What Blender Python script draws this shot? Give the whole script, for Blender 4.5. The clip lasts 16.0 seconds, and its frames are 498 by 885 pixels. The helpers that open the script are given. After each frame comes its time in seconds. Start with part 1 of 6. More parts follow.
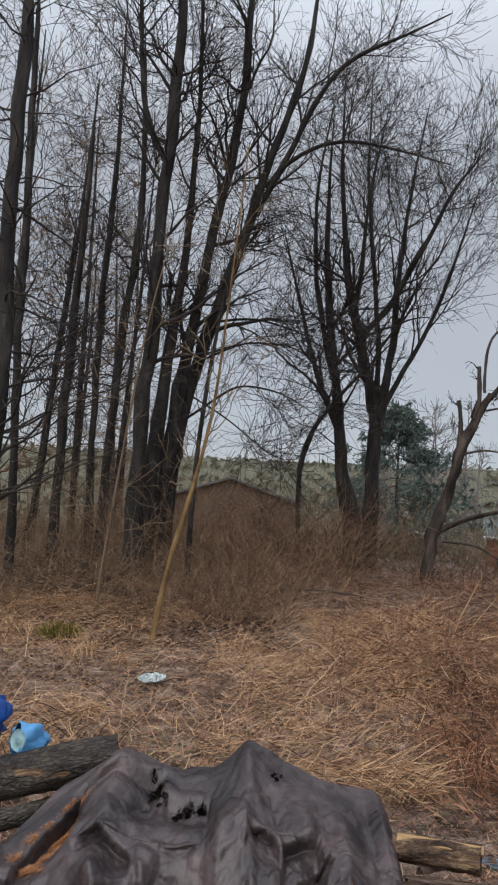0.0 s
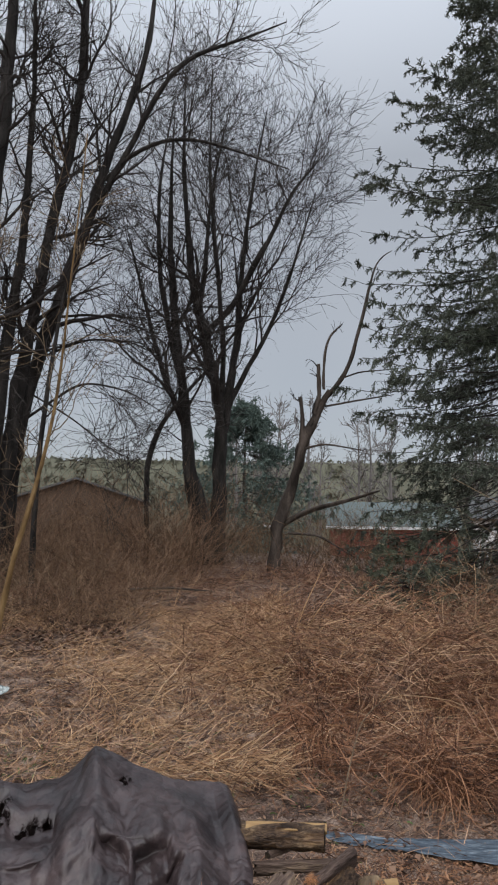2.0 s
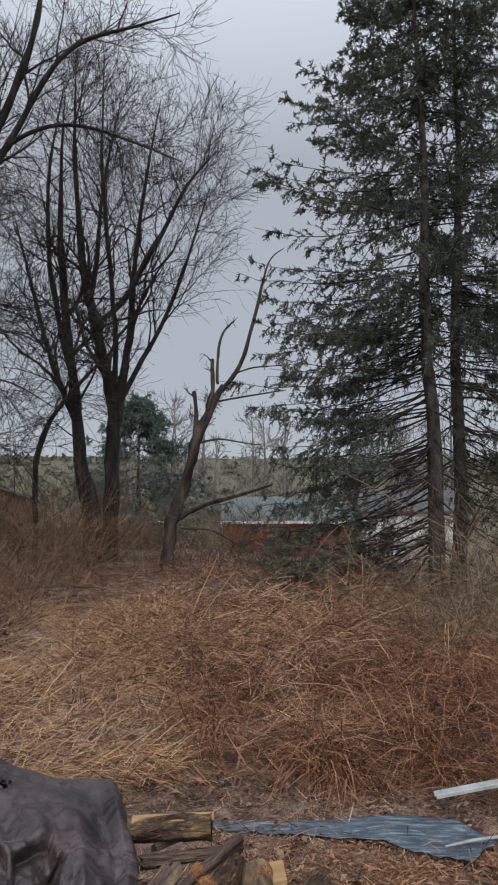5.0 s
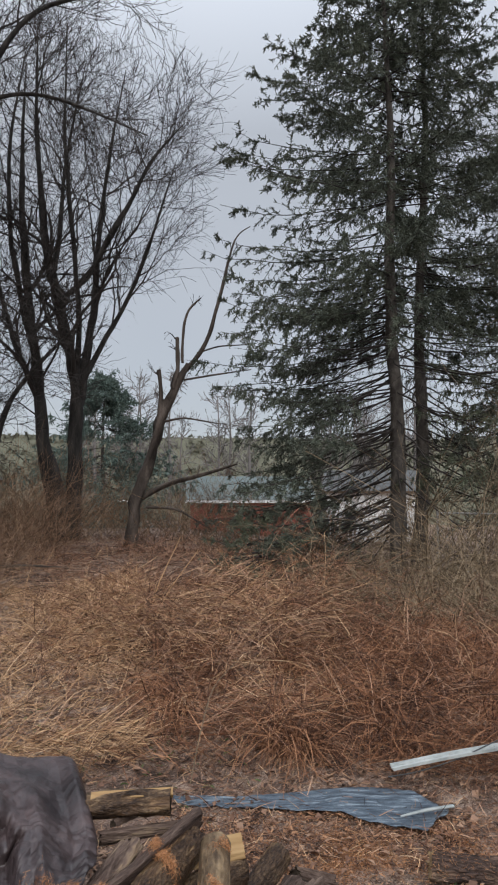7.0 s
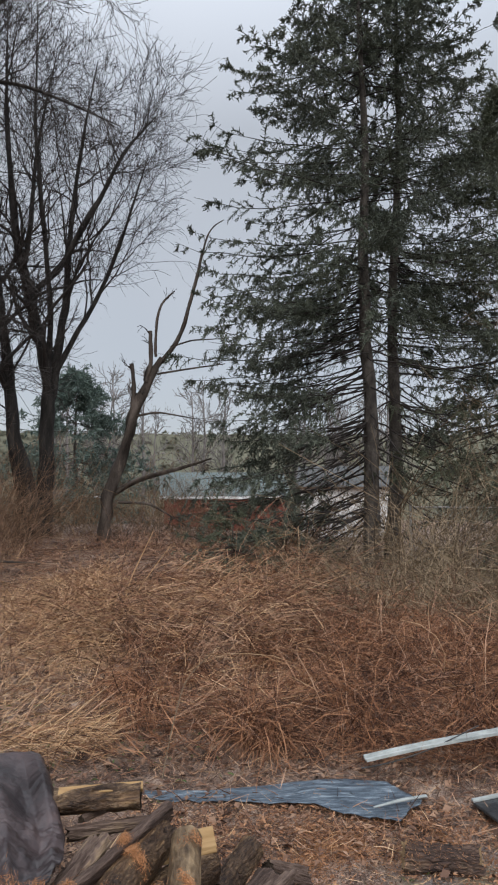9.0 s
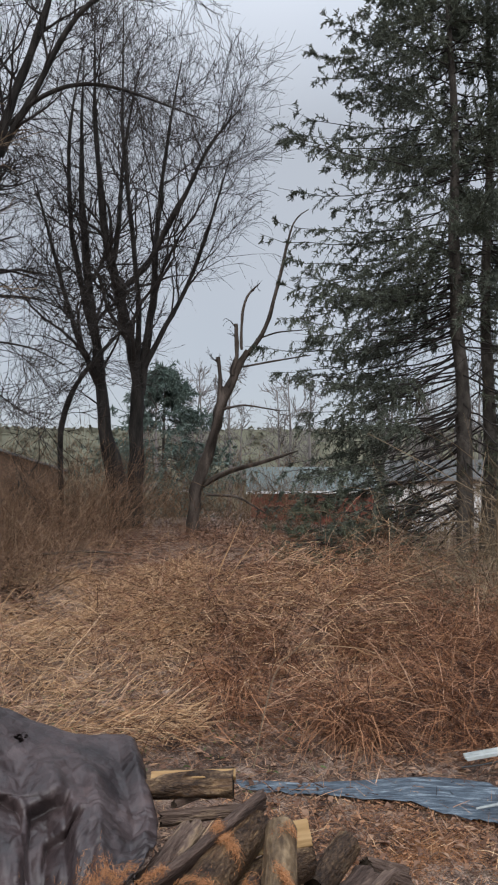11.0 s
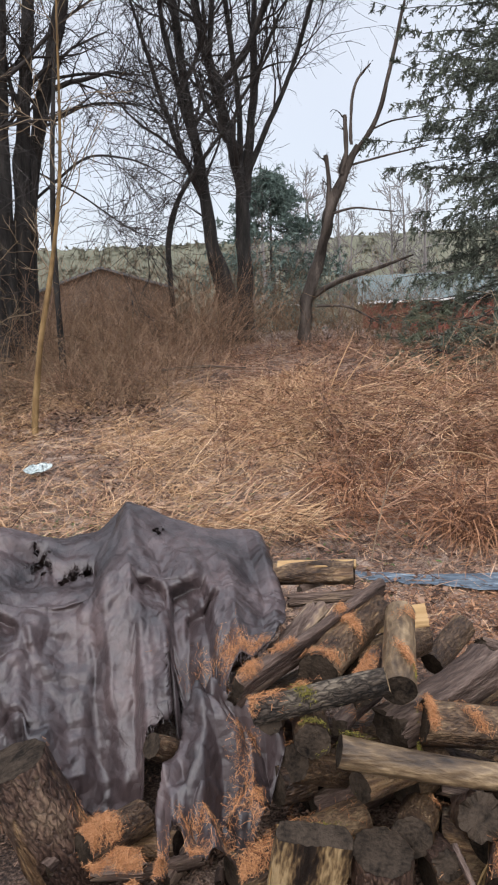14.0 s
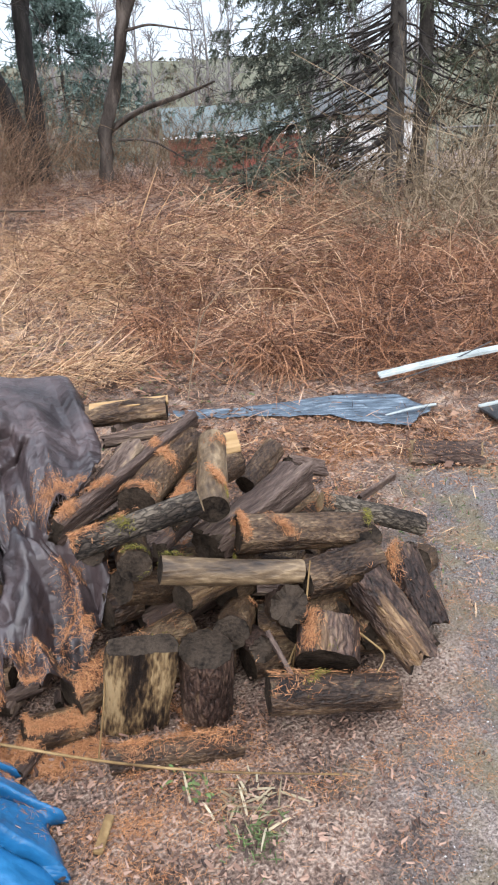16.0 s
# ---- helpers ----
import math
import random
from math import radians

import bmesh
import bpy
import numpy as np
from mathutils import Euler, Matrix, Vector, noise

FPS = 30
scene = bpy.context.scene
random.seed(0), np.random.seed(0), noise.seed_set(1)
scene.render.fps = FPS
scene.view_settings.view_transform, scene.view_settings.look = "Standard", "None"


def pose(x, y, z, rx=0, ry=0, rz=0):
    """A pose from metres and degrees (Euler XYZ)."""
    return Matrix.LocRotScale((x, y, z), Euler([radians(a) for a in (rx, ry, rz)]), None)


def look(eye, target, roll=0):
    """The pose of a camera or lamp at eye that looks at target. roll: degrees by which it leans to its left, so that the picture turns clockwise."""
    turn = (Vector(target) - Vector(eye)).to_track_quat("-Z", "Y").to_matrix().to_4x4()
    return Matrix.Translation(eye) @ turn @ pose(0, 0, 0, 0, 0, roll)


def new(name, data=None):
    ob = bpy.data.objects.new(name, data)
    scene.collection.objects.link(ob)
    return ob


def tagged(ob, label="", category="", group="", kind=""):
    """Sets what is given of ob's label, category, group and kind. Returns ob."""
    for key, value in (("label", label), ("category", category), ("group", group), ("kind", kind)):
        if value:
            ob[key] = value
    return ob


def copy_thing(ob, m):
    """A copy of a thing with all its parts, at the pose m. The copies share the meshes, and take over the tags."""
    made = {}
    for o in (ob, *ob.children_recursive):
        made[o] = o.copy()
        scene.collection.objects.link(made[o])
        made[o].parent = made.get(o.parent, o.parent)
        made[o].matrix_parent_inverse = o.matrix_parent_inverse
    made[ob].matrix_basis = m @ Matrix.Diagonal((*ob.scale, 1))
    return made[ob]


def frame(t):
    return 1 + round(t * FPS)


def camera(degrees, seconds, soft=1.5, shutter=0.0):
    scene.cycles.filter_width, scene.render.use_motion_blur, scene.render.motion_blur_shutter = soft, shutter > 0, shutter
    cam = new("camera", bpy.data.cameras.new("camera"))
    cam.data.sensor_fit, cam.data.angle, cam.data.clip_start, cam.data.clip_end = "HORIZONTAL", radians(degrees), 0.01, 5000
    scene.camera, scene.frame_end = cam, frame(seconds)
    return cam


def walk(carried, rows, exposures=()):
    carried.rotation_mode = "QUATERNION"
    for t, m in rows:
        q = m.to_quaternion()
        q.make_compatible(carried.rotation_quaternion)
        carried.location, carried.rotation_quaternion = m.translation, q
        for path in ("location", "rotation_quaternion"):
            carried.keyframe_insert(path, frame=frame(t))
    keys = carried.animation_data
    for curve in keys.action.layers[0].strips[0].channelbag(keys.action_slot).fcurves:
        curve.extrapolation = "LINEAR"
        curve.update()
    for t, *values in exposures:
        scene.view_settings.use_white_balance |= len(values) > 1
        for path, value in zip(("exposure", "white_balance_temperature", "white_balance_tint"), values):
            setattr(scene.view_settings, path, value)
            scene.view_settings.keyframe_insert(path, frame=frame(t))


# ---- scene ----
cam = camera(38.6, 16.0, soft=2.1)
PATH = [
    (0, (-0.059, 0.233, 1.608), (-0.072, 2.426, 1.799), 3.0),
    (0.5, (-0.055, 0.243, 1.608), (0.004, 2.433, 1.802), 2.4),
    (1, (-0.043, 0.251, 1.607), (0.166, 2.432, 1.802), 1.6),
    (1.5, (-0.040, 0.243, 1.610), (0.307, 2.407, 1.807), 1.1),
    (2, (-0.037, 0.240, 1.609), (0.414, 2.384, 1.807), 0.7),
    (2.5, (-0.029, 0.243, 1.607), (0.518, 2.364, 1.808), 0.5),
    (3, (-0.028, 0.234, 1.605), (0.600, 2.333, 1.806), 0.3),
    (3.5, (-0.018, 0.234, 1.605), (0.657, 2.318, 1.807), 0.2),
    (4, (-0.013, 0.243, 1.596), (0.697, 2.314, 1.801), 0.1),
    (6.5, (0.007, 0.248, 1.585), (0.837, 2.280, 1.723), 0.0),
    (7, (0.011, 0.245, 1.585), (0.873, 2.266, 1.709), 0.1),
    (7.5, (0.015, 0.245, 1.585), (0.912, 2.252, 1.700), 0.1),
    (8, (0.017, 0.248, 1.586), (0.943, 2.239, 1.701), 0.1),
    (8.2, (0.018, 0.246, 1.585), (0.956, 2.233, 1.698), 0.0),
    (10.3, (0.068, 0.376, 1.504), (0.948, 2.390, 1.613), -0.1),
    (10.5, (0.062, 0.377, 1.506), (0.888, 2.413, 1.609), -0.1),
    (11, (0.054, 0.374, 1.508), (0.743, 2.461, 1.606), -0.2),
    (11.5, (0.042, 0.375, 1.508), (0.584, 2.506, 1.582), -0.3),
    (12, (0.031, 0.383, 1.511), (0.423, 2.547, 1.535), -0.4),
    (12.5, (0.023, 0.399, 1.502), (0.285, 2.583, 1.463), -0.3),
    (13, (0.023, 0.404, 1.498), (0.216, 2.590, 1.344), -0.6),
    (13.5, (0.025, 0.397, 1.494), (0.233, 2.566, 1.190), -1.5),
    (14, (0.042, 0.391, 1.483), (0.377, 2.515, 1.021), -2.9),
    (14.5, (0.059, 0.383, 1.460), (0.568, 2.417, 0.794), -3.5),
    (15, (0.072, 0.389, 1.447), (0.678, 2.350, 0.655), -3.5),
    (15.5, (0.078, 0.380, 1.442), (0.744, 2.294, 0.586), -3.5),
    (16, (0.084, 0.368, 1.435), (0.868, 2.205, 0.511), -3.1),
]
walk(cam, [(t, look(eye, target, roll)) for t, eye, target, roll in PATH],
     [(0, 0.0, 6500, 10), (1.5, -0.1, 6500, 10), (3, -0.2, 6450, 10), (4, -0.2, 6450, 10), (7, 0.06, 6500, 10), (8, 0.1, 6500, 10), (11, 0.12, 6450, 10), (12.5, 0.18, 6500, 11),
      (13.5, 0.45, 6500, 12), (14.5, 0.95, 6350, 11), (16, 1.12, 6150, 10)])

# ---- sky and light ----
world = bpy.data.worlds.new("overcast_sky")
scene.world = world
world.use_nodes = True
wn, wl = world.node_tree.nodes, world.node_tree.links
sky = wn.new("ShaderNodeTexSky")
sky.sky_type, sky.sun_disc, sky.sun_elevation, sky.sun_rotation = "NISHITA", False, radians(50), radians(200)
cloud = wn.new("ShaderNodeTexNoise")
cloud.inputs["Scale"].default_value, cloud.inputs["Detail"].default_value = 1.6, 3
deck = wn.new("ShaderNodeValToRGB")
deck.color_ramp.elements[0].position, deck.color_ramp.elements[0].color = 0.3, (3.6, 3.95, 4.45, 1)
deck.color_ramp.elements[1].position, deck.color_ramp.elements[1].color = 0.7, (4.3, 4.55, 4.95, 1)
veil = wn.new("ShaderNodeMix")
veil.data_type = "RGBA"
veil.inputs[0].default_value = 0.88
wl.new(cloud.outputs[0], deck.inputs[0])
wl.new(sky.outputs[0], veil.inputs[6])
wl.new(deck.outputs[0], veil.inputs[7])
# an overcast deck is brighter overhead than near the horizon
way, rise = wn.new("ShaderNodeTexCoord"), wn.new("ShaderNodeSeparateXYZ")
wl.new(way.outputs["Generated"], rise.inputs[0])
lift = wn.new("ShaderNodeMapRange")
lift.inputs[1].default_value, lift.inputs[2].default_value, lift.inputs[3].default_value, lift.inputs[4].default_value = 0.45, 1.0, 1.0, 3.2
wl.new(rise.outputs[2], lift.inputs[0])
gain = wn.new("ShaderNodeVectorMath")
gain.operation = "SCALE"
wl.new(veil.outputs[2], gain.inputs[0])
wl.new(lift.outputs[0], gain.inputs["Scale"])
wl.new(gain.outputs[0], wn["Background"].inputs[0])
wn["Background"].inputs[1].default_value = 0.12
sun = new("sun", bpy.data.lights.new("sun", "SUN"))
sun.data.energy, sun.data.angle, sun.data.color = 2.0, radians(70), (1.0, 0.97, 0.93)
sun.matrix_world = look((-3, -6, 9), (0, 2, 0))


# ---- materials ----
def material(name, colours, scale=8.0, rough=0.85, bump=0.3, stretch=(1, 1, 1), island=0.0, fine=60.0, metal=0.0, spec=0.3, stain=0.35, spread=(0.28, 0.72), rough_var=0.0, per_object=0.0):
    """Noise-driven colours with a coarse and a fine scale; island: how far each loose piece takes a tone of its own."""
    m = bpy.data.materials.new(name)
    m.use_nodes = True
    n, l = m.node_tree.nodes, m.node_tree.links
    b = n["Principled BSDF"]
    tc, mp = n.new("ShaderNodeTexCoord"), n.new("ShaderNodeMapping")
    mp.inputs["Scale"].default_value = stretch
    l.new(tc.outputs["Object"], mp.inputs[0])
    if per_object:
        oi, sh = n.new("ShaderNodeObjectInfo"), n.new("ShaderNodeMath")
        sh.operation, sh.inputs[1].default_value = "MULTIPLY", 37.0
        l.new(oi.outputs["Random"], sh.inputs[0])
        l.new(sh.outputs[0], mp.inputs["Location"])
    big, small = n.new("ShaderNodeTexNoise"), n.new("ShaderNodeTexNoise")
    for t, s in ((big, scale), (small, fine)):
        t.inputs["Scale"].default_value, t.inputs["Detail"].default_value = s, 5
        l.new(mp.outputs[0], t.inputs[0])
    mix = n.new("ShaderNodeMath")
    mix.operation = "MULTIPLY_ADD"
    l.new(small.outputs[0], mix.inputs[0])
    mix.inputs[1].default_value = stain
    l.new(big.outputs[0], mix.inputs[2])
    sub = n.new("ShaderNodeMath")
    sub.operation = "SUBTRACT"
    l.new(mix.outputs[0], sub.inputs[0])
    sub.inputs[1].default_value = stain * 0.5
    fac = sub.outputs[0]
    if island:
        g, k = n.new("ShaderNodeNewGeometry"), n.new("ShaderNodeMix")
        k.inputs[0].default_value = island
        l.new(fac, k.inputs[2])
        l.new(g.outputs["Random Per Island"], k.inputs[3])
        fac = k.outputs[0]
        spread = (0.15, 0.85)
    if per_object:
        k = n.new("ShaderNodeMath")
        k.operation, k.inputs[1].default_value = "MULTIPLY_ADD", per_object
        l.new(oi.outputs["Random"], k.inputs[0])
        l.new(fac, k.inputs[2])
        fac = k.outputs[0]
    ramp = n.new("ShaderNodeValToRGB")
    e = ramp.color_ramp.elements
    for i, c in enumerate(colours):
        p = spread[0] + (spread[1] - spread[0]) * i / max(1, len(colours) - 1)
        el = e[i] if i < 2 else e.new(p)
        el.position, el.color = p, (*c, 1)
    l.new(fac, ramp.inputs[0])
    l.new(ramp.outputs[0], b.inputs["Base Color"])
    b.inputs["Roughness"].default_value, b.inputs["Metallic"].default_value = rough, metal
    b.inputs["Specular IOR Level"].default_value = spec
    if rough_var:
        k = n.new("ShaderNodeMath")
        k.operation, k.inputs[1].default_value, k.inputs[2].default_value = "MULTIPLY_ADD", rough_var, rough - rough_var * 0.5
        l.new(small.outputs[0], k.inputs[0])
        l.new(k.outputs[0], b.inputs["Roughness"])
    if bump:
        bp = n.new("ShaderNodeBump")
        bp.inputs["Strength"].default_value, bp.inputs["Distance"].default_value = bump, 0.02
        l.new(mix.outputs[0], bp.inputs["Height"])
        l.new(bp.outputs[0], b.inputs["Normal"])
    return m


def ground_material():
    """Leaf litter over soil, with a bed of wet grey gravel along one side of the heap and a greener patch."""
    m = material("litter_and_gravel", [(0.035, 0.023, 0.018), (0.12, 0.078, 0.059), (0.24, 0.163, 0.124), (0.46, 0.345, 0.27)], 6, fine=120, bump=1.0, stain=1.0, spec=0.3)
    n, l = m.node_tree.nodes, m.node_tree.links
    b = n["Principled BSDF"]
    litter = b.inputs["Base Color"].links[0].from_socket
    tc, sep = n.new("ShaderNodeTexCoord"), n.new("ShaderNodeSeparateXYZ")
    l.new(tc.outputs["Object"], sep.inputs[0])

    def op(kind, a, c, d=None):
        k = n.new("ShaderNodeMath")
        k.operation = kind
        for i, v in enumerate((a, c, d)):
            if v is None:
                continue
            if isinstance(v, (int, float)):
                k.inputs[i].default_value = v
            else:
                l.new(v, k.inputs[i])
        return k.outputs[0]
    wob = n.new("ShaderNodeTexNoise")
    wob.inputs["Scale"].default_value, wob.inputs["Detail"].default_value = 2.2, 6
    l.new(tc.outputs["Object"], wob.inputs[0])
    w = op("MULTIPLY_ADD", wob.outputs[0], 1.0, -0.5)
    side = op("SUBTRACT", sep.outputs[0], op("MULTIPLY_ADD", sep.outputs[1], 0.72, -0.1))
    front = op("SUBTRACT", 2.65, sep.outputs[1])
    edge = op("MINIMUM", op("MULTIPLY", side, 2.2), op("MULTIPLY", front, 2.0))
    mask = n.new("ShaderNodeMapRange")
    mask.inputs[1].default_value, mask.inputs[2].default_value = -0.3, 0.8
    l.new(op("ADD", edge, op("MULTIPLY", w, 2.2)), mask.inputs[0])
    vor = n.new("ShaderNodeTexVoronoi")
    vor.inputs["Scale"].default_value = 280
    l.new(tc.outputs["Object"], vor.inputs[0])
    gr = n.new("ShaderNodeValToRGB")
    e = gr.color_ramp.elements
    e[0].position, e[0].color = 0.0, (0.07, 0.058, 0.056, 1)
    e[1].position, e[1].color = 1.0, (0.42, 0.385, 0.36, 1)
    mid = e.new(0.55)
    mid.color = (0.19, 0.165, 0.155, 1)
    sp = n.new("ShaderNodeSeparateColor")
    l.new(vor.outputs["Color"], sp.inputs[0])
    l.new(op("MULTIPLY_ADD", sp.outputs[0], 0.75, op("MULTIPLY", wob.outputs[0], 0.25)), gr.inputs[0])
    mix = n.new("ShaderNodeMix")
    mix.data_type = "RGBA"
    l.new(mask.outputs[0], mix.inputs[0])
    l.new(litter, mix.inputs[6])
    l.new(gr.outputs[0], mix.inputs[7])
    moss, pale = n.new("ShaderNodeTexNoise"), n.new("ShaderNodeMapRange")
    moss.inputs["Scale"].default_value, moss.inputs["Detail"].default_value = 5.5, 8
    l.new(tc.outputs["Object"], moss.inputs[0])
    pale.inputs[1].default_value, pale.inputs[2].default_value, pale.inputs[4].default_value = 0.47, 0.6, 0.7
    l.new(moss.outputs[0], pale.inputs[0])
    patch = n.new("ShaderNodeMix")
    patch.data_type = "RGBA"
    l.new(op("MULTIPLY", pale.outputs[0], mask.outputs[0]), patch.inputs[0])
    l.new(mix.outputs[2], patch.inputs[6])
    patch.inputs[7].default_value = (0.24, 0.19, 0.095, 1)
    l.new(patch.outputs[2], b.inputs["Base Color"])
    rg = op("MULTIPLY_ADD", mask.outputs[0], -0.35, 0.85)
    l.new(rg, b.inputs["Roughness"])
    old = b.inputs["Normal"].links[0].from_node
    bp = n.new("ShaderNodeBump")
    bp.inputs["Strength"].default_value, bp.inputs["Distance"].default_value = 0.7, 0.008
    l.new(op("MULTIPLY", op("SUBTRACT", 1.0, vor.outputs["Distance"]), mask.outputs[0]), bp.inputs["Height"])
    l.new(old.outputs[0], bp.inputs["Normal"])
    l.new(bp.outputs[0], b.inputs["Normal"])
    return m


def end_grain(name, dark, light, rough=0.6):
    """Growth rings round the log's own axis, with radial checks."""
    m = material(name, [dark, light], 22, rough=0.7, bump=0.4, fine=110, per_object=0.12, spec=0.06, stain=0.8)
    n, l = m.node_tree.nodes, m.node_tree.links
    b = n["Principled BSDF"]
    col = b.inputs["Base Color"].links[0].from_socket
    tc, wv = n.new("ShaderNodeTexCoord"), n.new("ShaderNodeTexWave")
    wv.wave_type, wv.rings_direction = "RINGS", "Z"
    wv.inputs["Scale"].default_value, wv.inputs["Distortion"].default_value, wv.inputs["Detail"].default_value = 110, 6, 5
    l.new(tc.outputs["Object"], wv.inputs[0])
    mul = n.new("ShaderNodeMix")
    mul.data_type, mul.blend_type = "RGBA", "MULTIPLY"
    mul.inputs[0].default_value = 0.3
    l.new(col, mul.inputs[6])
    l.new(wv.outputs[0], mul.inputs[7])
    l.new(mul.outputs[2], b.inputs["Base Color"])
    return m


M_GROUND = ground_material()
M_BARK = material("grey_brown_bark", [(0.010, 0.0085, 0.008), (0.031, 0.027, 0.0245), (0.08, 0.07, 0.062)], 9, stretch=(1, 1, 0.2), bump=1.0, spread=(0.3, 0.8))
M_SPRUCE_BARK = material("spruce_bark", [(0.03, 0.025, 0.022), (0.07, 0.06, 0.052), (0.13, 0.115, 0.1)], 9, stretch=(1, 1, 0.5), bump=1.0)
M_TWIG = material("dark_twig_bark", [(0.018, 0.015, 0.014), (0.05, 0.041, 0.037)], 4, island=0.6, bump=0)
M_TWIG_WARM = material("brown_twig_bark", [(0.065, 0.041, 0.025), (0.16, 0.103, 0.062), (0.27, 0.18, 0.11)], 3, island=0.65, bump=0)
M_SNAG = material("weathered_dead_wood", [(0.022, 0.017, 0.014), (0.058, 0.045, 0.037), (0.125, 0.1, 0.084)], 6, stretch=(1, 1, 0.25), bump=1.0)
M_SAPLING = material("tan_sapling_bark", [(0.075, 0.044, 0.018), (0.175, 0.108, 0.045), (0.29, 0.195, 0.09)], 8, stretch=(1, 1, 0.3))
M_NEEDLE = material("spruce_needles", [(0.036, 0.043, 0.035), (0.074, 0.086, 0.068), (0.122, 0.137, 0.102), (0.19, 0.204, 0.144)], 0.7, island=0.3, bump=0, rough=0.6, spec=0.2)
M_NEEDLE_OLIVE = material("olive_spruce_needles", [(0.045, 0.053, 0.037), (0.1, 0.112, 0.072), (0.17, 0.182, 0.12)], 0.9, island=0.3, bump=0, rough=0.55)
M_NEEDLE_BLUE = material("blue_spruce_needles", [(0.045, 0.07, 0.062), (0.1, 0.14, 0.122), (0.18, 0.225, 0.195)], 2, island=0.5, bump=0)
M_TARP = material("black_plastic_sheet", [(0.012, 0.0085, 0.009), (0.027, 0.0185, 0.019), (0.052, 0.036, 0.036), (0.09, 0.062, 0.06)], 5, rough=0.47, bump=0.5, fine=45, spec=0.42, rough_var=0.6, stretch=(1, 1, 0.4))
def crease(m, scale, strength, distance):
    """Adds sharp crease lines, as in crumpled sheet, to a material's relief."""
    n, l = m.node_tree.nodes, m.node_tree.links
    b = n["Principled BSDF"]
    tc, ns, vo, bp, ad = n.new("ShaderNodeTexCoord"), n.new("ShaderNodeTexNoise"), n.new("ShaderNodeTexVoronoi"), n.new("ShaderNodeBump"), n.new("ShaderNodeVectorMath")
    ns.inputs["Scale"].default_value = scale * 0.5
    ad.operation = "MULTIPLY_ADD"
    ad.inputs[1].default_value = (0.5 / scale, 0.5 / scale, 0.5 / scale)
    l.new(tc.outputs["Object"], ns.inputs[0])
    l.new(ns.outputs["Color"], ad.inputs[0])
    l.new(tc.outputs["Object"], ad.inputs[2])
    vo.feature = "DISTANCE_TO_EDGE"
    vo.inputs["Scale"].default_value = scale
    l.new(ad.outputs[0], vo.inputs[0])
    bp.inputs["Strength"].default_value, bp.inputs["Distance"].default_value = strength, distance
    l.new(vo.outputs[0], bp.inputs["Height"])
    if b.inputs["Normal"].links:
        l.new(b.inputs["Normal"].links[0].from_socket, bp.inputs["Normal"])
    l.new(bp.outputs[0], b.inputs["Normal"])


M_TARP.node_tree.nodes["Principled BSDF"].inputs["Coat Weight"].default_value = 0.22
M_TARP.node_tree.nodes["Principled BSDF"].inputs["Coat Roughness"].default_value = 0.2
crease(M_TARP, 6, 0.3, 0.04)
crease(M_TARP, 16, 0.6, 0.016)
crease(M_TARP, 44, 0.35, 0.005)
M_BLUE = material("blue_tarpaulin", [(0.008, 0.07, 0.175), (0.022, 0.14, 0.3)], 7, rough=0.34, bump=0.25, spec=0.5)
M_BLUE_BACK = material("green_tarpaulin_back", [(0.02, 0.045, 0.045), (0.05, 0.085, 0.08)], 6, rough=0.5, bump=0.2)
crease(M_BLUE, 9, 0.3, 0.02)
crease(M_BLUE, 24, 0.3, 0.008)
M_RUST = material("rusty_dead_grass", [(0.024, 0.011, 0.008), (0.1, 0.043, 0.023), (0.25, 0.112, 0.056), (0.42, 0.22, 0.12)], 0.9, island=0.65, bump=0)
M_BRUSH = material("dead_brush_stems", [(0.02, 0.011, 0.008), (0.095, 0.046, 0.028), (0.26, 0.135, 0.083), (0.51, 0.325, 0.215)], 0.9, island=0.65, bump=0)
M_BRUSH_GREY = material("grey_brush_stems", [(0.055, 0.039, 0.025), (0.14, 0.1, 0.064), (0.27, 0.205, 0.135)], 0.7, island=0.6, bump=0)
M_BRUSH_TAN = material("red_tan_brush_stems", [(0.075, 0.043, 0.027), (0.2, 0.118, 0.073), (0.37, 0.235, 0.15)], 0.8, island=0.65, bump=0)
# darker tones than M_LEAF, for the litter at the wood's edge
M_DARK_LEAF = material("dark_fallen_leaves", [(0.03, 0.017, 0.012), (0.09, 0.048, 0.032), (0.165, 0.093, 0.06), (0.26, 0.16, 0.105)], 3, island=0.75, bump=0, rough=0.6)
M_SHRUB = material("pale_shrub_stems", [(0.06, 0.042, 0.026), (0.17, 0.122, 0.075), (0.35, 0.265, 0.175)], 0.7, island=0.65, bump=0)
M_STRAW = material("dry_straw", [(0.12, 0.063, 0.032), (0.34, 0.19, 0.098), (0.53, 0.33, 0.18), (0.7, 0.49, 0.305)], 0.9, island=0.65, bump=0)
M_LEAF = material("fallen_leaves", [(0.05, 0.027, 0.018), (0.14, 0.073, 0.046), (0.23, 0.13, 0.082), (0.32, 0.2, 0.13)], 3, island=0.75, bump=0, rough=0.6)
M_PINE_STRAW = material("orange_pine_needles", [(0.17, 0.066, 0.027), (0.37, 0.162, 0.068), (0.54, 0.28, 0.135)], 8, island=0.7, bump=0)
M_CHIP = material("bark_mulch", [(0.028, 0.016, 0.012), (0.13, 0.072, 0.05), (0.22, 0.13, 0.092), (0.34, 0.215, 0.155)], 9, island=0.8, bump=0, rough=0.6, spec=0.25)
M_CRUMB = material("crumbled_rotten_wood", [(0.07, 0.03, 0.017), (0.22, 0.1, 0.05), (0.4, 0.21, 0.11)], 9, island=0.75, bump=0, rough=0.7)
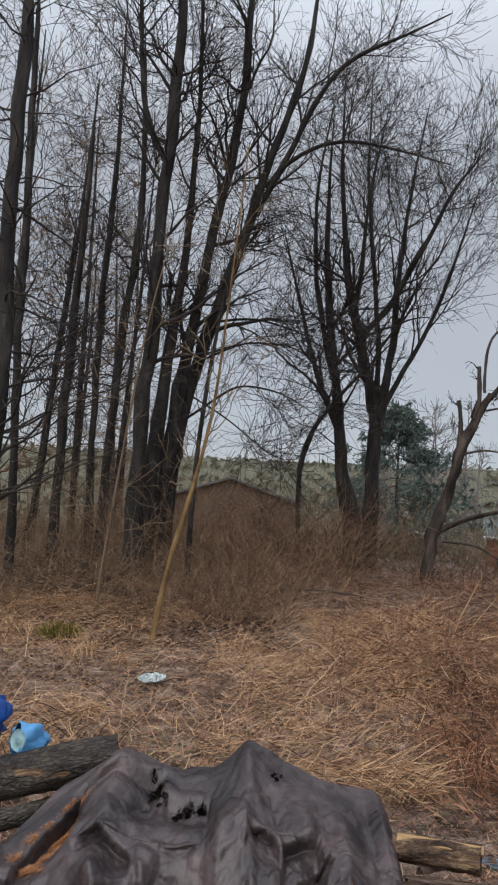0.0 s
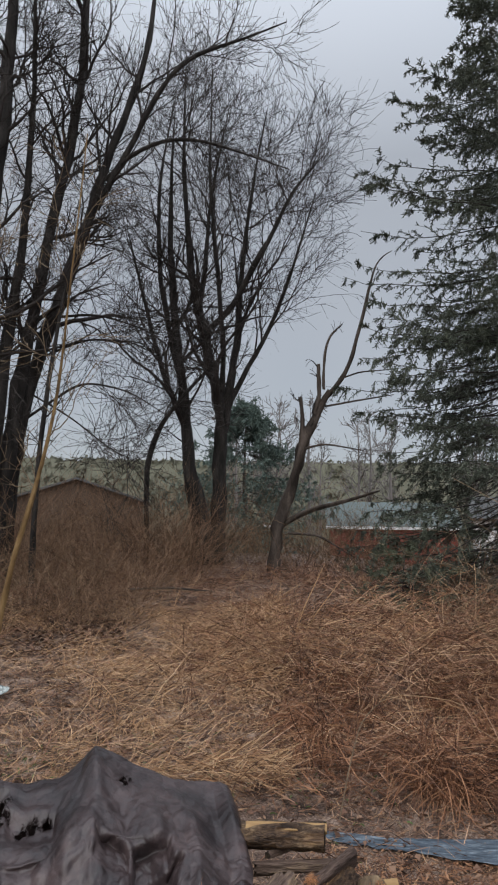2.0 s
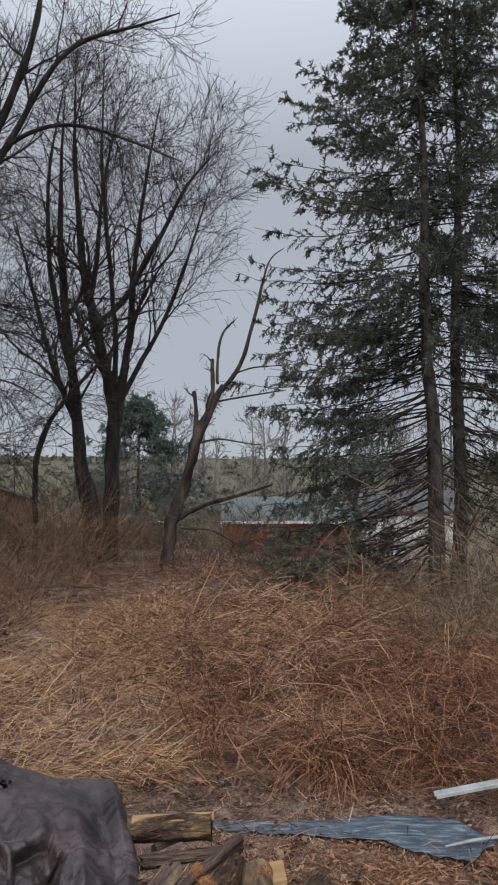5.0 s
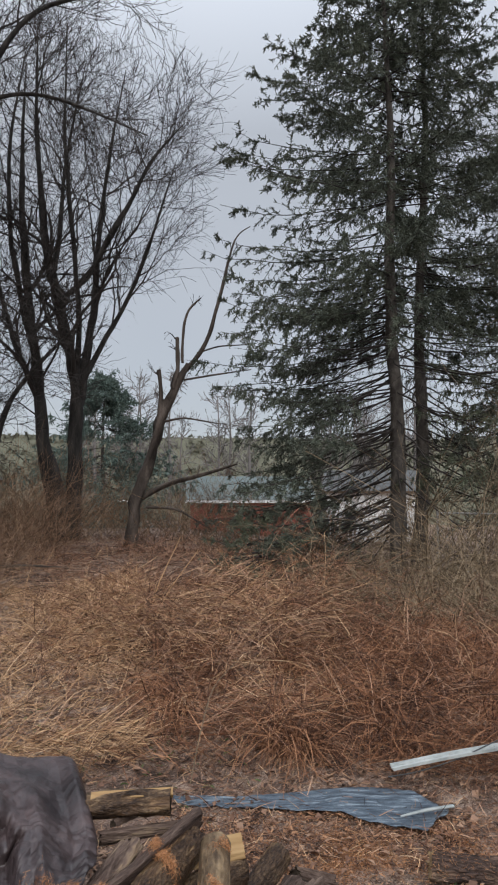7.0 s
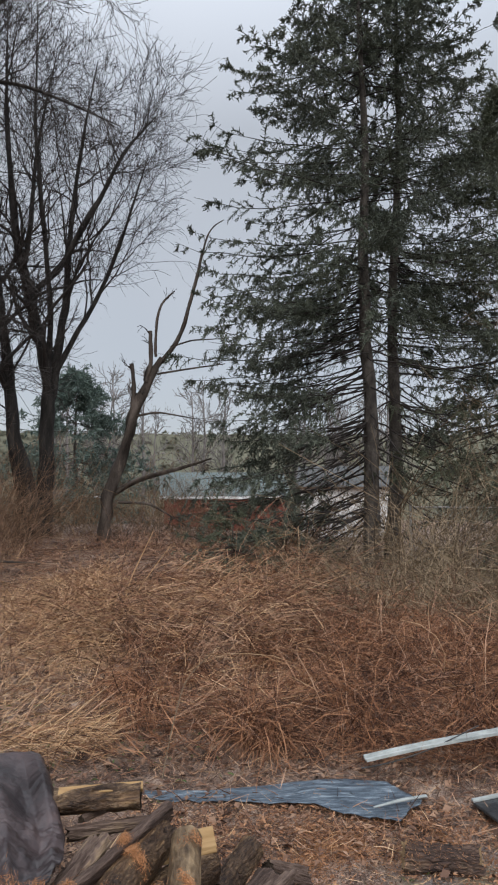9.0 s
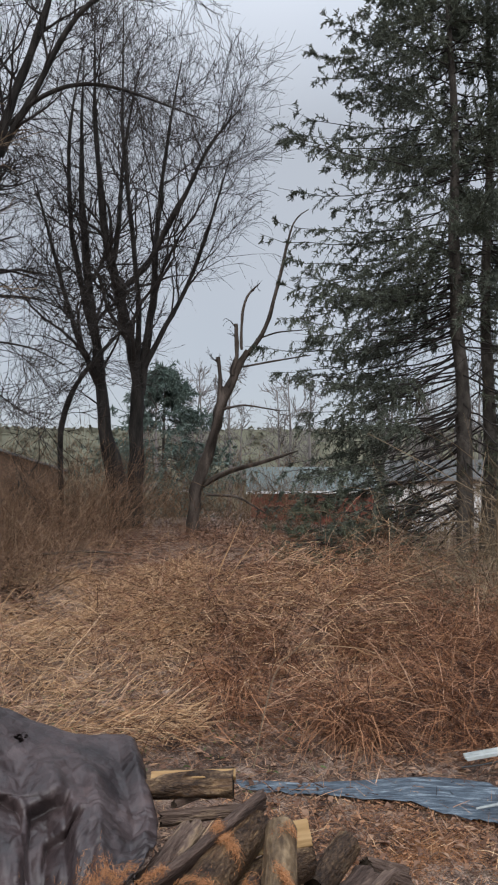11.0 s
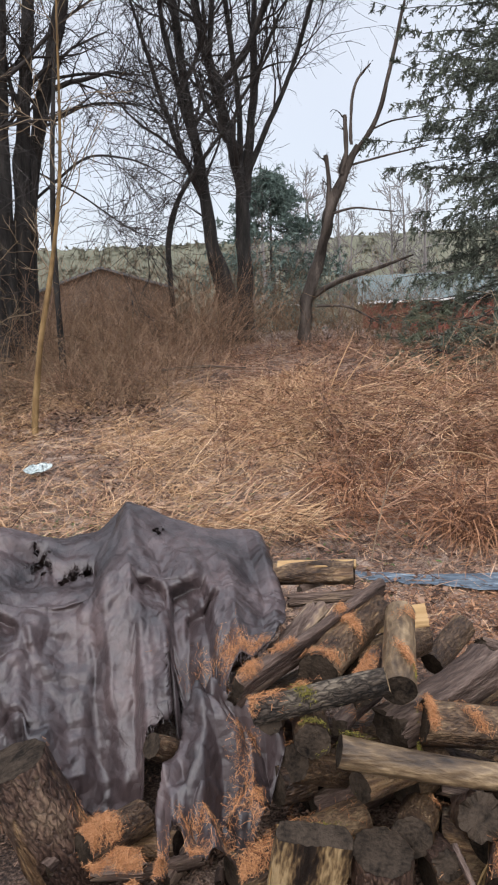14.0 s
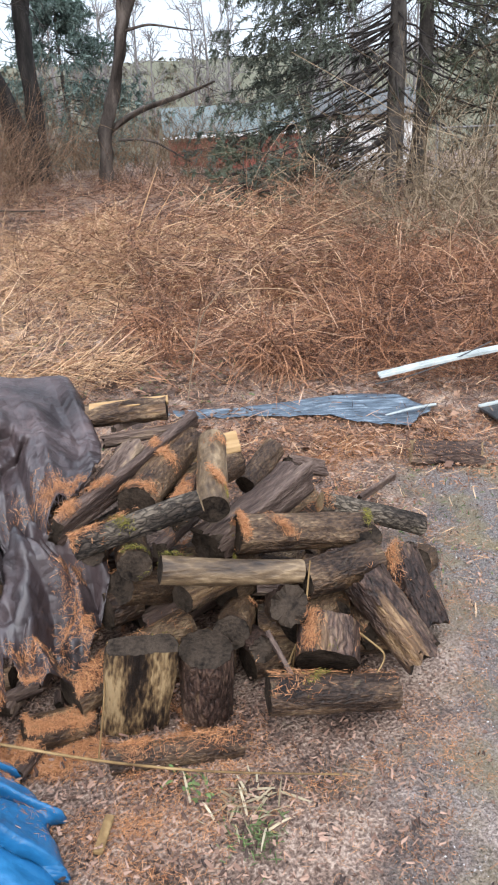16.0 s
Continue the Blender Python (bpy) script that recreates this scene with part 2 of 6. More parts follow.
M_STONE = material("gravel_stone", [(0.06, 0.055, 0.055), (0.22, 0.2, 0.19), (0.5, 0.48, 0.46)], 9, island=0.8, bump=0, rough=0.5, spec=0.5)
def log_bark(name, colours, plate, crack, lichen, rough=0.55, peel=0.0):
    """Log bark: plates parted by dark cracks along the grain, with blotches of lichen."""
    m = material(name, colours, 10, stretch=(1, 1, 0.45), bump=0.7, fine=120, rough=rough, spec=0.22, stain=0.6, rough_var=0.3, per_object=0.1, spread=(0.32, 0.78))
    n, l = m.node_tree.nodes, m.node_tree.links
    b = n["Principled BSDF"]
    col, nor = b.inputs["Base Color"].links[0].from_socket, b.inputs["Normal"].links[0].from_socket
    tc, mp, ns, vo = n.new("ShaderNodeTexCoord"), n.new("ShaderNodeMapping"), n.new("ShaderNodeTexNoise"), n.new("ShaderNodeTexVoronoi")
    mp.inputs["Scale"].default_value = (1, 1, 0.28)
    ad = n.new("ShaderNodeVectorMath")
    ad.operation, ad.inputs[1].default_value = "MULTIPLY_ADD", (0.03, 0.03, 0.03)
    ns.inputs["Scale"].default_value, ns.inputs["Detail"].default_value = 30, 4
    l.new(tc.outputs["Object"], ns.inputs[0])
    l.new(ns.outputs["Color"], ad.inputs[0])
    l.new(tc.outputs["Object"], ad.inputs[2])
    l.new(ad.outputs[0], mp.inputs[0])
    vo.feature = "DISTANCE_TO_EDGE"
    vo.inputs["Scale"].default_value = plate
    l.new(mp.outputs[0], vo.inputs[0])
    cr = n.new("ShaderNodeMapRange")
    cr.inputs[1].default_value, cr.inputs[2].default_value, cr.inputs[3].default_value = 0.0, 0.22, 1 - crack
    l.new(vo.outputs[0], cr.inputs[0])
    mul = n.new("ShaderNodeMix")
    mul.data_type, mul.blend_type = "RGBA", "MULTIPLY"
    mul.inputs[0].default_value = 1.0
    l.new(col, mul.inputs[6])
    l.new(cr.outputs[0], mul.inputs[7])
    # smooth wet wood where the bark has come away
    pm, pn, pw, pt, po = n.new("ShaderNodeMapping"), n.new("ShaderNodeTexNoise"), n.new("ShaderNodeTexNoise"), n.new("ShaderNodeMapRange"), n.new("ShaderNodeObjectInfo")
    off = n.new("ShaderNodeMath")
    off.operation, off.inputs[1].default_value = "MULTIPLY", 53.0
    l.new(po.outputs["Random"], off.inputs[0])
    pm.inputs["Scale"].default_value = (1, 1, 0.4)
    l.new(tc.outputs["Object"], pm.inputs[0])
    l.new(off.outputs[0], pm.inputs["Location"])
    pn.inputs["Scale"].default_value, pn.inputs["Detail"].default_value = 11, 6
    l.new(pm.outputs[0], pn.inputs[0])
    pt.inputs[1].default_value, pt.inputs[2].default_value = 0.56 - 0.1 * peel, 0.6 - 0.1 * peel
    pt.inputs[4].default_value = 1.0 if peel else 0.0
    l.new(pn.outputs[0], pt.inputs[0])
    gm = n.new("ShaderNodeMapping")
    gm.inputs["Scale"].default_value = (1, 1, 0.1)
    l.new(tc.outputs["Object"], gm.inputs[0])
    pw.inputs["Scale"].default_value, pw.inputs["Detail"].default_value = 90, 6
    l.new(gm.outputs[0], pw.inputs[0])
    wr = n.new("ShaderNodeValToRGB")
    we = wr.color_ramp.elements
    we[0].position, we[0].color = 0.3, (0.04, 0.022, 0.014, 1)
    we[1].position, we[1].color = 0.72, (0.29, 0.185, 0.095, 1)
    wm = we.new(0.5)
    wm.color = (0.125, 0.073, 0.04, 1)
    l.new(pw.outputs[0], wr.inputs[0])
    bare = n.new("ShaderNodeMix")
    bare.data_type = "RGBA"
    l.new(pt.outputs[0], bare.inputs[0])
    l.new(mul.outputs[2], bare.inputs[6])
    l.new(wr.outputs[0], bare.inputs[7])
    sp, mx, th = n.new("ShaderNodeTexNoise"), n.new("ShaderNodeMix"), n.new("ShaderNodeMapRange")
    sp.inputs["Scale"].default_value, sp.inputs["Detail"].default_value, sp.inputs["Roughness"].default_value = 26, 8, 0.7
    l.new(tc.outputs["Object"], sp.inputs[0])
    th.inputs[1].default_value, th.inputs[2].default_value, th.inputs[4].default_value = 0.60, 0.68, lichen
    l.new(sp.outputs[0], th.inputs[0])
    mx.data_type = "RGBA"
    l.new(th.outputs[0], mx.inputs[0])
    l.new(bare.outputs[2], mx.inputs[6])
    mx.inputs[7].default_value = (0.33, 0.28, 0.17, 1)
    l.new(mx.outputs[2], b.inputs["Base Color"])
    bp = n.new("ShaderNodeBump")
    bp.inputs["Strength"].default_value, bp.inputs["Distance"].default_value = 0.6, 0.008
    hm = n.new("ShaderNodeMath")
    hm.operation = "SUBTRACT"
    l.new(cr.outputs[0], hm.inputs[0])
    l.new(pt.outputs[0], hm.inputs[1])
    l.new(hm.outputs[0], bp.inputs["Height"])
    l.new(nor, bp.inputs["Normal"])
    l.new(bp.outputs[0], b.inputs["Normal"])
    return m


M_LOG = log_bark("dark_wet_log_bark", [(0.009, 0.0055, 0.004), (0.038, 0.022, 0.0145), (0.105, 0.064, 0.038), (0.24, 0.16, 0.092)], 110, 0.4, 0.18, 0.45, -0.1)
M_LOG_ROT = log_bark("rotten_purple_brown_bark", [(0.012, 0.007, 0.0055), (0.04, 0.023, 0.018), (0.1, 0.06, 0.043), (0.18, 0.118, 0.078)], 60, 0.6, 0.1, 0.5, -0.1)
M_LOG_GREY = log_bark("grey_furrowed_log_bark", [(0.018, 0.013, 0.010), (0.07, 0.053, 0.04), (0.2, 0.162, 0.12)], 75, 0.75, 0.3, 0.8, 0.0)
M_LOG_OLD = log_bark("old_grey_log_bark", [(0.008, 0.007, 0.006), (0.026, 0.021, 0.018), (0.06, 0.049, 0.04), (0.1, 0.084, 0.068)], 60, 0.6, 0.0, 0.6, -0.6)
M_LOG_BARE = material("peeled_log", [(0.018, 0.011, 0.007), (0.06, 0.038, 0.022), (0.13, 0.086, 0.048), (0.27, 0.19, 0.11)], 14, stretch=(1, 1, 0.3), bump=0.6, rough=0.45, stain=0.6, fine=90, per_object=0.1, spec=0.35, spread=(0.28, 0.8))
M_SPLIT = material("split_weathered_wood", [(0.02, 0.012, 0.010), (0.07, 0.045, 0.035), (0.15, 0.104, 0.082), (0.31, 0.22, 0.14)], 20, stretch=(1, 1, 0.2), bump=1.0, rough=0.6, stain=0.6, fine=150, per_object=0.14, spread=(0.28, 0.9), spec=0.22)
M_MOULD = material("mouldy_split_face", [(0.010, 0.007, 0.0055), (0.02, 0.013, 0.009), (0.075, 0.047, 0.025), (0.19, 0.125, 0.062), (0.3, 0.21, 0.11)], 9, stretch=(1.3, 1.3, 0.35), bump=0.8, rough=0.55, fine=90, stain=0.55, spread=(0.4, 0.68), spec=0.22)
M_PALE = material("fresh_split_wood", [(0.22, 0.125, 0.055), (0.36, 0.225, 0.1), (0.45, 0.3, 0.15)], 12, stretch=(1, 1, 0.2), bump=0.3, rough=0.6)
M_END = end_grain("dark_cut_end", (0.0075, 0.006, 0.005), (0.055, 0.04, 0.029))
M_END_PALE = end_grain("pale_cut_end", (0.16, 0.1, 0.055), (0.34, 0.24, 0.14))
M_WALL = material("tan_siding", [(0.085, 0.058, 0.042), (0.12, 0.083, 0.06)], 2)
M_RED = material("red_wall", [(0.2, 0.055, 0.045), (0.28, 0.08, 0.065)], 0.6)
M_WHITE = material("white_painted_boards", [(0.66, 0.66, 0.66), (0.78, 0.78, 0.77)], 2, rough=0.5)
M_ROOF = material("grey_roofing", [(0.075, 0.078, 0.08), (0.12, 0.122, 0.122)], 2)
M_TEAL = material("teal_roofing", [(0.1, 0.125, 0.125), (0.135, 0.16, 0.158)], 0.6)
M_GLASS = material("dark_window", [(0.03, 0.035, 0.04), (0.05, 0.055, 0.06)], 2, rough=0.1, spec=0.6)
M_FAR = material("far_woods", [(0.075, 0.075, 0.05), (0.115, 0.112, 0.076), (0.155, 0.145, 0.105)], 0.5, island=0.3, bump=0, fine=3.0, stain=0.6)
M_FAR_TWIG = material("far_bare_woods", [(0.13, 0.12, 0.115), (0.22, 0.2, 0.19)], 0.3, island=0.6, bump=0)
M_GUTTER = material("white_aluminium", [(0.24, 0.265, 0.26), (0.46, 0.485, 0.475)], 9, rough=0.4, spec=0.5, fine=40, bump=0.1, stain=0.4)
M_WETSHEET = material("blue_grey_plastic_strip", [(0.03, 0.04, 0.052), (0.06, 0.078, 0.1), (0.1, 0.127, 0.155), (0.24, 0.285, 0.32)], 40, rough=0.4, spec=0.3, stretch=(0.2, 1.6, 1), bump=0.15, fine=150, stain=0.7)
M_BLACK = material("black_metal", [(0.015, 0.016, 0.018), (0.035, 0.037, 0.04)], 9, rough=0.35, spec=0.5)
M_LITTER = material("speckled_pale_plastic", [(0.06, 0.07, 0.068), (0.3, 0.34, 0.33), (0.6, 0.64, 0.62)], 40, rough=0.35, spec=0.5)
M_JUG = material("light_blue_plastic", [(0.05, 0.2, 0.44), (0.11, 0.33, 0.6)], 9, rough=0.35, spec=0.4)
M_JUG_BASE = material("milky_plastic", [(0.17, 0.3, 0.33), (0.3, 0.43, 0.44)], 12, rough=0.4, spec=0.4)
M_BAG = material("dark_blue_plastic", [(0.008, 0.045, 0.22), (0.016, 0.085, 0.34)], 9, rough=0.35, spec=0.5)
M_GRASS = material("green_weeds", [(0.05, 0.085, 0.025), (0.14, 0.19, 0.07)], 6, island=0.7, bump=0)
M_MOSS = material("yellow_green_moss", [(0.075, 0.066, 0.012), (0.2, 0.17, 0.03)], 30, island=0.6, bump=0)
M_HUSK = material("pale_dry_leaf", [(0.15, 0.115, 0.068), (0.3, 0.24, 0.15), (0.42, 0.355, 0.24)], 8, island=0.6, rough=0.6, bump=0)
M_STRAP = material("tan_webbing", [(0.06, 0.042, 0.016), (0.13, 0.092, 0.036), (0.2, 0.145, 0.065)], 40, bump=0.8, fine=200)
M_STEEL = material("galvanised_steel", [(0.25, 0.25, 0.25), (0.38, 0.38, 0.38)], 9, rough=0.5, metal=0.6)


# ---- mesh helpers ----
def mesh_of(name, verts, faces, smooth=False):
    """A mesh from arrays: verts (n, 3), faces (m, 3 or 4)."""
    verts, faces = np.asarray(verts, np.float32), np.asarray(faces, np.int32)
    me = bpy.data.meshes.new(name)
    k = faces.shape[1]
    me.vertices.add(len(verts))
    me.vertices.foreach_set("co", verts.ravel())
    me.loops.add(faces.size)
    me.loops.foreach_set("vertex_index", faces.ravel())
    me.polygons.add(len(faces))
    me.polygons.foreach_set("loop_start", np.arange(0, faces.size, k, dtype=np.int32))
    me.update(calc_edges=True)
    me.polygons.foreach_set("use_smooth", np.full(len(faces), smooth))
    return me


def part(name, me, mat, parent=None, label="", at=None, kind=""):
    """Links a mesh as one object, under a thing or alone."""
    if not me.materials:
        me.materials.append(mat)
    ob = new(name, me)
    ob.parent = parent
    if at is not None:
        ob.matrix_basis = at
    return tagged(ob, label, kind=kind)


def empty(name, at, label, category, group="", kind=""):
    ob = new(name)
    ob.location = at
    ob.empty_display_size = 0.1
    return tagged(ob, label, category, group, kind)


def grid_faces(a, b):
    i = np.arange(a * b).reshape(a, b)
    return np.stack([i[:-1, :-1], i[:-1, 1:], i[1:, 1:], i[1:, :-1]], -1).reshape(-1, 4)


def tube_arrays(P, R, sides, flat=1.0):
    """Tubes along many paths at once: P (m, k, 3), R (m, k)."""
    m, k, _ = P.shape
    T = np.gradient(P, axis=1)
    T /= np.linalg.norm(T, axis=2, keepdims=True) + 1e-9
    ref = np.where(np.abs(T[:, :1, 2:3]) > 0.9, np.array([[[1.0, 0, 0]]]), np.array([[[0, 0, 1.0]]]))
    U = np.cross(T, np.broadcast_to(ref, T.shape))
    U /= np.linalg.norm(U, axis=2, keepdims=True) + 1e-9
    W = np.cross(T, U)
    a = np.arange(sides) * 2 * np.pi / sides
    V = P[:, :, None] + R[:, :, None, None] * (np.cos(a)[:, None] * U[:, :, None] + flat * np.sin(a)[:, None] * W[:, :, None])
    i = np.arange(m * k * sides).reshape(m, k, sides)
    j = np.roll(i, -1, axis=2)
    F = np.stack([i[:, :-1], j[:, :-1], j[:, 1:], i[:, 1:]], axis=-1).reshape(-1, 4)
    return V.reshape(-1, 3), F


def ribbon_arrays(P, W, rng):
    """Flat blades along many paths: P (m, k, 3), W (m, k) half widths."""
    m, k, _ = P.shape
    T = P[:, -1:] - P[:, :1]
    S = np.cross(T, rng.normal(size=(m, 1, 3)) + np.array([0, 0, 1.5]))
    S /= np.linalg.norm(S, axis=2, keepdims=True) + 1e-9
    V = np.stack([P - S * W[..., None], P + S * W[..., None]], 2)
    i = np.arange(m * k * 2).reshape(m, k, 2)
    F = np.stack([i[:, :-1, 0], i[:, :-1, 1], i[:, 1:, 1], i[:, 1:, 0]], -1).reshape(-1, 4)
    return V.reshape(-1, 3), F


def join(*arrays):
    """Several (verts, faces) as one."""
    V, F, o = [], [], 0
    for v, f in arrays:
        V.append(v), F.append(f + o)
        o += len(v)
    return np.concatenate(V), np.concatenate(F)


def fuzz(x, y, seed=0.0):
    """Smooth noise of two coordinates, about -1 to 1."""
    x, y = np.asarray(x, float) + seed * 13.7, np.asarray(y, float) - seed * 7.3
    xi, yi = np.floor(x), np.floor(y)
    fx, fy = x - xi, y - yi
    fx, fy = fx * fx * (3 - 2 * fx), fy * fy * (3 - 2 * fy)

    def h(a, b):
        v = np.sin(a * 127.1 + b * 311.7 + 17.0) * 43758.5453
        return (v - np.floor(v)) * 2 - 1
    return (h(xi, yi) * (1 - fx) + h(xi + 1, yi) * fx) * (1 - fy) + (h(xi, yi + 1) * (1 - fx) + h(xi + 1, yi + 1) * fx) * fy


def facet(x, y, seed=0.0, turn=0.6):
    """Noise made of flat facets that meet in sharp creases, as in stiff crumpled sheet."""
    ct, st = math.cos(turn), math.sin(turn)
    x, y = x * ct - y * st + seed * 13.7, x * st + y * ct - seed * 7.3
    xi, yi = np.floor(x), np.floor(y)
    fx, fy = x - xi, y - yi

    def h(p, q):
        v = np.sin(p * 127.1 + q * 311.7 + 17.0) * 43758.5453
        return (v - np.floor(v)) * 2 - 1
    p, q, r, s = h(xi, yi), h(xi + 1, yi), h(xi, yi + 1), h(xi + 1, yi + 1)
    low = p + (q - p) * fx + (r - p) * fy
    high = s + (r - s) * (1 - fx) + (q - s) * (1 - fy)
    return np.where(fx + fy < 1, low, high)


def smooth_path(points, k):
    """k points along a smooth line through the given (x, y, z, radius) points."""
    p = np.asarray(points, float)
    d = np.r_[0, np.cumsum(np.linalg.norm(np.diff(p[:, :3], axis=0), axis=1))]
    s = np.linspace(0, d[-1], k)
    q = np.stack([np.interp(s, d, p[:, c]) for c in range(4)], 1)
    for _ in range(2):
        q[1:-1] = 0.25 * q[:-2] + 0.5 * q[1:-1] + 0.25 * q[2:]
    return q


def grow(rng, P, R, count, span, angle, length, ratio, k, up=0.15, wobble=0.12, taper=0.8, tip=0.25, flat=0.0):
    """Children of many branches at once, each leaving its parent at an angle and bending upwards by up."""
    m, kp, _ = P.shape
    u = rng.uniform(span[0], span[1], (m, count))
    f = u * (kp - 1)
    i = np.minimum(f.astype(int), kp - 2)
    w = (f - i)[..., None]
    r = np.arange(m)[:, None]
    at = P[r, i] * (1 - w) + P[r, i + 1] * w
    T = P[r, i + 1] - P[r, i]
    T /= np.linalg.norm(T, axis=2, keepdims=True) + 1e-9
    rad = (R[r, i] * (1 - w[..., 0]) + R[r, i + 1] * w[..., 0]) * ratio * rng.uniform(0.6, 1.1, u.shape)
    side = np.cross(T, rng.normal(size=T.shape) * (1 - flat) + np.array([0, 0, flat]) * rng.choice([-1, 1], u.shape)[..., None])
    side /= np.linalg.norm(side, axis=2, keepdims=True) + 1e-9
    a = np.radians(angle) * rng.uniform(0.65, 1.3, u.shape)[..., None]
    D = T * np.cos(a) + side * np.sin(a)
    L = length * rng.uniform(0.5, 1.2, u.shape) * (1 - taper * u)
    at, D, L, rad = at.reshape(-1, 3), D.reshape(-1, 3), L.ravel(), rad.ravel()
    Q = [at]
    for _ in range(k - 1):
        D = D + np.array([0, 0, up]) + rng.normal(size=D.shape) * wobble
        D /= np.linalg.norm(D, axis=1, keepdims=True)
        Q.append(Q[-1] + D * (L / (k - 1))[:, None])
    s = np.linspace(0, 1, k)
    return np.stack(Q, 1), rad[:, None] * (1 - (1 - tip) * s)


# ---- ground ----
def ease(v, a, b):
    s = np.clip((v - a) / (b - a), 0, 1)
    return s * s * (3 - 2 * s)


def ground_z(x, y):
    x, y = np.asarray(x, float), np.asarray(y, float)
    r, az = np.hypot(x, y), np.degrees(np.arctan2(x, np.maximum(y, 0.001)))
    z = (0.05 + 0.38 * (1 - ease(az, 16, 30))) * ease(r, 6, 14)
    z = z - 3.9 * ease(r, 17, 50)
    z = z + 14.5 * ease(r, 95, 210)
    near = np.clip(1 - r / 30, 0, 1)
    return z + near * (0.035 * fuzz(x * 0.8, y * 0.8) + 0.018 * fuzz(x * 2.7, y * 2.7, 1)) * ease(r, 2.2, 4) + 0.006 * fuzz(x * 9, y * 9, 2) * near


def tangle(x, y):
    """How high the dead growth is heaped over a spot: clumps and hollows, highest on the slope by the spruces."""
    r, az = np.hypot(x, y), np.degrees(np.arctan2(x, np.maximum(y, 0.001)))
    clump = np.clip(0.22 + 1.3 * fuzz(x * 0.8, y * 0.8, 51) + 1.0 * fuzz(x * 2.1, y * 2.1, 52), 0, 1.6)
    return clump * (0.14 + 0.50 * ease(az, 8, 22) * ease(r, 5.0, 7.0) - 0.05 * ease(r, 9, 11)) * (1 - 0.7 * ease(r, 10, 12.5)) * (1 - 0.85 * ease(az, 27, 32) * ease(r, 6.6, 7.4))


def build_ground():
    n = 236
    a = np.sinh(np.linspace(-7.7, 7.7, n)) * 0.9
    X, Y = np.meshgrid(a, a + 1.5)
    V = np.stack([X, Y, ground_z(X, Y)], -1).reshape(-1, 3)
    ob = part("ground", mesh_of("ground", V, grid_faces(n, n), True), M_GROUND)
    tagged(ob, "brown leaf-littered soil with wet gravel, rising to a low bank", "ground", kind="structure")


build_ground()


def place(azimuth, dist):
    """A spot on the ground, by degrees to the right of the first view and metres."""
    x, y = dist * math.sin(radians(azimuth)), dist * math.cos(radians(azimuth))
    return x, y, float(ground_z(x, y))


# ---- trees ----
def rough_trunk(P, R, rng, sides=12, k=44, rough=1.0):
    """A trunk or stem with bumps, hollows and bark ridges on it."""
    s, t = np.linspace(0, 1, P.shape[0]), np.linspace(0, 1, k)
    p = np.stack([np.interp(t, s, P[:, c]) for c in range(3)], 1)
    p[1:-1] = 0.25 * p[:-2] + 0.5 * p[1:-1] + 0.25 * p[2:]
    r = np.interp(t, s, R)
    q = rng.uniform(0, 50)
    for c in range(2):
        p[2:, c] += 0.22 * rough * r[2:] * fuzz(p[2:, 2] * 1.7 + q, np.full(k - 2, 7.0 * c), 3)
    V, F = tube_arrays(p[None], r[None], sides)
    V = V.reshape(k, sides, 3)
    a = np.arange(sides) * 2 * np.pi / sides
    A, Z = np.meshgrid(a, p[:, 2])
    f = 1 + rough * 0.18 * fuzz(np.cos(A) * 1.3 + q, Z * 2.2 + np.sin(A) * 1.3) + rough * 0.13 * fuzz(np.cos(A) * 3 + q, np.sin(A) * 3 + Z * 5)
    V = p[:, None] + (V - p[:, None]) * f[..., None]
    return V.reshape(-1, 3), F


def tree_meshes(rng, stems, limbs, length, twigs, span, angle, up, fine=1.0, ratio=0.36, light=False):
    k = 16
    S = np.stack([smooth_path(s, k) for s in stems])
    P, R = S[:, :, :3], S[:, :, 3]
    P1, R1 = grow(rng, P, R, limbs, span, angle, length, ratio, 9, up, 0.19, 0.5)
    P2, R2 = grow(rng, P1, R1, twigs[0], (0.12, 1), 42, length * 0.55, 0.68, 6, up * 0.7, 0.17, 0.5)
    P3, R3 = grow(rng, P2, R2, twigs[1], (0.1, 1), 42, length * 0.27, 0.7, 4, up * 0.4, 0.22, 0.4)
    limb = []
    for q in range(len(P1)):
        sl = slice(q * twigs[0], (q + 1) * twigs[0])
        limb.append(join(tube_arrays(P1[q:q + 1], np.maximum(R1[q:q + 1], 0.005 * fine), 3 if light else 5), tube_arrays(P2[sl, ::2] if light else P2[sl], np.maximum(R2[sl, ::2] if light else R2[sl], 0.0042 * fine), 3)))
    return P, R, limb, ribbon_arrays(P3 if not light else P3[:, ::3], np.maximum(R3 if not light else R3[:, ::3], 0.003 * fine) * 1.15, rng)


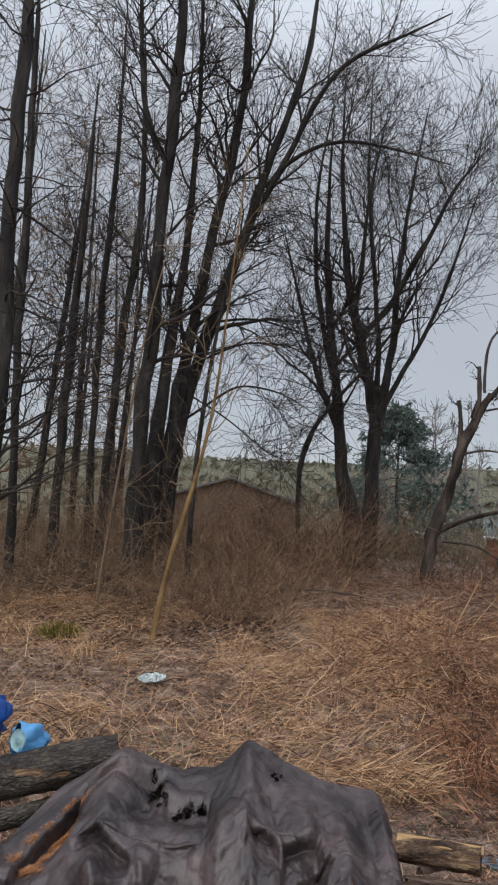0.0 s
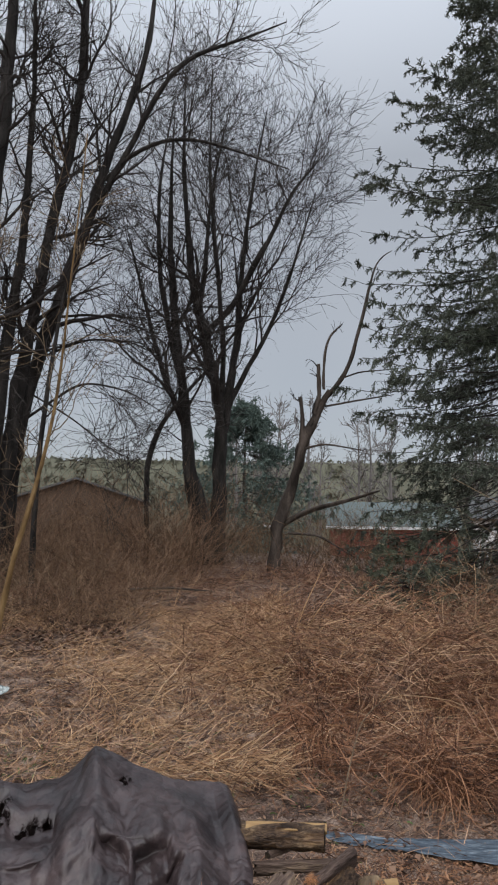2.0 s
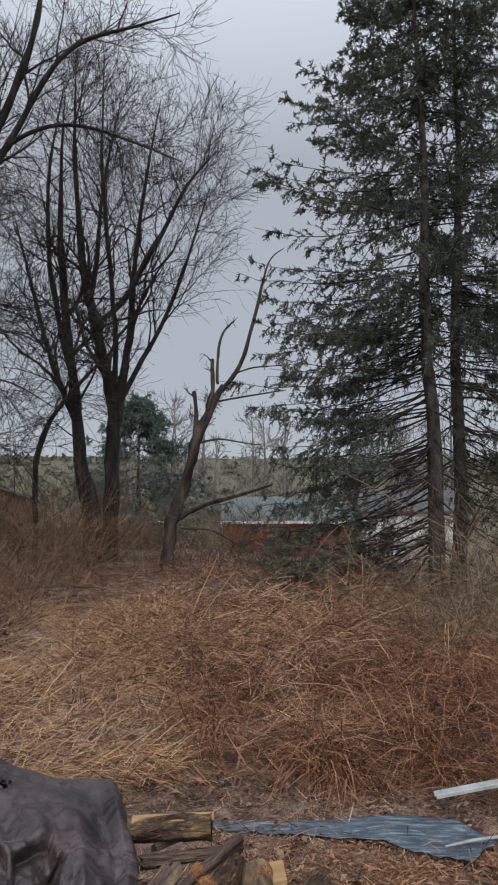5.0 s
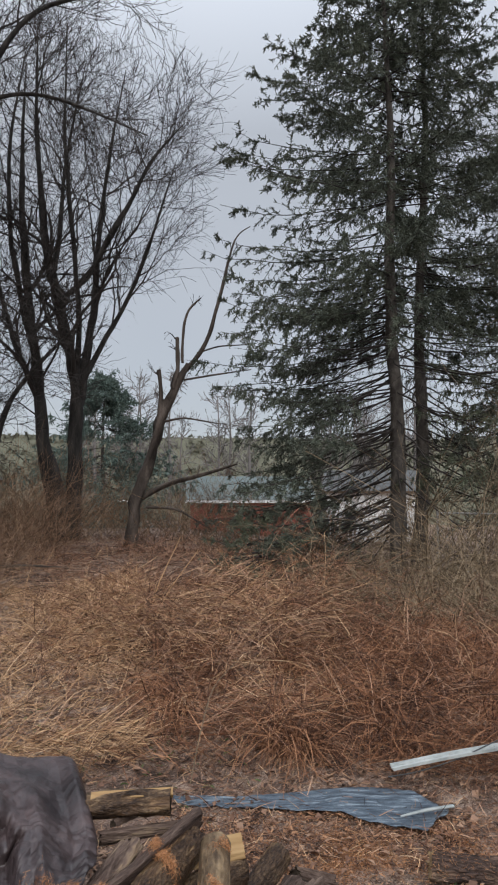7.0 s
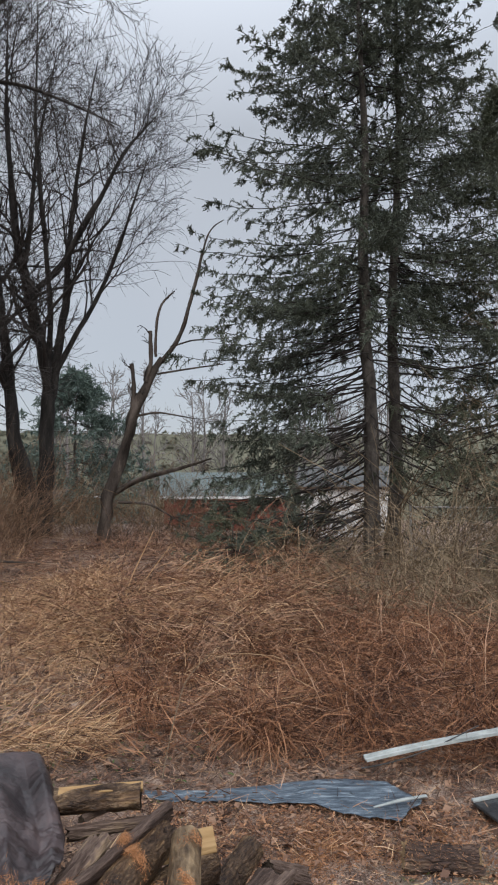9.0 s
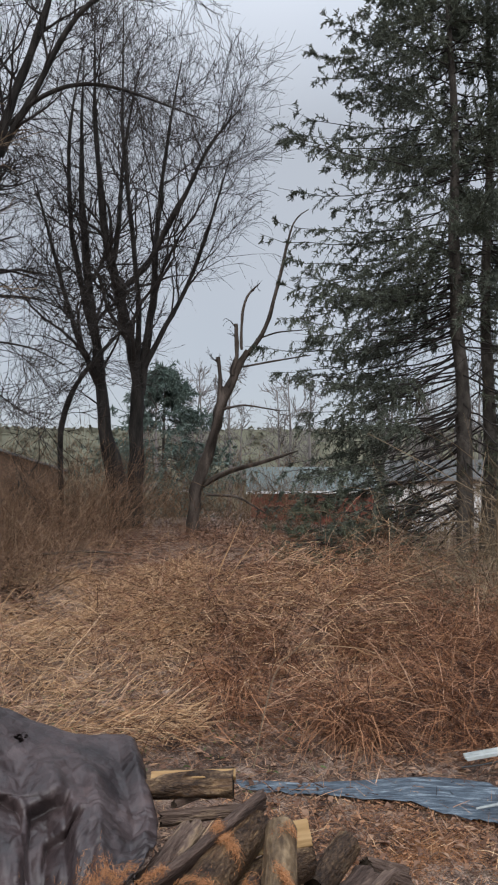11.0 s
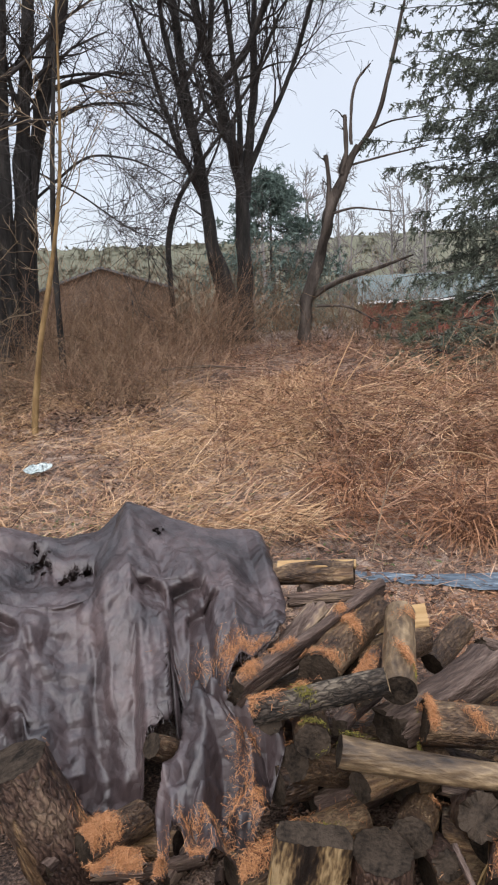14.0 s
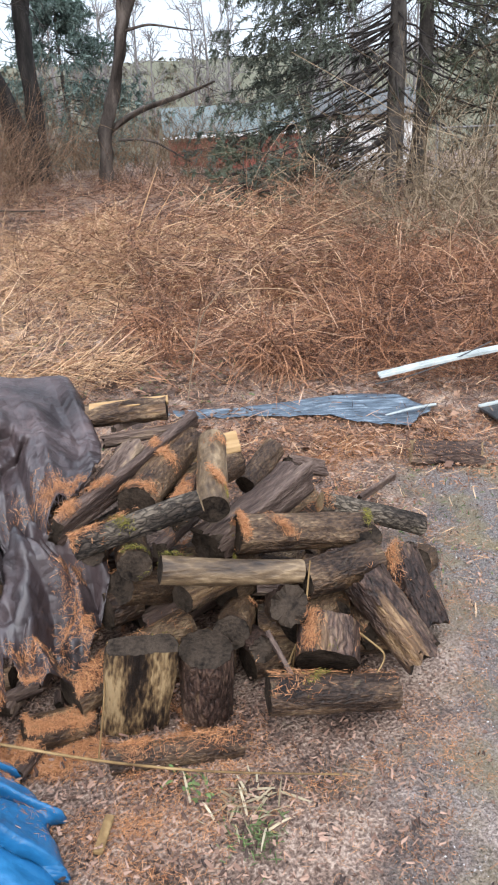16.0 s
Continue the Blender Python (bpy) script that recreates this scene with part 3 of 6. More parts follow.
def bare_tree(base, stems, label, seed, limbs=9, length=2.6, twigs=(7, 8), group="bare trees", mat=None, span=(0.3, 0.98), angle=42, up=0.045, twig_mat=None, ratio=0.38, girth=0.68, blunt=False):
    """A leafless tree: stems are lists of (x, y, z, radius) from the base; the first runs on into the ground."""
    rng = np.random.default_rng(seed)
    ground = float(ground_z(base[0], base[1]))
    ob = empty("bare_tree", (base[0], base[1], ground), label, "tree", group)
    dz = base[2] - ground
    stems = [[(x, y, z + dz, r * girth) for x, y, z, r in s] for s in stems]
    if not blunt:
        for s in stems:
            x, y, z, r = s[-1]
            s[-1] = (x, y, z, min(r, 0.009))
    x, y, z, r = stems[0][0]
    if z > 0.35:
        stems[0].insert(0, (x - 0.04 * z, y, 0.3, r * 1.1))
    x, y, z, r = stems[0][0]
    stems[0].insert(0, (x, y, -0.25, r * 1.35))
    P, R, limb, crown = tree_meshes(rng, stems, limbs, length, twigs, span, angle, up, ratio=ratio)
    bark, thin = mat or M_BARK, twig_mat or M_TWIG
    for q in range(len(P)):
        part("trunk" if q == 0 else "stem", mesh_of("trunk", *rough_trunk(P[q], R[q], rng, rough=2.5 if blunt else 1.3), True), bark, ob)
    for me in limb:
        part("limb", mesh_of("limb", *me, True), thin, ob)
    part("crown", mesh_of("crown", *crown), thin, ob, "fine bare twigs", kind="stuff")
    return ob


def conifer(base, height, spread, label, seed, clear=0.2, trunk=0.13, mat=None, boughs=120, name="spruce_tree", bend=(0, 0), per=(18, 6), size=1.0, bare=0.0, leafy=0.0, taper=2.5, skirt=0):
    """A spruce: a trunk, boughs in loose tiers that sag and turn up at the tip, and hanging shoots thick with needles. Below bare the boughs are dead but on the side leafy, where skirt adds more of them."""
    rng = np.random.default_rng(seed)
    ob = empty(name, base, label, "tree", "conifers")
    z = np.linspace(-0.2, height, 18)
    cy = bend[1] * z / height
    cx = np.where(z > 0, bend[0] * np.maximum(z, 0) / height, 0)
    P = np.stack([cx + 0.03 * np.sin(z), cy + 0.03 * np.cos(1.3 * z), z], 1)
    R = trunk * (1.15 - 1.1 * np.maximum(z, 0) / height)
    part("trunk", mesh_of("trunk", *rough_trunk(P, R, rng, 14, 60, 0.6), True), M_SPRUCE_BARK, ob)
    u = np.sort(clear + (0.99 - clear) * rng.uniform(0, 1, boughs))
    az = np.arange(boughs) * 2.39996 + rng.normal(size=boughs) * 0.4
    live = (u > bare) | (np.cos(az - radians(leafy)) > 0.2)
    # half of the dead boughs have dropped
    stay = live | (np.arange(boughs) % 2 == 0)
    u, az, live = u[stay], az[stay], live[stay]
    u = np.r_[u, rng.uniform(clear, bare + 0.12, skirt)]
    az = np.r_[az, radians(leafy) + rng.uniform(-1.0, 1.0, skirt)]
    live = np.r_[live, np.ones(skirt, bool)]
    boughs = len(u)
    k = 9
    L = spread * np.minimum(1, taper * (1 - u)) * rng.choice([0.62, 0.82, 0.95, 1.0], boughs) * rng.uniform(0.85, 1.1, boughs) + 0.15
    L = L * (1 + 0.06 * ease(u, 0.45, 0.15))
    s = np.linspace(0, 1, k)
    out = L[:, None] * s
    sag = (0.10 + 0.44 * (1 - u) ** 2 * rng.uniform(0.25, 1.5, boughs))[:, None]
    dz = L[:, None] * (-sag * s + (0.1 + 0.12 * u[:, None]) * s ** 3)
    Q = np.stack([np.cos(az)[:, None] * out + (u * bend[0])[:, None], np.sin(az)[:, None] * out + (u * bend[1])[:, None], (u * height)[:, None] + dz], -1)
    Q[:, 1:] += rng.normal(size=Q[:, 1:].shape) * 0.02
    RB = (0.009 + 0.010 * (1 - u))[:, None] * (1 - 0.8 * s)
    P2, R2 = grow(rng, Q, RB, per[0], (0.2, 1), 48, spread * 0.3, 0.5, 5, -0.11, 0.1, 0.85, flat=0.55)
    # on the lower boughs the side shoots hang down
    hang = np.repeat(0.12 * ease(u, 0.62, 0.3), per[0])[:, None] * np.linspace(0, 1, 5) ** 1.4
    P2[:, :, 2] -= hang * rng.uniform(0.3, 1.2, (len(P2), 1))
    for q in range(boughs):
        sl = slice(q * per[0], (q + 1) * per[0])
        wood = tube_arrays(Q[q:q + 1], RB[q:q + 1], 5)
        if not live[q] or u[q] < bare + 0.04:
            wood = join(wood, tube_arrays(P2[sl][::2, ::2], np.maximum(R2[sl][::2, ::2], 0.004), 3))
        part("bough", mesh_of("bough", *wood, True), M_TWIG, ob)
    # low boughs carry needles on their outer half alone
    reach = np.linalg.norm(P2[:, 0] - np.repeat(Q[:, 0], per[0], axis=0), axis=1) / np.repeat(L, per[0])
    low = np.repeat(u < bare + 0.04, per[0])
    keep = np.repeat(live, per[0]) & (~low | (reach > 0.55) | (rng.uniform(size=len(P2)) < 0.12))
    P2, R2 = P2[keep], R2[keep]
    # the outer part of each live bough is a shoot as well
    tips = Q[live][:, 4:]
    P3, R3 = grow(rng, P2, R2, per[1], (0.0, 0.97), 55, 0.075 * size, 0.7, 3, -0.08, 0.2, 0.1, flat=0.1)
    V, F, o = [], [], 0
    for PP, n, core in ((P2[:, ::2], 14, 0.007), (P3[:, ::2], 6, 0.009), (tips, 24, 0.008)):
        m, kk, _ = PP.shape
        w = core * size * np.linspace(1.1, 0.4, kk) * rng.uniform(0.7, 1.2, (m, 1))
        v, f = ribbon_arrays(PP, w, rng) if kk == 2 else tube_arrays(PP, w, 3)
        V.append(v), F.append(np.concatenate([f[:, :3], f[:, [0, 2, 3]]]) + o)
        o += len(v)
        # needles stand off the shoot all round, slanted forwards
        uu = rng.uniform(0, kk - 1.001, (m, n))
        i = uu.astype(int)
        r = np.arange(m)[:, None]
        at = PP[r, i] + (PP[r, i + 1] - PP[r, i]) * (uu - i)[..., None]
        T = PP[r, i + 1] - PP[r, i]
        T /= np.linalg.norm(T, axis=2, keepdims=True) + 1e-9
        D = T * 0.35 + rng.normal(size=T.shape) * 0.6
        D /= np.linalg.norm(D, axis=2, keepdims=True)
        W = np.cross(D, rng.normal(size=D.shape))
        W *= 0.0052 * size / (np.linalg.norm(W, axis=2, keepdims=True) + 1e-9)
        ln = rng.uniform(0.014, 0.028, uu.shape)[..., None] * size
        v = np.stack([at - W, at + W, at + D * ln], 2).reshape(-1, 3)
        V.append(v), F.append(np.arange(len(v)).reshape(-1, 3) + o)
        o += len(v)
    part("crown", mesh_of("crown", np.concatenate(V), np.concatenate(F)), mat or M_NEEDLE, ob, "hanging sprays of needles", kind="stuff")
    return ob


# ---- trees at the clearing ----
stems = []
stems.append([(0.00, 0.00, 0.00, 0.235), (-0.25, 0.04, 1.26, 0.187), (-0.49, 0.07, 2.17, 0.129), (-0.56, 0.08, 3.11, 0.118), (-0.76, 0.10, 5.00, 0.097), (-0.96, 0.12, 6.83, 0.063), (-0.90, 0.11, 9.71, 0.027)])
stems.append([(0.15, -0.02, 0.03, 0.188), (0.19, -0.03, 1.28, 0.140), (0.23, -0.04, 2.55, 0.153), (0.17, -0.03, 3.48, 0.118), (-0.12, 0.02, 4.54, 0.108), (-0.36, 0.05, 5.37, 0.097), (-0.57, 0.08, 6.71, 0.075), (-0.67, 0.09, 8.20, 0.052), (-0.69, 0.09, 10.60, 0.028)])
stems.append([(0.24, -0.04, 2.78, 0.106), (0.41, 0.06, 3.74, 0.096), (0.58, 0.17, 4.97, 0.074), (0.65, 0.29, 6.23, 0.063), (0.85, 0.38, 8.03, 0.040), (1.23, 0.43, 10.26, 0.021)])
stems.append([(-0.26, 0.04, 4.77, 0.072), (0.40, -0.20, 5.40, 0.072), (0.70, -0.40, 6.12, 0.061), (1.07, -0.61, 6.77, 0.049), (1.43, -0.84, 7.69, 0.037), (2.09, -1.18, 8.48, 0.019)])
stems.append([(-0.55, 0.08, 2.87, 0.071), (-0.97, -0.02, 3.78, 0.059), (-1.25, -0.13, 4.68, 0.047), (-1.58, -0.25, 5.82, 0.036), (-1.82, -0.38, 6.72, 0.018)])
stems.append([(-0.58, 0.08, 3.58, 0.071), (-0.87, 0.25, 4.79, 0.061), (-1.15, 0.41, 6.30, 0.050), (-1.16, 0.55, 8.26, 0.040), (-0.86, 0.66, 10.29, 0.021)])
stems.append([(0.25, -0.04, 3.13, 0.071), (0.61, 0.03, 3.87, 0.060), (1.17, 0.05, 4.85, 0.049), (1.72, 0.05, 6.33, 0.038), (2.27, 0.04, 8.19, 0.020)])
stems.append([(0.15, -0.02, 3.36, 0.071), (0.23, -0.20, 4.27, 0.059), (0.06, -0.34, 5.87, 0.048), (-0.19, -0.47, 7.60, 0.037), (-0.20, -0.64, 10.29, 0.020)])
stems.append([(-0.31, 0.05, 5.19, 0.061), (-0.15, 0.24, 6.30, 0.050), (-0.05, 0.45, 7.89, 0.039), (0.39, 0.60, 10.32, 0.021)])
bare_tree((2.22, 14.81, 0.38), stems, "large leafless many-stemmed tree on the brushy bank", 1, limbs=13, length=2.9, twigs=(8, 7), span=(0.2, 0.98), angle=36, ratio=0.46, girth=0.92, up=0.035)
stems = []
stems.append([(0.00, 0.00, 0.00, 0.188), (0.14, -0.04, 0.81, 0.166), (0.41, -0.11, 1.63, 0.135), (0.57, -0.15, 2.46, 0.115), (0.85, -0.24, 3.07, 0.094), (1.05, -0.30, 3.39, 0.074)])
stems.append([(0.77, -0.21, 2.94, 0.063), (0.87, -0.24, 3.31, 0.053), (0.83, -0.23, 3.89, 0.053)])
stems.append([(0.53, -0.14, 2.36, 0.063), (0.57, -0.15, 2.88, 0.052), (0.52, -0.14, 3.27, 0.053)])
stems.append([(0.95, -0.27, 3.25, 0.063), (1.33, -0.40, 3.73, 0.042), (1.54, -0.48, 4.48, 0.043), (1.69, -0.53, 5.12, 0.033), (1.85, -0.59, 5.93, 0.028), (2.10, -0.70, 6.00, 0.011)])
stems.append([(0.93, -0.26, 3.41, 0.032), (0.95, -0.27, 4.16, 0.032), (1.03, -0.29, 4.43, 0.027), (1.25, -0.37, 4.64, 0.011)])
stems.append([(0.95, -0.27, 3.09, 0.032), (1.44, -0.44, 3.19, 0.026), (2.12, -0.71, 3.30, 0.011)])
stems.append([(1.18, -0.34, 3.60, 0.026), (1.54, -0.48, 3.73, 0.021), (2.12, -0.71, 3.77, 0.008)])
stems.append([(0.18, -0.05, 0.89, 0.075), (0.71, -0.19, 1.19, 0.06), (1.34, -0.40, 1.36, 0.042), (1.89, -0.61, 1.55, 0.016)])
stems.append([(0.57, -0.15, 2.31, 0.042), (0.95, -0.27, 2.40, 0.031), (1.61, -0.50, 2.28, 0.016)])
stems.append([(0.31, -0.08, 0.76, 0.031), (0.85, -0.24, 0.73, 0.026), (1.44, -0.44, 0.35, 0.010)])
bare_tree((3.06, 12.97, 0.38), stems, "dead broken tree with snapped bare limbs", 2, limbs=2, length=0.5, twigs=(2, 2), mat=M_SNAG, span=(0.7, 0.98), girth=0.68, blunt=True)
stems = [[(0.00, 0.00, 0.00, 0.164), (-0.03, -0.01, 2.87, 0.152), (-0.04, -0.02, 4.32, 0.142), (-0.05, -0.02, 5.82, 0.134), (-0.04, -0.02, 7.37, 0.117), (-0.05, -0.02, 8.56, 0.096)]]
bare_tree((-3.25, 9.03, 0.65), stems, "tall slender leafless tree at the wood's edge", 11, limbs=50, length=3.0, twigs=(5, 4), angle=78, up=0.01, span=(0.15, 0.98), ratio=0.2)
stems = [[(0.00, 0.00, 0.00, 0.101), (-0.12, -0.04, 3.31, 0.094), (-0.16, -0.05, 5.58, 0.089), (-0.20, -0.07, 7.93, 0.075), (-0.25, -0.09, 9.86, 0.058)]]
bare_tree((-3.69, 11.21, 0.68), stems, "tall slender leafless tree at the wood's edge", 12, limbs=34, length=2.4, angle=72, up=0.02, ratio=0.25, twigs=(5, 4))
stems = [[(0.00, 0.00, 0.00, 0.116), (0.05, 0.01, 1.61, 0.116), (0.06, 0.02, 3.46, 0.107), (0.17, 0.05, 5.48, 0.089), (0.21, 0.05, 6.90, 0.058), (0.22, 0.06, 8.56, 0.024)]]
bare_tree((-3.56, 12.97, 0.77), stems, "tall slender leafless tree at the wood's edge", 13, limbs=34, length=2.0, angle=64, ratio=0.28, twigs=(5, 5))
stems = [[(0.00, 0.00, 0.00, 0.080), (0.19, 0.06, 0.87, 0.080), (0.29, 0.09, 3.08, 0.069), (0.41, 0.12, 4.80, 0.059), (0.49, 0.14, 6.20, 0.037)]]
bare_tree((-4.3, 13.9, 1.01), stems, "tall slender leafless tree at the wood's edge", 14, limbs=16, length=1.6, angle=60)
stems = [[(0.00, 0.00, 0.00, 0.102), (-0.06, -0.01, 2.55, 0.092), (-0.05, -0.01, 4.83, 0.095), (0.05, 0.01, 6.61, 0.074), (0.06, 0.01, 9.02, 0.053), (0.04, 0.01, 11.11, 0.028)]]
bare_tree((-3.19, 14.2, 1.05), stems, "tall slender leafless tree at the wood's edge", 15, limbs=36, length=2.2, angle=64, ratio=0.28, twigs=(5, 5))
stems = [[(0.00, 0.00, 0.00, 0.115), (0.02, 0.00, 1.43, 0.105), (0.07, 0.01, 3.00, 0.107), (0.24, 0.05, 4.61, 0.099), (0.35, 0.07, 5.93, 0.090), (0.31, 0.06, 7.59, 0.071), (0.17, 0.03, 9.61, 0.051)]]
bare_tree((-2.72, 13.17, 1.01), stems, "tall slender leafless tree at the wood's edge", 16, limbs=34, length=2.2, angle=62, ratio=0.28, twigs=(5, 5))
stems = [[(0.00, 0.00, 0.00, 0.202), (-0.00, -0.00, 1.70, 0.156), (0.11, 0.02, 3.56, 0.150), (0.13, 0.02, 5.46, 0.148), (0.20, 0.03, 6.63, 0.143), (0.29, 0.04, 8.23, 0.130), (0.30, 0.05, 9.65, 0.115), (0.24, 0.04, 11.51, 0.075)]]
stems.append([(0.20, 0.03, 6.53, 0.082), (-0.13, -0.02, 6.98, 0.072), (-0.29, -0.05, 7.84, 0.064), (-0.39, -0.07, 9.12, 0.056), (-0.57, -0.11, 10.82, 0.036)])
bare_tree((-1.92, 11.64, 0.66), stems, "tall slender leafless tree at the wood's edge", 17, limbs=26, length=2.6, angle=55, ratio=0.42, twigs=(6, 5))
stems = [[(0.00, 0.00, 0.00, 0.227), (0.07, 0.01, 2.32, 0.171), (0.23, 0.03, 3.77, 0.126), (0.41, 0.05, 5.25, 0.090), (0.47, 0.06, 6.75, 0.073), (0.45, 0.06, 8.80, 0.056), (0.40, 0.05, 11.44, 0.025)]]
bare_tree((-1.76, 12.0, 0.55), stems, "tall slender leafless tree at the wood's edge", 18, limbs=22, length=2.2, angle=45, ratio=0.46)
stems = [[(0.00, 0.00, 0.00, 0.212), (0.20, 0.02, 2.87, 0.175), (0.42, 0.05, 4.07, 0.149), (0.59, 0.06, 5.39, 0.123), (0.85, 0.08, 6.53, 0.117), (1.08, 0.09, 7.90, 0.111), (1.10, 0.09, 9.39, 0.106), (1.07, 0.09, 11.56, 0.077)]]
bare_tree((-1.59, 12.25, 0.72), stems, "tall slender leafless tree at the wood's edge", 19, limbs=22, length=2.6, angle=45, ratio=0.46)
stems = [[(0.00, 0.00, 0.00, 0.176), (0.20, 0.02, 2.34, 0.158), (0.60, 0.06, 3.87, 0.162), (0.96, 0.08, 4.91, 0.145), (1.30, 0.09, 5.86, 0.127), (1.46, 0.09, 7.03, 0.099), (1.96, 0.08, 8.00, 0.091), (2.24, 0.06, 9.30, 0.072), (2.29, 0.06, 11.07, 0.038)]]
stems.append([(1.30, 0.09, 5.86, 0.095), (1.84, -0.14, 6.93, 0.076), (2.28, -0.38, 7.85, 0.066), (2.71, -0.64, 8.43, 0.056), (3.51, -0.98, 8.56, 0.044), (4.33, -1.38, 8.79, 0.022)])
stems.append([(1.45, 0.09, 6.39, 0.065), (1.75, -0.14, 6.72, 0.054), (2.41, -0.39, 7.03, 0.053), (3.05, -0.68, 6.93, 0.042), (3.66, -1.00, 6.62, 0.031), (4.39, -1.40, 6.22, 0.015)])
stems.append([(0.31, 0.03, 2.15, 0.033), (1.16, -0.21, 2.76, 0.027), (1.92, -0.51, 2.59, 0.019), (2.61, -0.85, 2.11, 0.006)])
stems.append([(0.60, 0.06, 3.87, 0.035), (1.39, -0.13, 3.94, 0.027), (2.26, -0.38, 3.64, 0.016), (2.92, -0.66, 3.04, 0.006)])
stems.append([(0.44, 0.05, 3.15, 0.027), (1.21, 0.31, 3.60, 0.024), (2.03, 0.52, 3.64, 0.018), (2.57, 0.70, 3.39, 0.007)])
stems.append([(0.33, 0.04, 2.55, 0.027), (0.99, -0.10, 2.17, 0.020), (1.69, -0.28, 1.61, 0.013), (2.26, -0.49, 1.34, 0.006)])
bare_tree((-1.53, 12.47, 0.9), stems, "leafless tree with long arching limbs at the wood's edge", 20, limbs=13, length=2.2, angle=42, ratio=0.46, twigs=(7, 5))
stems = [[(0.00, 0.00, 0.00, 0.061), (0.05, 0.00, 1.40, 0.053), (0.15, 0.01, 2.20, 0.044), (0.33, 0.02, 3.57, 0.037), (0.70, 0.03, 4.98, 0.019)]]
bare_tree((-0.94, 11.21, 1.51), stems, "thin leafless young tree in brush", 21, limbs=16, length=1.4, angle=60)
stems = [[(0.00, 0.00, 0.00, 0.080), (-0.02, 0.00, 1.00, 0.068), (-0.03, 0.00, 2.13, 0.080), (0.19, -0.01, 2.65, 0.069), (0.65, -0.06, 3.24, 0.057), (1.13, -0.12, 3.77, 0.035), (1.76, -0.23, 4.47, 0.018)]]
bare_tree((0.92, 14.51, 0.59), stems, "thin bent leafless trunk on the bank", 22, limbs=8, length=1.2, span=(0.5, 0.98))
stems = [[(0.00, 0.00, 0.00, 0.057), (0.15, 0.02, 0.94, 0.050), (0.36, 0.04, 1.56, 0.044), (0.48, 0.05, 2.13, 0.031), (0.57, 0.05, 2.77, 0.025), (0.63, 0.05, 3.67, 0.019), (0.77, 0.06, 5.60, 0.011)]]
bare_tree((-1.05, 8.04, 0.16), stems, "young tan-barked sapling leaning at the grass edge", 30, limbs=16, length=1.1, twigs=(4, 4), mat=M_SAPLING, span=(0.25, 0.98), angle=50, twig_mat=M_BRUSH_GREY, girth=0.6)
stems = [[(0.00, 0.00, 0.00, 0.035), (0.10, 0.02, 1.01, 0.028), (0.25, 0.05, 2.25, 0.028), (0.36, 0.07, 3.31, 0.021), (0.62, 0.11, 4.64, 0.011)]]
bare_tree((-1.85, 8.86, 0.27), stems, "thin tan sapling at the wood's edge", 31, limbs=12, length=1.0, twigs=(4, 4), mat=M_BRUSH_GREY, span=(0.2, 0.98), angle=50, twig_mat=M_BRUSH_GREY, girth=0.55)
bare_tree((8.9, 9.2, 0.2), [[(0, 0, 0, 0.045), (-0.05, 0, 1.5, 0.038), (0.02, 0, 3, 0.028), (-0.05, 0, 4.6, 0.008)]], "thin pale sapling before the spruces", 32, limbs=16, length=1.5, twigs=(4, 4), mat=M_SHRUB, angle=60, twig_mat=M_SHRUB)
conifer((6.98, 10.22, -0.05), 12.6, 3.0, "tall dark green spruce with bare lower trunk", 3, clear=0.07, trunk=0.125, bend=(-0.15, 0.1), boughs=215, bare=0.3, leafy=140, per=(26, 20), skirt=64)
conifer((7.78, 10.75, -0.05), 12.9, 2.6, "tall dark green spruce behind its twin", 4, clear=0.12, trunk=0.115, bend=(0.2, -0.15), boughs=130, bare=0.34, leafy=-20, per=(20, 15), skirt=24)
conifer((9.6, 9.7, -0.05), 8.8, 2.5, "olive-green spruce at the edge of the thicket", 6, clear=0.12, trunk=0.1, boughs=215, per=(20, 13), mat=M_NEEDLE_OLIVE)
conifer((4.15, 9.6, float(ground_z(4.15, 9.6))), 1.0, 0.75, "low olive evergreen scrub in the russet brush", 8, clear=0.05, trunk=0.02, boughs=32, per=(10, 8), mat=M_NEEDLE_OLIVE, name="evergreen_shrub")
conifer((6.6, 32.6, float(ground_z(6.6, 32.6))), 6.45 - float(ground_z(6.6, 32.6)), 4.3, "blue-green spruce beyond the bank", 5, clear=0.08, mat=M_NEEDLE_BLUE, boughs=120, per=(14, 9), size=3.0, taper=1.9)

# ---- woods further back ----
def wood_variants():
    """Four bare trees for the woods, each built once and then copied."""
    made = []
    for q in range(4):
        rng = np.random.default_rng(200 + q)
        lean = rng.uniform(-0.5, 0.9)
        H = rng.uniform(10, 13)
        stems = [[(0, 0, -0.3, 0.10), (lean * 0.3, 0, H * 0.3, 0.08), (lean * 0.7, 0.1, H * 0.65, 0.05), (lean, 0, H, 0.015)]]
        P, R, limb, crown = tree_meshes(rng, stems, 30, 2.4, (5, 6), (0.12, 0.99), 68, 0.02, 1.5, 0.3, True)
        made.append((mesh_of("trunk", *tube_arrays(P, R, 7), True), mesh_of("limbs", *join(*limb)), mesh_of("crown", *crown)))
    return made


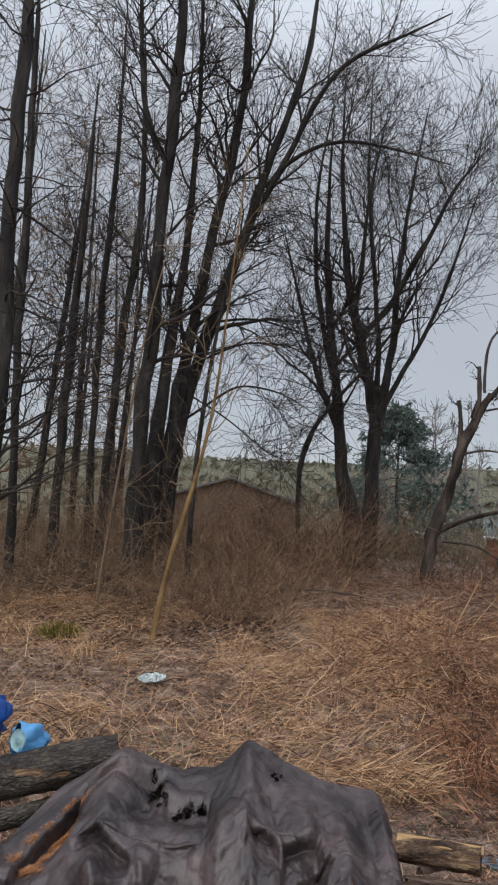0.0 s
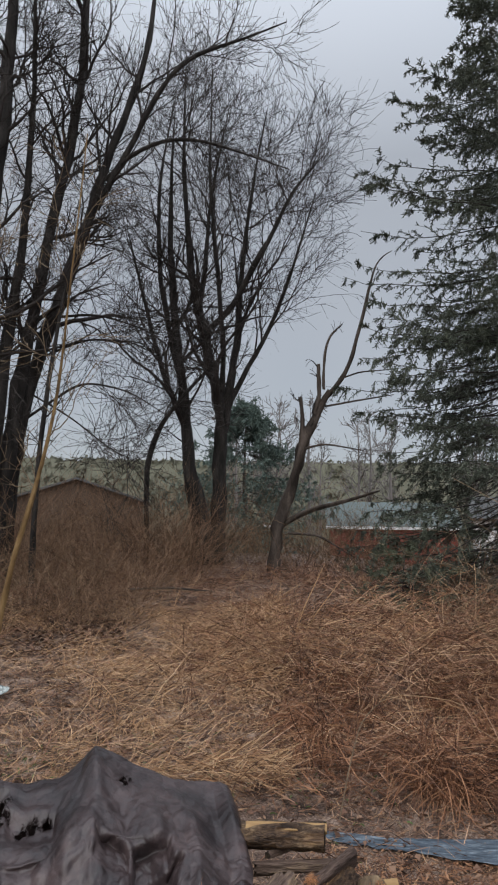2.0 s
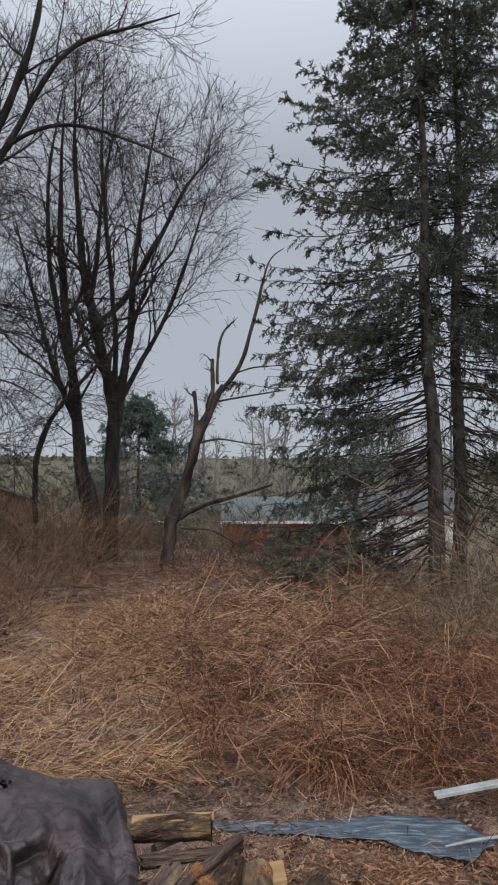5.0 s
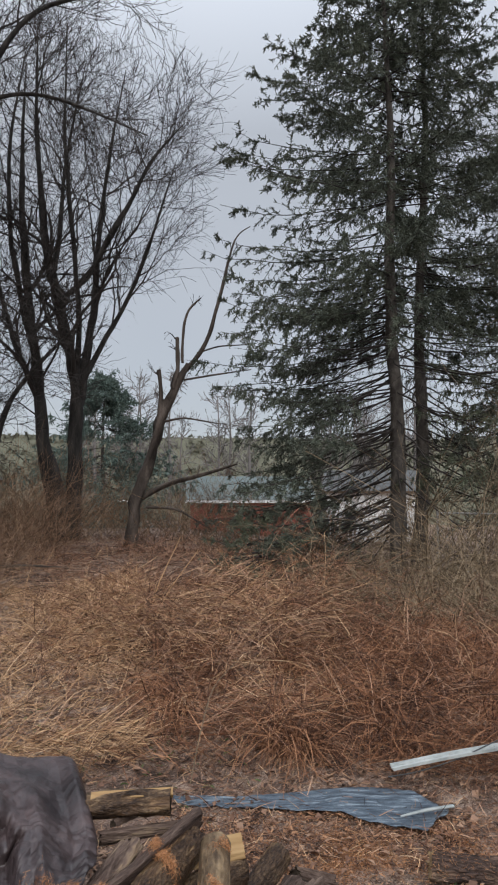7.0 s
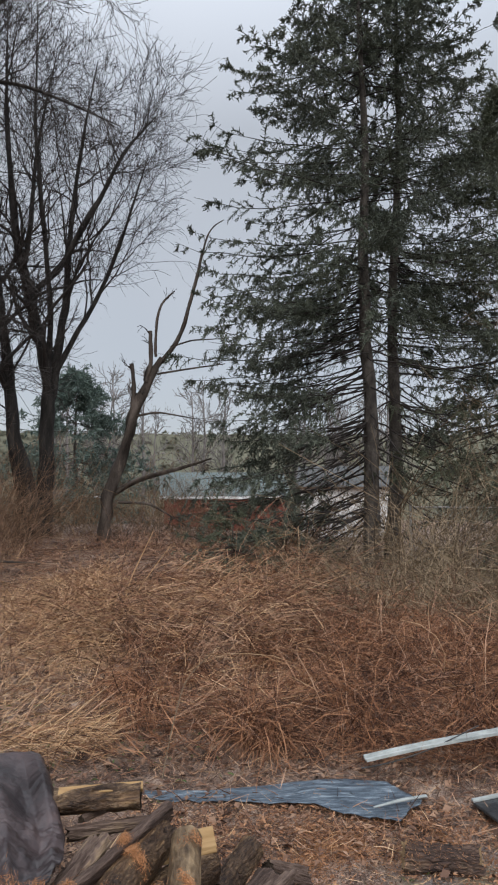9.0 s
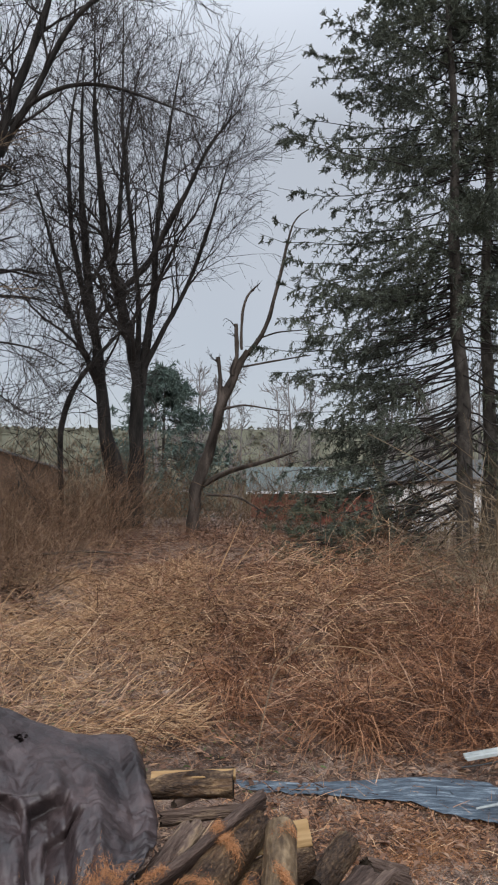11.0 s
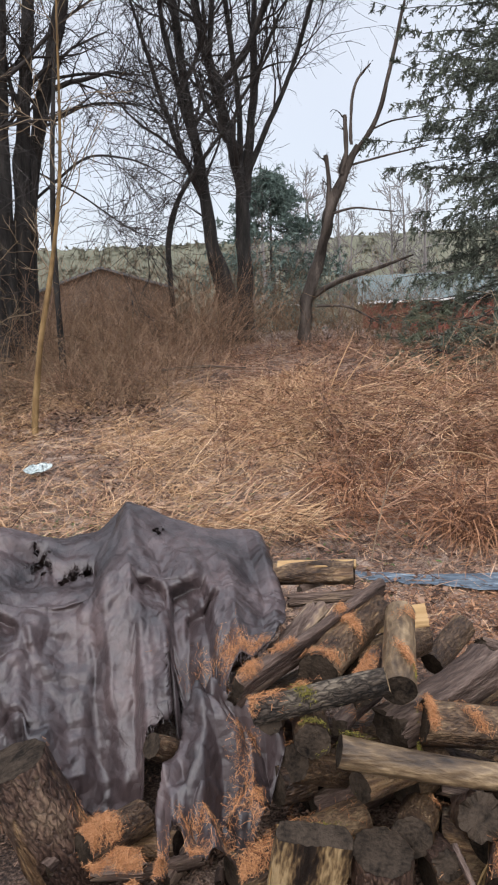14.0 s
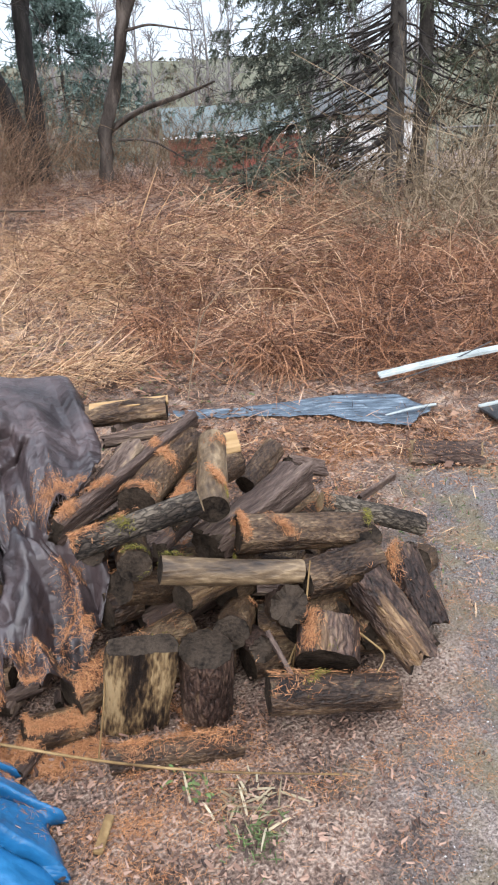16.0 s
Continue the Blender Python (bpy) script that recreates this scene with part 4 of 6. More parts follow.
def build_woods():
    rng = np.random.default_rng(77)
    kinds = wood_variants()
    first = []
    for q, (tr, li, cr) in enumerate(kinds):
        ob = empty("bare_tree", place(-20 + 3 * q, 17 + q), "slender leafless tree in the dim wood", "tree", "trees of the wood")
        part("trunk", tr, M_BARK, ob)
        part("limb", li, M_TWIG_WARM, ob, kind="stuff")
        part("crown", cr, M_TWIG_WARM, ob, "fine bare twigs", kind="stuff")
        first.append(ob)
    for q in range(14):
        az, d = rng.uniform(-38, -4), rng.uniform(18, 45)
        if az > -9 and d < 30:
            az -= 12
        x, y, z = place(az, d)
        ob = copy_thing(first[q % 4], pose(x, y, z, 0, 0, rng.uniform(0, 360)))
        s = rng.uniform(0.75, 1.2)
        ob.scale = (s, s, s)
    # pale bare trees behind the far buildings
    pale = []
    far = []
    for q in range(2):
        r2 = np.random.default_rng(300 + q)
        P, R, limb, crown = tree_meshes(r2, [[(0, 0, -0.3, 0.2), (0.2, 0, 4, 0.15), (0.1, 0.1, 8, 0.09), (0.3, 0, 12, 0.03)]], 20, 3.4, (5, 4), (0.15, 0.99), 42, 0.08, 6.0, 0.5, True)
        far.append((mesh_of("trunk", *tube_arrays(P, R, 6), True), mesh_of("limbs", *join(*limb)), mesh_of("crown", *crown)))
    for q, (tr, li, cr) in enumerate(far):
        ob = empty("bare_tree", place(14 + 9 * q, 80), "pale grey leafless tree behind the far buildings", "tree", "far bare trees")
        for nm, me in (("trunk", tr), ("limb", li), ("crown", cr)):
            part(nm, me, M_FAR_TWIG, ob, kind="stuff" if nm != "trunk" else "")
        ob.scale = (1.2, 1.2, 1.2)
        pale.append(ob)
    for q in range(20):
        x, y, z = place(rng.uniform(9, 36), rng.uniform(76, 110))
        ob = copy_thing(pale[q % 2], pose(x, y, z, 0, 0, rng.uniform(0, 360)))
        s = rng.uniform(0.95, 1.45)
        ob.scale = (s, s, s)


build_woods()


def sky_lit(m):
    """Shades a far canopy by the light from above, as a mass of leaves."""
    up = m.node_tree.nodes.new("ShaderNodeCombineXYZ")
    up.inputs[1].default_value, up.inputs[2].default_value = -0.5, 0.86
    m.node_tree.links.new(up.outputs[0], m.node_tree.nodes["Principled BSDF"].inputs["Normal"])


sky_lit(M_FAR)


def build_far_canopy():
    """Woods on the far hill: a bumpy mass of crowns with loose clumps over it, too far to count."""
    rng = np.random.default_rng(5)
    az, d = np.meshgrid(np.radians(np.linspace(-46, 52, 420)), np.linspace(96, 215, 46))
    x, y = d * np.sin(az), d * np.cos(az)
    z = ground_z(x, y) + 2.6 + 0.9 * fuzz(x * 0.22, y * 0.22, 61) + 0.6 * np.abs(fuzz(x * 0.6, y * 0.6, 62)) + 0.3 * fuzz(x * 1.7, y * 1.7, 63)
    z[0] = ground_z(x[0], y[0]) - 0.3
    f = grid_faces(46, 420)
    mass = (np.stack([x, y, z], -1).reshape(-1, 3), np.concatenate([f[:, :3], f[:, [0, 2, 3]]]))
    n, per = 1500, 30
    a, r = np.radians(rng.uniform(-45, 50, n)), rng.uniform(98, 215, n)
    x, y = r * np.sin(a), r * np.cos(a)
    u, t = rng.uniform(0.2, 1, (n, per)), rng.uniform(0, 2 * np.pi, (n, per))
    rr = rng.uniform(1.2, 2.6, n)[:, None] * np.sqrt(np.clip(1.05 - u, 0, 1)) * rng.uniform(0.3, 1, (n, per))
    C = np.stack([x[:, None] + rr * np.cos(t), y[:, None] + rr * np.sin(t), ground_z(x, y)[:, None] + rng.uniform(3.2, 4.4, n)[:, None] * u], -1).reshape(-1, 3)
    V = (C[:, None] + rng.normal(size=(len(C), 3, 3)) * 0.4).reshape(-1, 3)
    ob = part("far_woods", mesh_of("far_woods", *join(mass, (V, np.arange(len(V)).reshape(-1, 3)))), M_FAR)
    tagged(ob, "distant olive-brown woods along a low hill", "woods", kind="stuff")


build_far_canopy()


# ---- far buildings ----
def box(name, lo, hi, mat, parent=None, label="", bevel=0.0):
    bm = bmesh.new()
    bmesh.ops.create_cube(bm, size=1)
    for v in bm.verts:
        v.co = [lo[i] + (v.co[i] + 0.5) * (hi[i] - lo[i]) for i in range(3)]
    if bevel:
        bmesh.ops.bevel(bm, geom=bm.edges[:], offset=bevel, segments=2, affect="EDGES")
    me = bpy.data.meshes.new(name)
    bm.to_mesh(me)
    bm.free()
    return part(name, me, mat, parent, label)


def gable_mesh(w, d, z0, h, rise, over=0.0, thick=0.0):
    """A gabled prism, or with thick a folded roof plate."""
    bm = bmesh.new()
    x, y = w / 2 + over, d / 2 + over
    if thick:
        s = rise / (d / 2)
        prof = [(-y, h - over * s), (0, h + rise), (y, h - over * s), (y, h - over * s + thick), (0, h + rise + thick), (-y, h - over * s + thick)]
    else:
        prof = [(-y, z0), (y, z0), (y, h), (0, h + rise), (-y, h)]
    a = [bm.verts.new((-x, p, q)) for p, q in prof]
    b = [bm.verts.new((x, p, q)) for p, q in prof]
    n = len(prof)
    for i in range(n):
        bm.faces.new((a[i], a[(i + 1) % n], b[(i + 1) % n], b[i]))
    bm.faces.new(a[::-1])
    bm.faces.new(b)
    bmesh.ops.recalc_face_normals(bm, faces=bm.faces[:])
    me = bpy.data.meshes.new("gable")
    bm.to_mesh(me)
    bm.free()
    return me


def window(parent, x, y, z, w, h, front):
    """A framed window on the wall y = front (side -1) of a house."""
    fr = box("window", (x - w / 2 - 0.08, front - 0.06, z - 0.08), (x + w / 2 + 0.08, front + 0.02, z + h + 0.08), M_WHITE, parent)
    box("pane", (x - w / 2, front - 0.075, z), (x + w / 2, front - 0.062, z + h), M_GLASS, fr)


def house(x, y, w, d, eave, rise, wall, roof, label, turn, windows=(), gable_windows=(), trim=None):
    z = float(ground_z(x, y)) - 0.2
    ob = empty("house", (x, y, z), label, "house", "houses beyond the bank")
    ob.rotation_euler[2] = radians(turn)
    h = eave - z
    trim = trim or M_WALL
    part("wall", gable_mesh(w, d, 0, h, rise), wall, ob)
    part("roof", gable_mesh(w, d, 0, h + 0.02, rise, 0.45, 0.16), roof, ob)
    box("fascia", (-w / 2 - 0.46, -d / 2 - 0.5, h - 0.28), (w / 2 + 0.46, -d / 2 - 0.455, h - 0.05), trim, ob, "fascia board")
    for wx, ww in windows:
        window(ob, wx, 0, h - 1.7, ww, 1.1, -d / 2)
    for wy, ww in gable_windows:
        fr = box("window", (-w / 2 - 0.06, wy - ww / 2 - 0.08, h - 1.6), (-w / 2 + 0.02, wy + ww / 2 + 0.08, h - 0.4), M_WHITE, ob)
        box("pane", (-w / 2 - 0.075, wy - ww / 2, h - 1.52), (-w / 2 - 0.062, wy + ww / 2, h - 0.48), M_GLASS, fr)
    return ob


house(-1.6, 57.0, 8.0, 9.6, 1.85, 1.55, M_WALL, M_ROOF, "brown single-storey house with a low grey gable roof", 90)
house(26.7, 63.0, 11, 8, 0.05, 1.95, M_RED, M_TEAL, "long red-walled building with a teal-grey roof", -18, trim=M_WHITE)
house(37.4, 58.2, 8, 6, 0.9, 1.7, M_WHITE, M_ROOF, "white house half hidden by spruces", -34)


def shed(x, y):
    z = float(ground_z(x, y)) - 0.1
    ob = empty("shed", (x, y, z), "small tan shed with a white lean-to roof", "shed")
    top = 0.45 - z
    box("wall", (-0.6, -0.5, 0), (0.6, 0.5, top), M_WALL, ob)
    r = box("roof", (-0.75, -0.65, top), (0.75, 0.65, top + 0.1), M_WHITE, ob)
    r.rotation_euler[1] = radians(5)


shed(9.4, 43.0)


def build_fence():
    """A wire fence behind the thicket: posts, top rail and woven wire."""
    ob = empty("fence", (8.3, 9.1, float(ground_z(8.3, 9.1))), "rusty wire mesh fence on steel posts in brush", "fence")
    a, b = Vector((-0.85, 0.7, 0)), Vector((1.4, -1.2, 0))
    for q in (0.0, 0.5, 1.0):
        p = a.lerp(b, q)
        part("post", mesh_of("post", *tube_arrays(np.array([[(p.x, p.y, -0.2), (p.x, p.y, 0.45), (p.x, p.y, 1.1)]]), np.full((1, 3), 0.022), 8), True), M_STEEL, ob)
    part("rail", mesh_of("rail", *tube_arrays(np.array([[(*a[:2], 1.05), (*a.lerp(b, 0.5)[:2], 1.05), (*b[:2], 1.05)]]), np.full((1, 3), 0.015), 6), True), M_STEEL, ob)
    W = []
    for sgn in (1, -1):
        for s in np.arange(-1.0, 1.0, 0.028):
            q0, q1 = max(0, s), min(1, s + 0.36)
            if q1 <= q0:
                continue
            z0, z1 = (q0 - s) / 0.36, (q1 - s) / 0.36
            if sgn < 0:
                z0, z1 = 1 - z0, 1 - z1
            p0, p1 = a.lerp(b, q0), a.lerp(b, q1)
            W.append([(p0.x, p0.y, z0 * 1.03), ((p0.x + p1.x) / 2, (p0.y + p1.y) / 2, (z0 + z1) * 0.515), (p1.x, p1.y, z1 * 1.03)])
    W = np.array(W)
    part("wire_mesh", mesh_of("wire_mesh", *tube_arrays(W, np.full(W.shape[:2], 0.0025), 3)), M_STEEL, ob, kind="stuff")


build_fence()


# ---- undergrowth ----
def stems_on_ground(rng, n, az, dist, height, tilt, droop, k=5, wobble=0.12, patchy=0.0, seed=0.0, wild=True):
    """Paths that rise from the ground inside a sector and arch over."""
    a, d = np.radians(rng.uniform(*az, n)), np.sqrt(rng.uniform(dist[0] ** 2, dist[1] ** 2, n))
    x, y = d * np.sin(a), d * np.cos(a)
    if patchy:
        keep = fuzz(x * 0.9, y * 0.9, seed) + 0.5 * fuzz(x * 2.3, y * 2.3, seed + 1) > rng.uniform(-1.2, patchy, n)
        x, y = x[keep], y[keep]
    n = len(x)
    p = np.stack([x, y, ground_z(x, y) - 0.02], 1)
    L = rng.uniform(*height, n) * ((0.55 + 1.6 * np.minimum(tangle(x, y) / 0.45, 1)) if wild else (1 + 0.4 * fuzz(x * 0.7, y * 0.7, seed + 2)))
    D = rng.normal(size=(n, 3)) * tilt
    D[:, 2] = 1
    D /= np.linalg.norm(D, axis=1, keepdims=True)
    Q = [p]
    for _ in range(k - 1):
        Q.append(Q[-1] + D * (L / (k - 1))[:, None])
        D = D + rng.normal(size=D.shape) * wobble - np.array([0, 0, droop])
        D /= np.linalg.norm(D, axis=1, keepdims=True)
    Q = np.stack(Q, 1)
    Q[:, :, 2] = np.maximum(Q[:, :, 2], ground_z(Q[:, :, 0], Q[:, :, 1]) + 0.01 * rng.uniform(0.2, 2.5, (n, 1)))
    return Q


def thicket(name, label, rng, n, az, dist, height, mat, radius, tilt=0.35, droop=0.12, twigs=3, twig_len=0.25, patchy=0.0, seed=0.0, wobble=0.12):
    P = stems_on_ground(rng, n, az, dist, height, tilt, droop, 6, wobble, patchy=patchy, seed=seed, wild=name == "brush")
    R = rng.uniform(0.6, 1.2, (len(P), 1)) * radius * np.linspace(1, 0.4, P.shape[1])
    arr = [tube_arrays(P, R, 3)]
    if twigs:
        P2, R2 = grow(rng, P, R, twigs, (0.2, 1), 40, twig_len, 0.7, 3, 0.0, 0.15, 0.4)
        arr.append(ribbon_arrays(P2, np.maximum(R2, radius * 0.35) * 1.15, rng))
    ob = part(name, mesh_of(name, *join(*arr)), mat)
    return tagged(ob, label, "brush", kind="stuff")


def lying_blades(name, label, rng, n, az, dist, length, width, mat, patchy, seed, lift=0.1, heading=None, spread=0.7, heap=1.0):
    """Blades and stalks lying on the ground, more or less combed one way."""
    a, d = np.radians(rng.uniform(*az, n)), np.sqrt(rng.uniform(dist[0] ** 2, dist[1] ** 2, n))
    x, y = d * np.sin(a), d * np.cos(a)
    keep = fuzz(x * 0.8, y * 0.8, seed) + 0.5 * fuzz(x * 2.1, y * 2.1, seed + 1) > rng.uniform(-1.4, patchy, n)
    keep &= ~((np.abs(x - 0.25) < 1.1) & (d < 3.3))
    if heap:
        keep &= rng.uniform(0, 1, n) < 0.3 + 1.6 * tangle(x, y) / 0.3
    x, y = x[keep], y[keep]
    n = len(x)
    th = rng.uniform(0, 2 * np.pi, n) if heading is None else radians(heading) + 2.0 * fuzz(x * 0.9, y * 0.9, seed + 3) + rng.normal(size=n) * spread
    L = rng.uniform(*length, n)
    z0 = ground_z(x, y) + 0.01 + lift * rng.uniform(0, 1, n) ** 1.8 + heap * tangle(x, y) * rng.uniform(0, 1, n) ** 0.8
    pitch = rng.normal(size=n) * 0.4 + 0.08
    k = 3
    P, cx, cy, cz = [], x.copy(), y.copy(), z0
    for _ in range(k):
        P.append(np.stack([cx, cy, cz], 1))
        cx, cy, cz = cx + np.cos(th) * L / k, cy + np.sin(th) * L / k, cz + np.sin(pitch) * L / k
        th, pitch = th + rng.normal(size=n) * 0.16, pitch - rng.uniform(0, 0.16, n)
        cz = np.maximum(cz, ground_z(cx, cy) + 0.008)
    P = np.stack(P, 1)
    W = rng.uniform(0.6, 1.3, (n, 1)) * width * np.array([0.8, 1, 0.4])
    ob = part(name, mesh_of(name, *ribbon_arrays(P, W, rng)), mat)
    return tagged(ob, label, "dry grass", kind="stuff")


def leaf_litter(name, label, rng, n, az, dist, size, mat, patchy, seed, category="leaves", where=None, shape=(0.35, 0.8)):
    a, d = np.radians(rng.uniform(*az, n)), np.sqrt(rng.uniform(dist[0] ** 2, dist[1] ** 2, n))
    x, y = d * np.sin(a), d * np.cos(a)
    keep = fuzz(x * 1.2, y * 1.2, seed) > rng.uniform(-1.3, patchy, n)
    if where is not None:
        keep &= where(x, y)
    x, y = x[keep], y[keep]
    n = len(x)
    c = np.stack([x, y, ground_z(x, y) + 0.008 + rng.uniform(0, 0.02, n)], 1)
    t = rng.uniform(0, 2 * np.pi, n)
    s, asp = rng.uniform(*size, n)[:, None], rng.uniform(*shape, n)[:, None]
    U = np.stack([np.cos(t), np.sin(t), rng.normal(size=n) * 0.3], 1) * s
    W = np.stack([-np.sin(t), np.cos(t), rng.normal(size=n) * 0.3], 1) * s * asp
    N = np.array([0, 0, 1.0]) * s * rng.uniform(0.1, 0.6, n)[:, None]
    if category == "mulch":
        j = rng.uniform(0.25, 1.2, (4, n, 1))
        V = np.stack([c - (U + W) * j[0], c + (U - W) * j[1] + N * 0.3, c + (U + W) * j[2], c + (W - U) * j[3] + N * 0.5, c + N * 0.6], 1)
    else:
        V = np.stack([c - U, c - W + N, c + U, c + W + N * 0.8, c], 1)
    i = np.arange(n)[:, None] * 5
    F = np.concatenate([i + np.array([[0, 1, 4]]), i + np.array([[1, 2, 4]]), i + np.array([[2, 3, 4]]), i + np.array([[3, 0, 4]])])
    ob = part(name, mesh_of(name, V.reshape(-1, 3), F), mat)
    return tagged(ob, label, category, kind="stuff")


RNG = np.random.default_rng(42)
lying_blades("dry_grass", "flattened pale straw-coloured grass over the clearing", RNG, 76000, (-26, 14), (4.3, 10), (0.08, 0.34), 0.0016, M_STRAW, 0.15, 1.0, 0.06, 15, 0.9)
lying_blades("dead_stalks", "matted reddish-brown dead stalks on the slope", RNG, 52000, (-30, 52), (4.5, 15), (0.2, 0.7), 0.0024, M_BRUSH, 0.8, 4.0, 0.05, 20, 1.3)
lying_blades("dry_grass", "sparse straw strewn round the heap and gravel", RNG, 9000, (-35, 62), (1.0, 5.5), (0.03, 0.15), 0.0012, M_STRAW, 0.3, 6.0, 0.02, heap=0.0)
lying_blades("dry_grass", "thin pale straw among rusty stalks", RNG, 6500, (10, 30), (4.8, 10), (0.1, 0.4), 0.0022, M_STRAW, 0.3, 27.0, 0.08, 15, 1.5)
lying_blades("dead_stalks", "dark rusty dead grass matted on the slope", RNG, 26000, (8, 50), (4.2, 10), (0.12, 0.45), 0.002, M_RUST, 0.9, 25.0, 0.05, heap=1.1)
lying_blades("dead_stalks", "short broken stalks matted on the soil behind the heap", RNG, 20000, (-32, 50), (3.3, 5.8), (0.05, 0.24), 0.0017, M_BRUSH, 0.9, 24.0, 0.015, heap=0.0)
leaf_litter("fallen_leaves", "brown fallen leaves on bare soil", RNG, 34000, (-32, 50), (3.2, 9), (0.01, 0.026), M_LEAF, 0.9, 7.0)
leaf_litter("bark_mulch", "reddish bark chips and rotten wood on wet soil", RNG, 62000, (-40, 62), (1.0, 3.6), (0.003, 0.012), M_CHIP, 0.9, 8.0, "mulch", lambda x, y: (x < y * 0.72 + 0.1 + 0.3 * fuzz(x * 3, y * 3, 5)) | (y > 2.6), (0.12, 0.5))
leaf_litter("rotten_wood_crumbs", "orange-brown crumbled rotten wood by the plastic strip", RNG, 22000, (15, 45), (2.4, 4.4), (0.004, 0.014), M_CRUMB, 0.6, 10.0, "mulch", lambda x, y: (y < 3.95 - 0.52 * x + 0.3) & (y > 2.35), (0.15, 0.5))
leaf_litter("fallen_leaves", "dark wet leaves and bark scraps on gravel", np.random.default_rng(77), 9000, (5, 60), (0.9, 3.4), (0.0025, 0.008), M_CHIP, 1.0, 12.0, "leaves", lambda x, y: y < 2.7, (0.3, 0.7))
leaf_litter("gravel", "loose wet grey gravel", RNG, 20000, (10, 75), (0.9, 3.6), (0.0012, 0.0032), M_STONE, 0.9, 9.0, "gravel", lambda x, y: (x > y * 0.72 - 0.25) & (y < 2.75))
thicket("brush", "tangled russet dead brush on the bank", RNG, 3800, (6, 29), (5.6, 13), (0.3, 0.85), M_BRUSH, 0.0034, 1.0, 0.3, 2, 0.28, 0.3, 11.0)
thicket("brush", "russet dead brush before the pale shrubs", RNG, 900, (29, 52), (5.2, 7.3), (0.3, 0.7), M_BRUSH, 0.0038, 1.0, 0.3, 2, 0.25, 0.5, 29.0)
thicket("brush", "low russet weeds across the slope", RNG, 2300, (-26, 30), (8, 15), (0.15, 0.4), M_BRUSH, 0.0045, 1.0, 0.3, 2, 0.2, 0.5, 12.0)
thicket("brush", "pale dead canes standing through the brush", RNG, 700, (-20, 46), (5.4, 13), (0.3, 0.8), M_STRAW, 0.0045, 1.1, 0.15, 2, 0.25, 0.5, 19.0)
thicket("brush", "dense rusty grass clump beside the gutter", RNG, 3400, (29, 52), (4.3, 7.2), (0.3, 0.65), M_RUST, 0.0022, 0.8, 0.5, 2, 0.2, 0.9, 13.0)


def grass_clumps(name, label, rng, n, per, az, dist, length, mat, width):
    """Fountain-shaped clumps of dead grass that arch over and droop."""
    a, d = np.radians(rng.uniform(*az, n)), np.sqrt(rng.uniform(dist[0] ** 2, dist[1] ** 2, n))
    x = np.repeat(d * np.sin(a), per) + rng.normal(size=n * per) * 0.07
    y = np.repeat(d * np.cos(a), per) + rng.normal(size=n * per) * 0.07
    size = np.repeat(rng.uniform(0.6, 1.25, n), per)
    lean = np.repeat(rng.normal(size=(n, 3)) * 0.35, per, axis=0)
    D = rng.normal(size=(n * per, 3)) * 0.5 + lean
    D[:, 2] = 1
    D /= np.linalg.norm(D, axis=1, keepdims=True)
    L = rng.uniform(*length, n * per) * size
    Q = [np.stack([x, y, ground_z(x, y)], 1)]
    for _ in range(5):
        Q.append(Q[-1] + D * (L / 5)[:, None])
        D = D + rng.normal(size=D.shape) * 0.12 - np.array([0, 0, 0.6])
        D /= np.linalg.norm(D, axis=1, keepdims=True)
    Q = np.stack(Q, 1)
    Q[:, :, 2] = np.maximum(Q[:, :, 2], ground_z(Q[:, :, 0], Q[:, :, 1]) + 0.01)
    W = rng.uniform(0.6, 1.2, (n * per, 1)) * width * np.array([0.8, 1, 1, 0.9, 0.7, 0.3])
    ob = part(name, mesh_of(name, *ribbon_arrays(Q, W, rng)), mat)
    return tagged(ob, label, "dry grass", kind="stuff")


grass_clumps("grass_clumps", "drooping russet dead grass clumps on the slope", RNG, 60, 130, (14, 50), (4.4, 7.2), (0.35, 0.75), M_RUST, 0.0018)
grass_clumps("grass_clumps", "drooping pale dead grass clumps in the clearing", RNG, 34, 80, (-20, 30), (5.5, 10), (0.25, 0.6), M_STRAW, 0.0016)
thicket("undergrowth", "tall grey-brown brush at the wood's edge", RNG, 900, (-26, 4), (9.0, 14.5), (0.7, 1.9), M_TWIG_WARM, 0.0045, 0.9, 0.16, 5, 0.5, 0.9, 14.0, 0.3)
thicket("undergrowth", "brown leafy scrub along the wood's edge", RNG, 850, (-27, -9), (8.6, 13), (0.4, 1.2), M_TWIG_WARM, 0.004, 1.1, 0.2, 6, 0.35, 0.9, 22.0, 0.3)
leaf_litter("fallen_leaves", "dry brown leaves heaped at the wood's edge", RNG, 30000, (-30, 2), (7.9, 14), (0.02, 0.05), M_DARK_LEAF, 0.9, 23.0)
thicket("undergrowth", "dim brush inside the wood", RNG, 2200, (-32, -7), (12, 22), (1.0, 2.8), M_TWIG_WARM, 0.006, 0.8, 0.15, 6, 0.5, 0.9, 26.0, 0.2)
thicket("undergrowth", "dense brown thicket behind the sapling", RNG, 1300, (-9, 4), (9, 12.5), (0.5, 1.3), M_BRUSH_TAN, 0.0036, 1.0, 0.16, 5, 0.4, 0.9, 15.0, 0.35)
thicket("undergrowth", "tan tangled shrub stems under the spruces", RNG, 950, (29, 56), (7.1, 9.5), (0.8, 1.8), M_SHRUB, 0.005, 0.8, 0.24, 7, 0.5, 0.8, 16.0, 0.34)
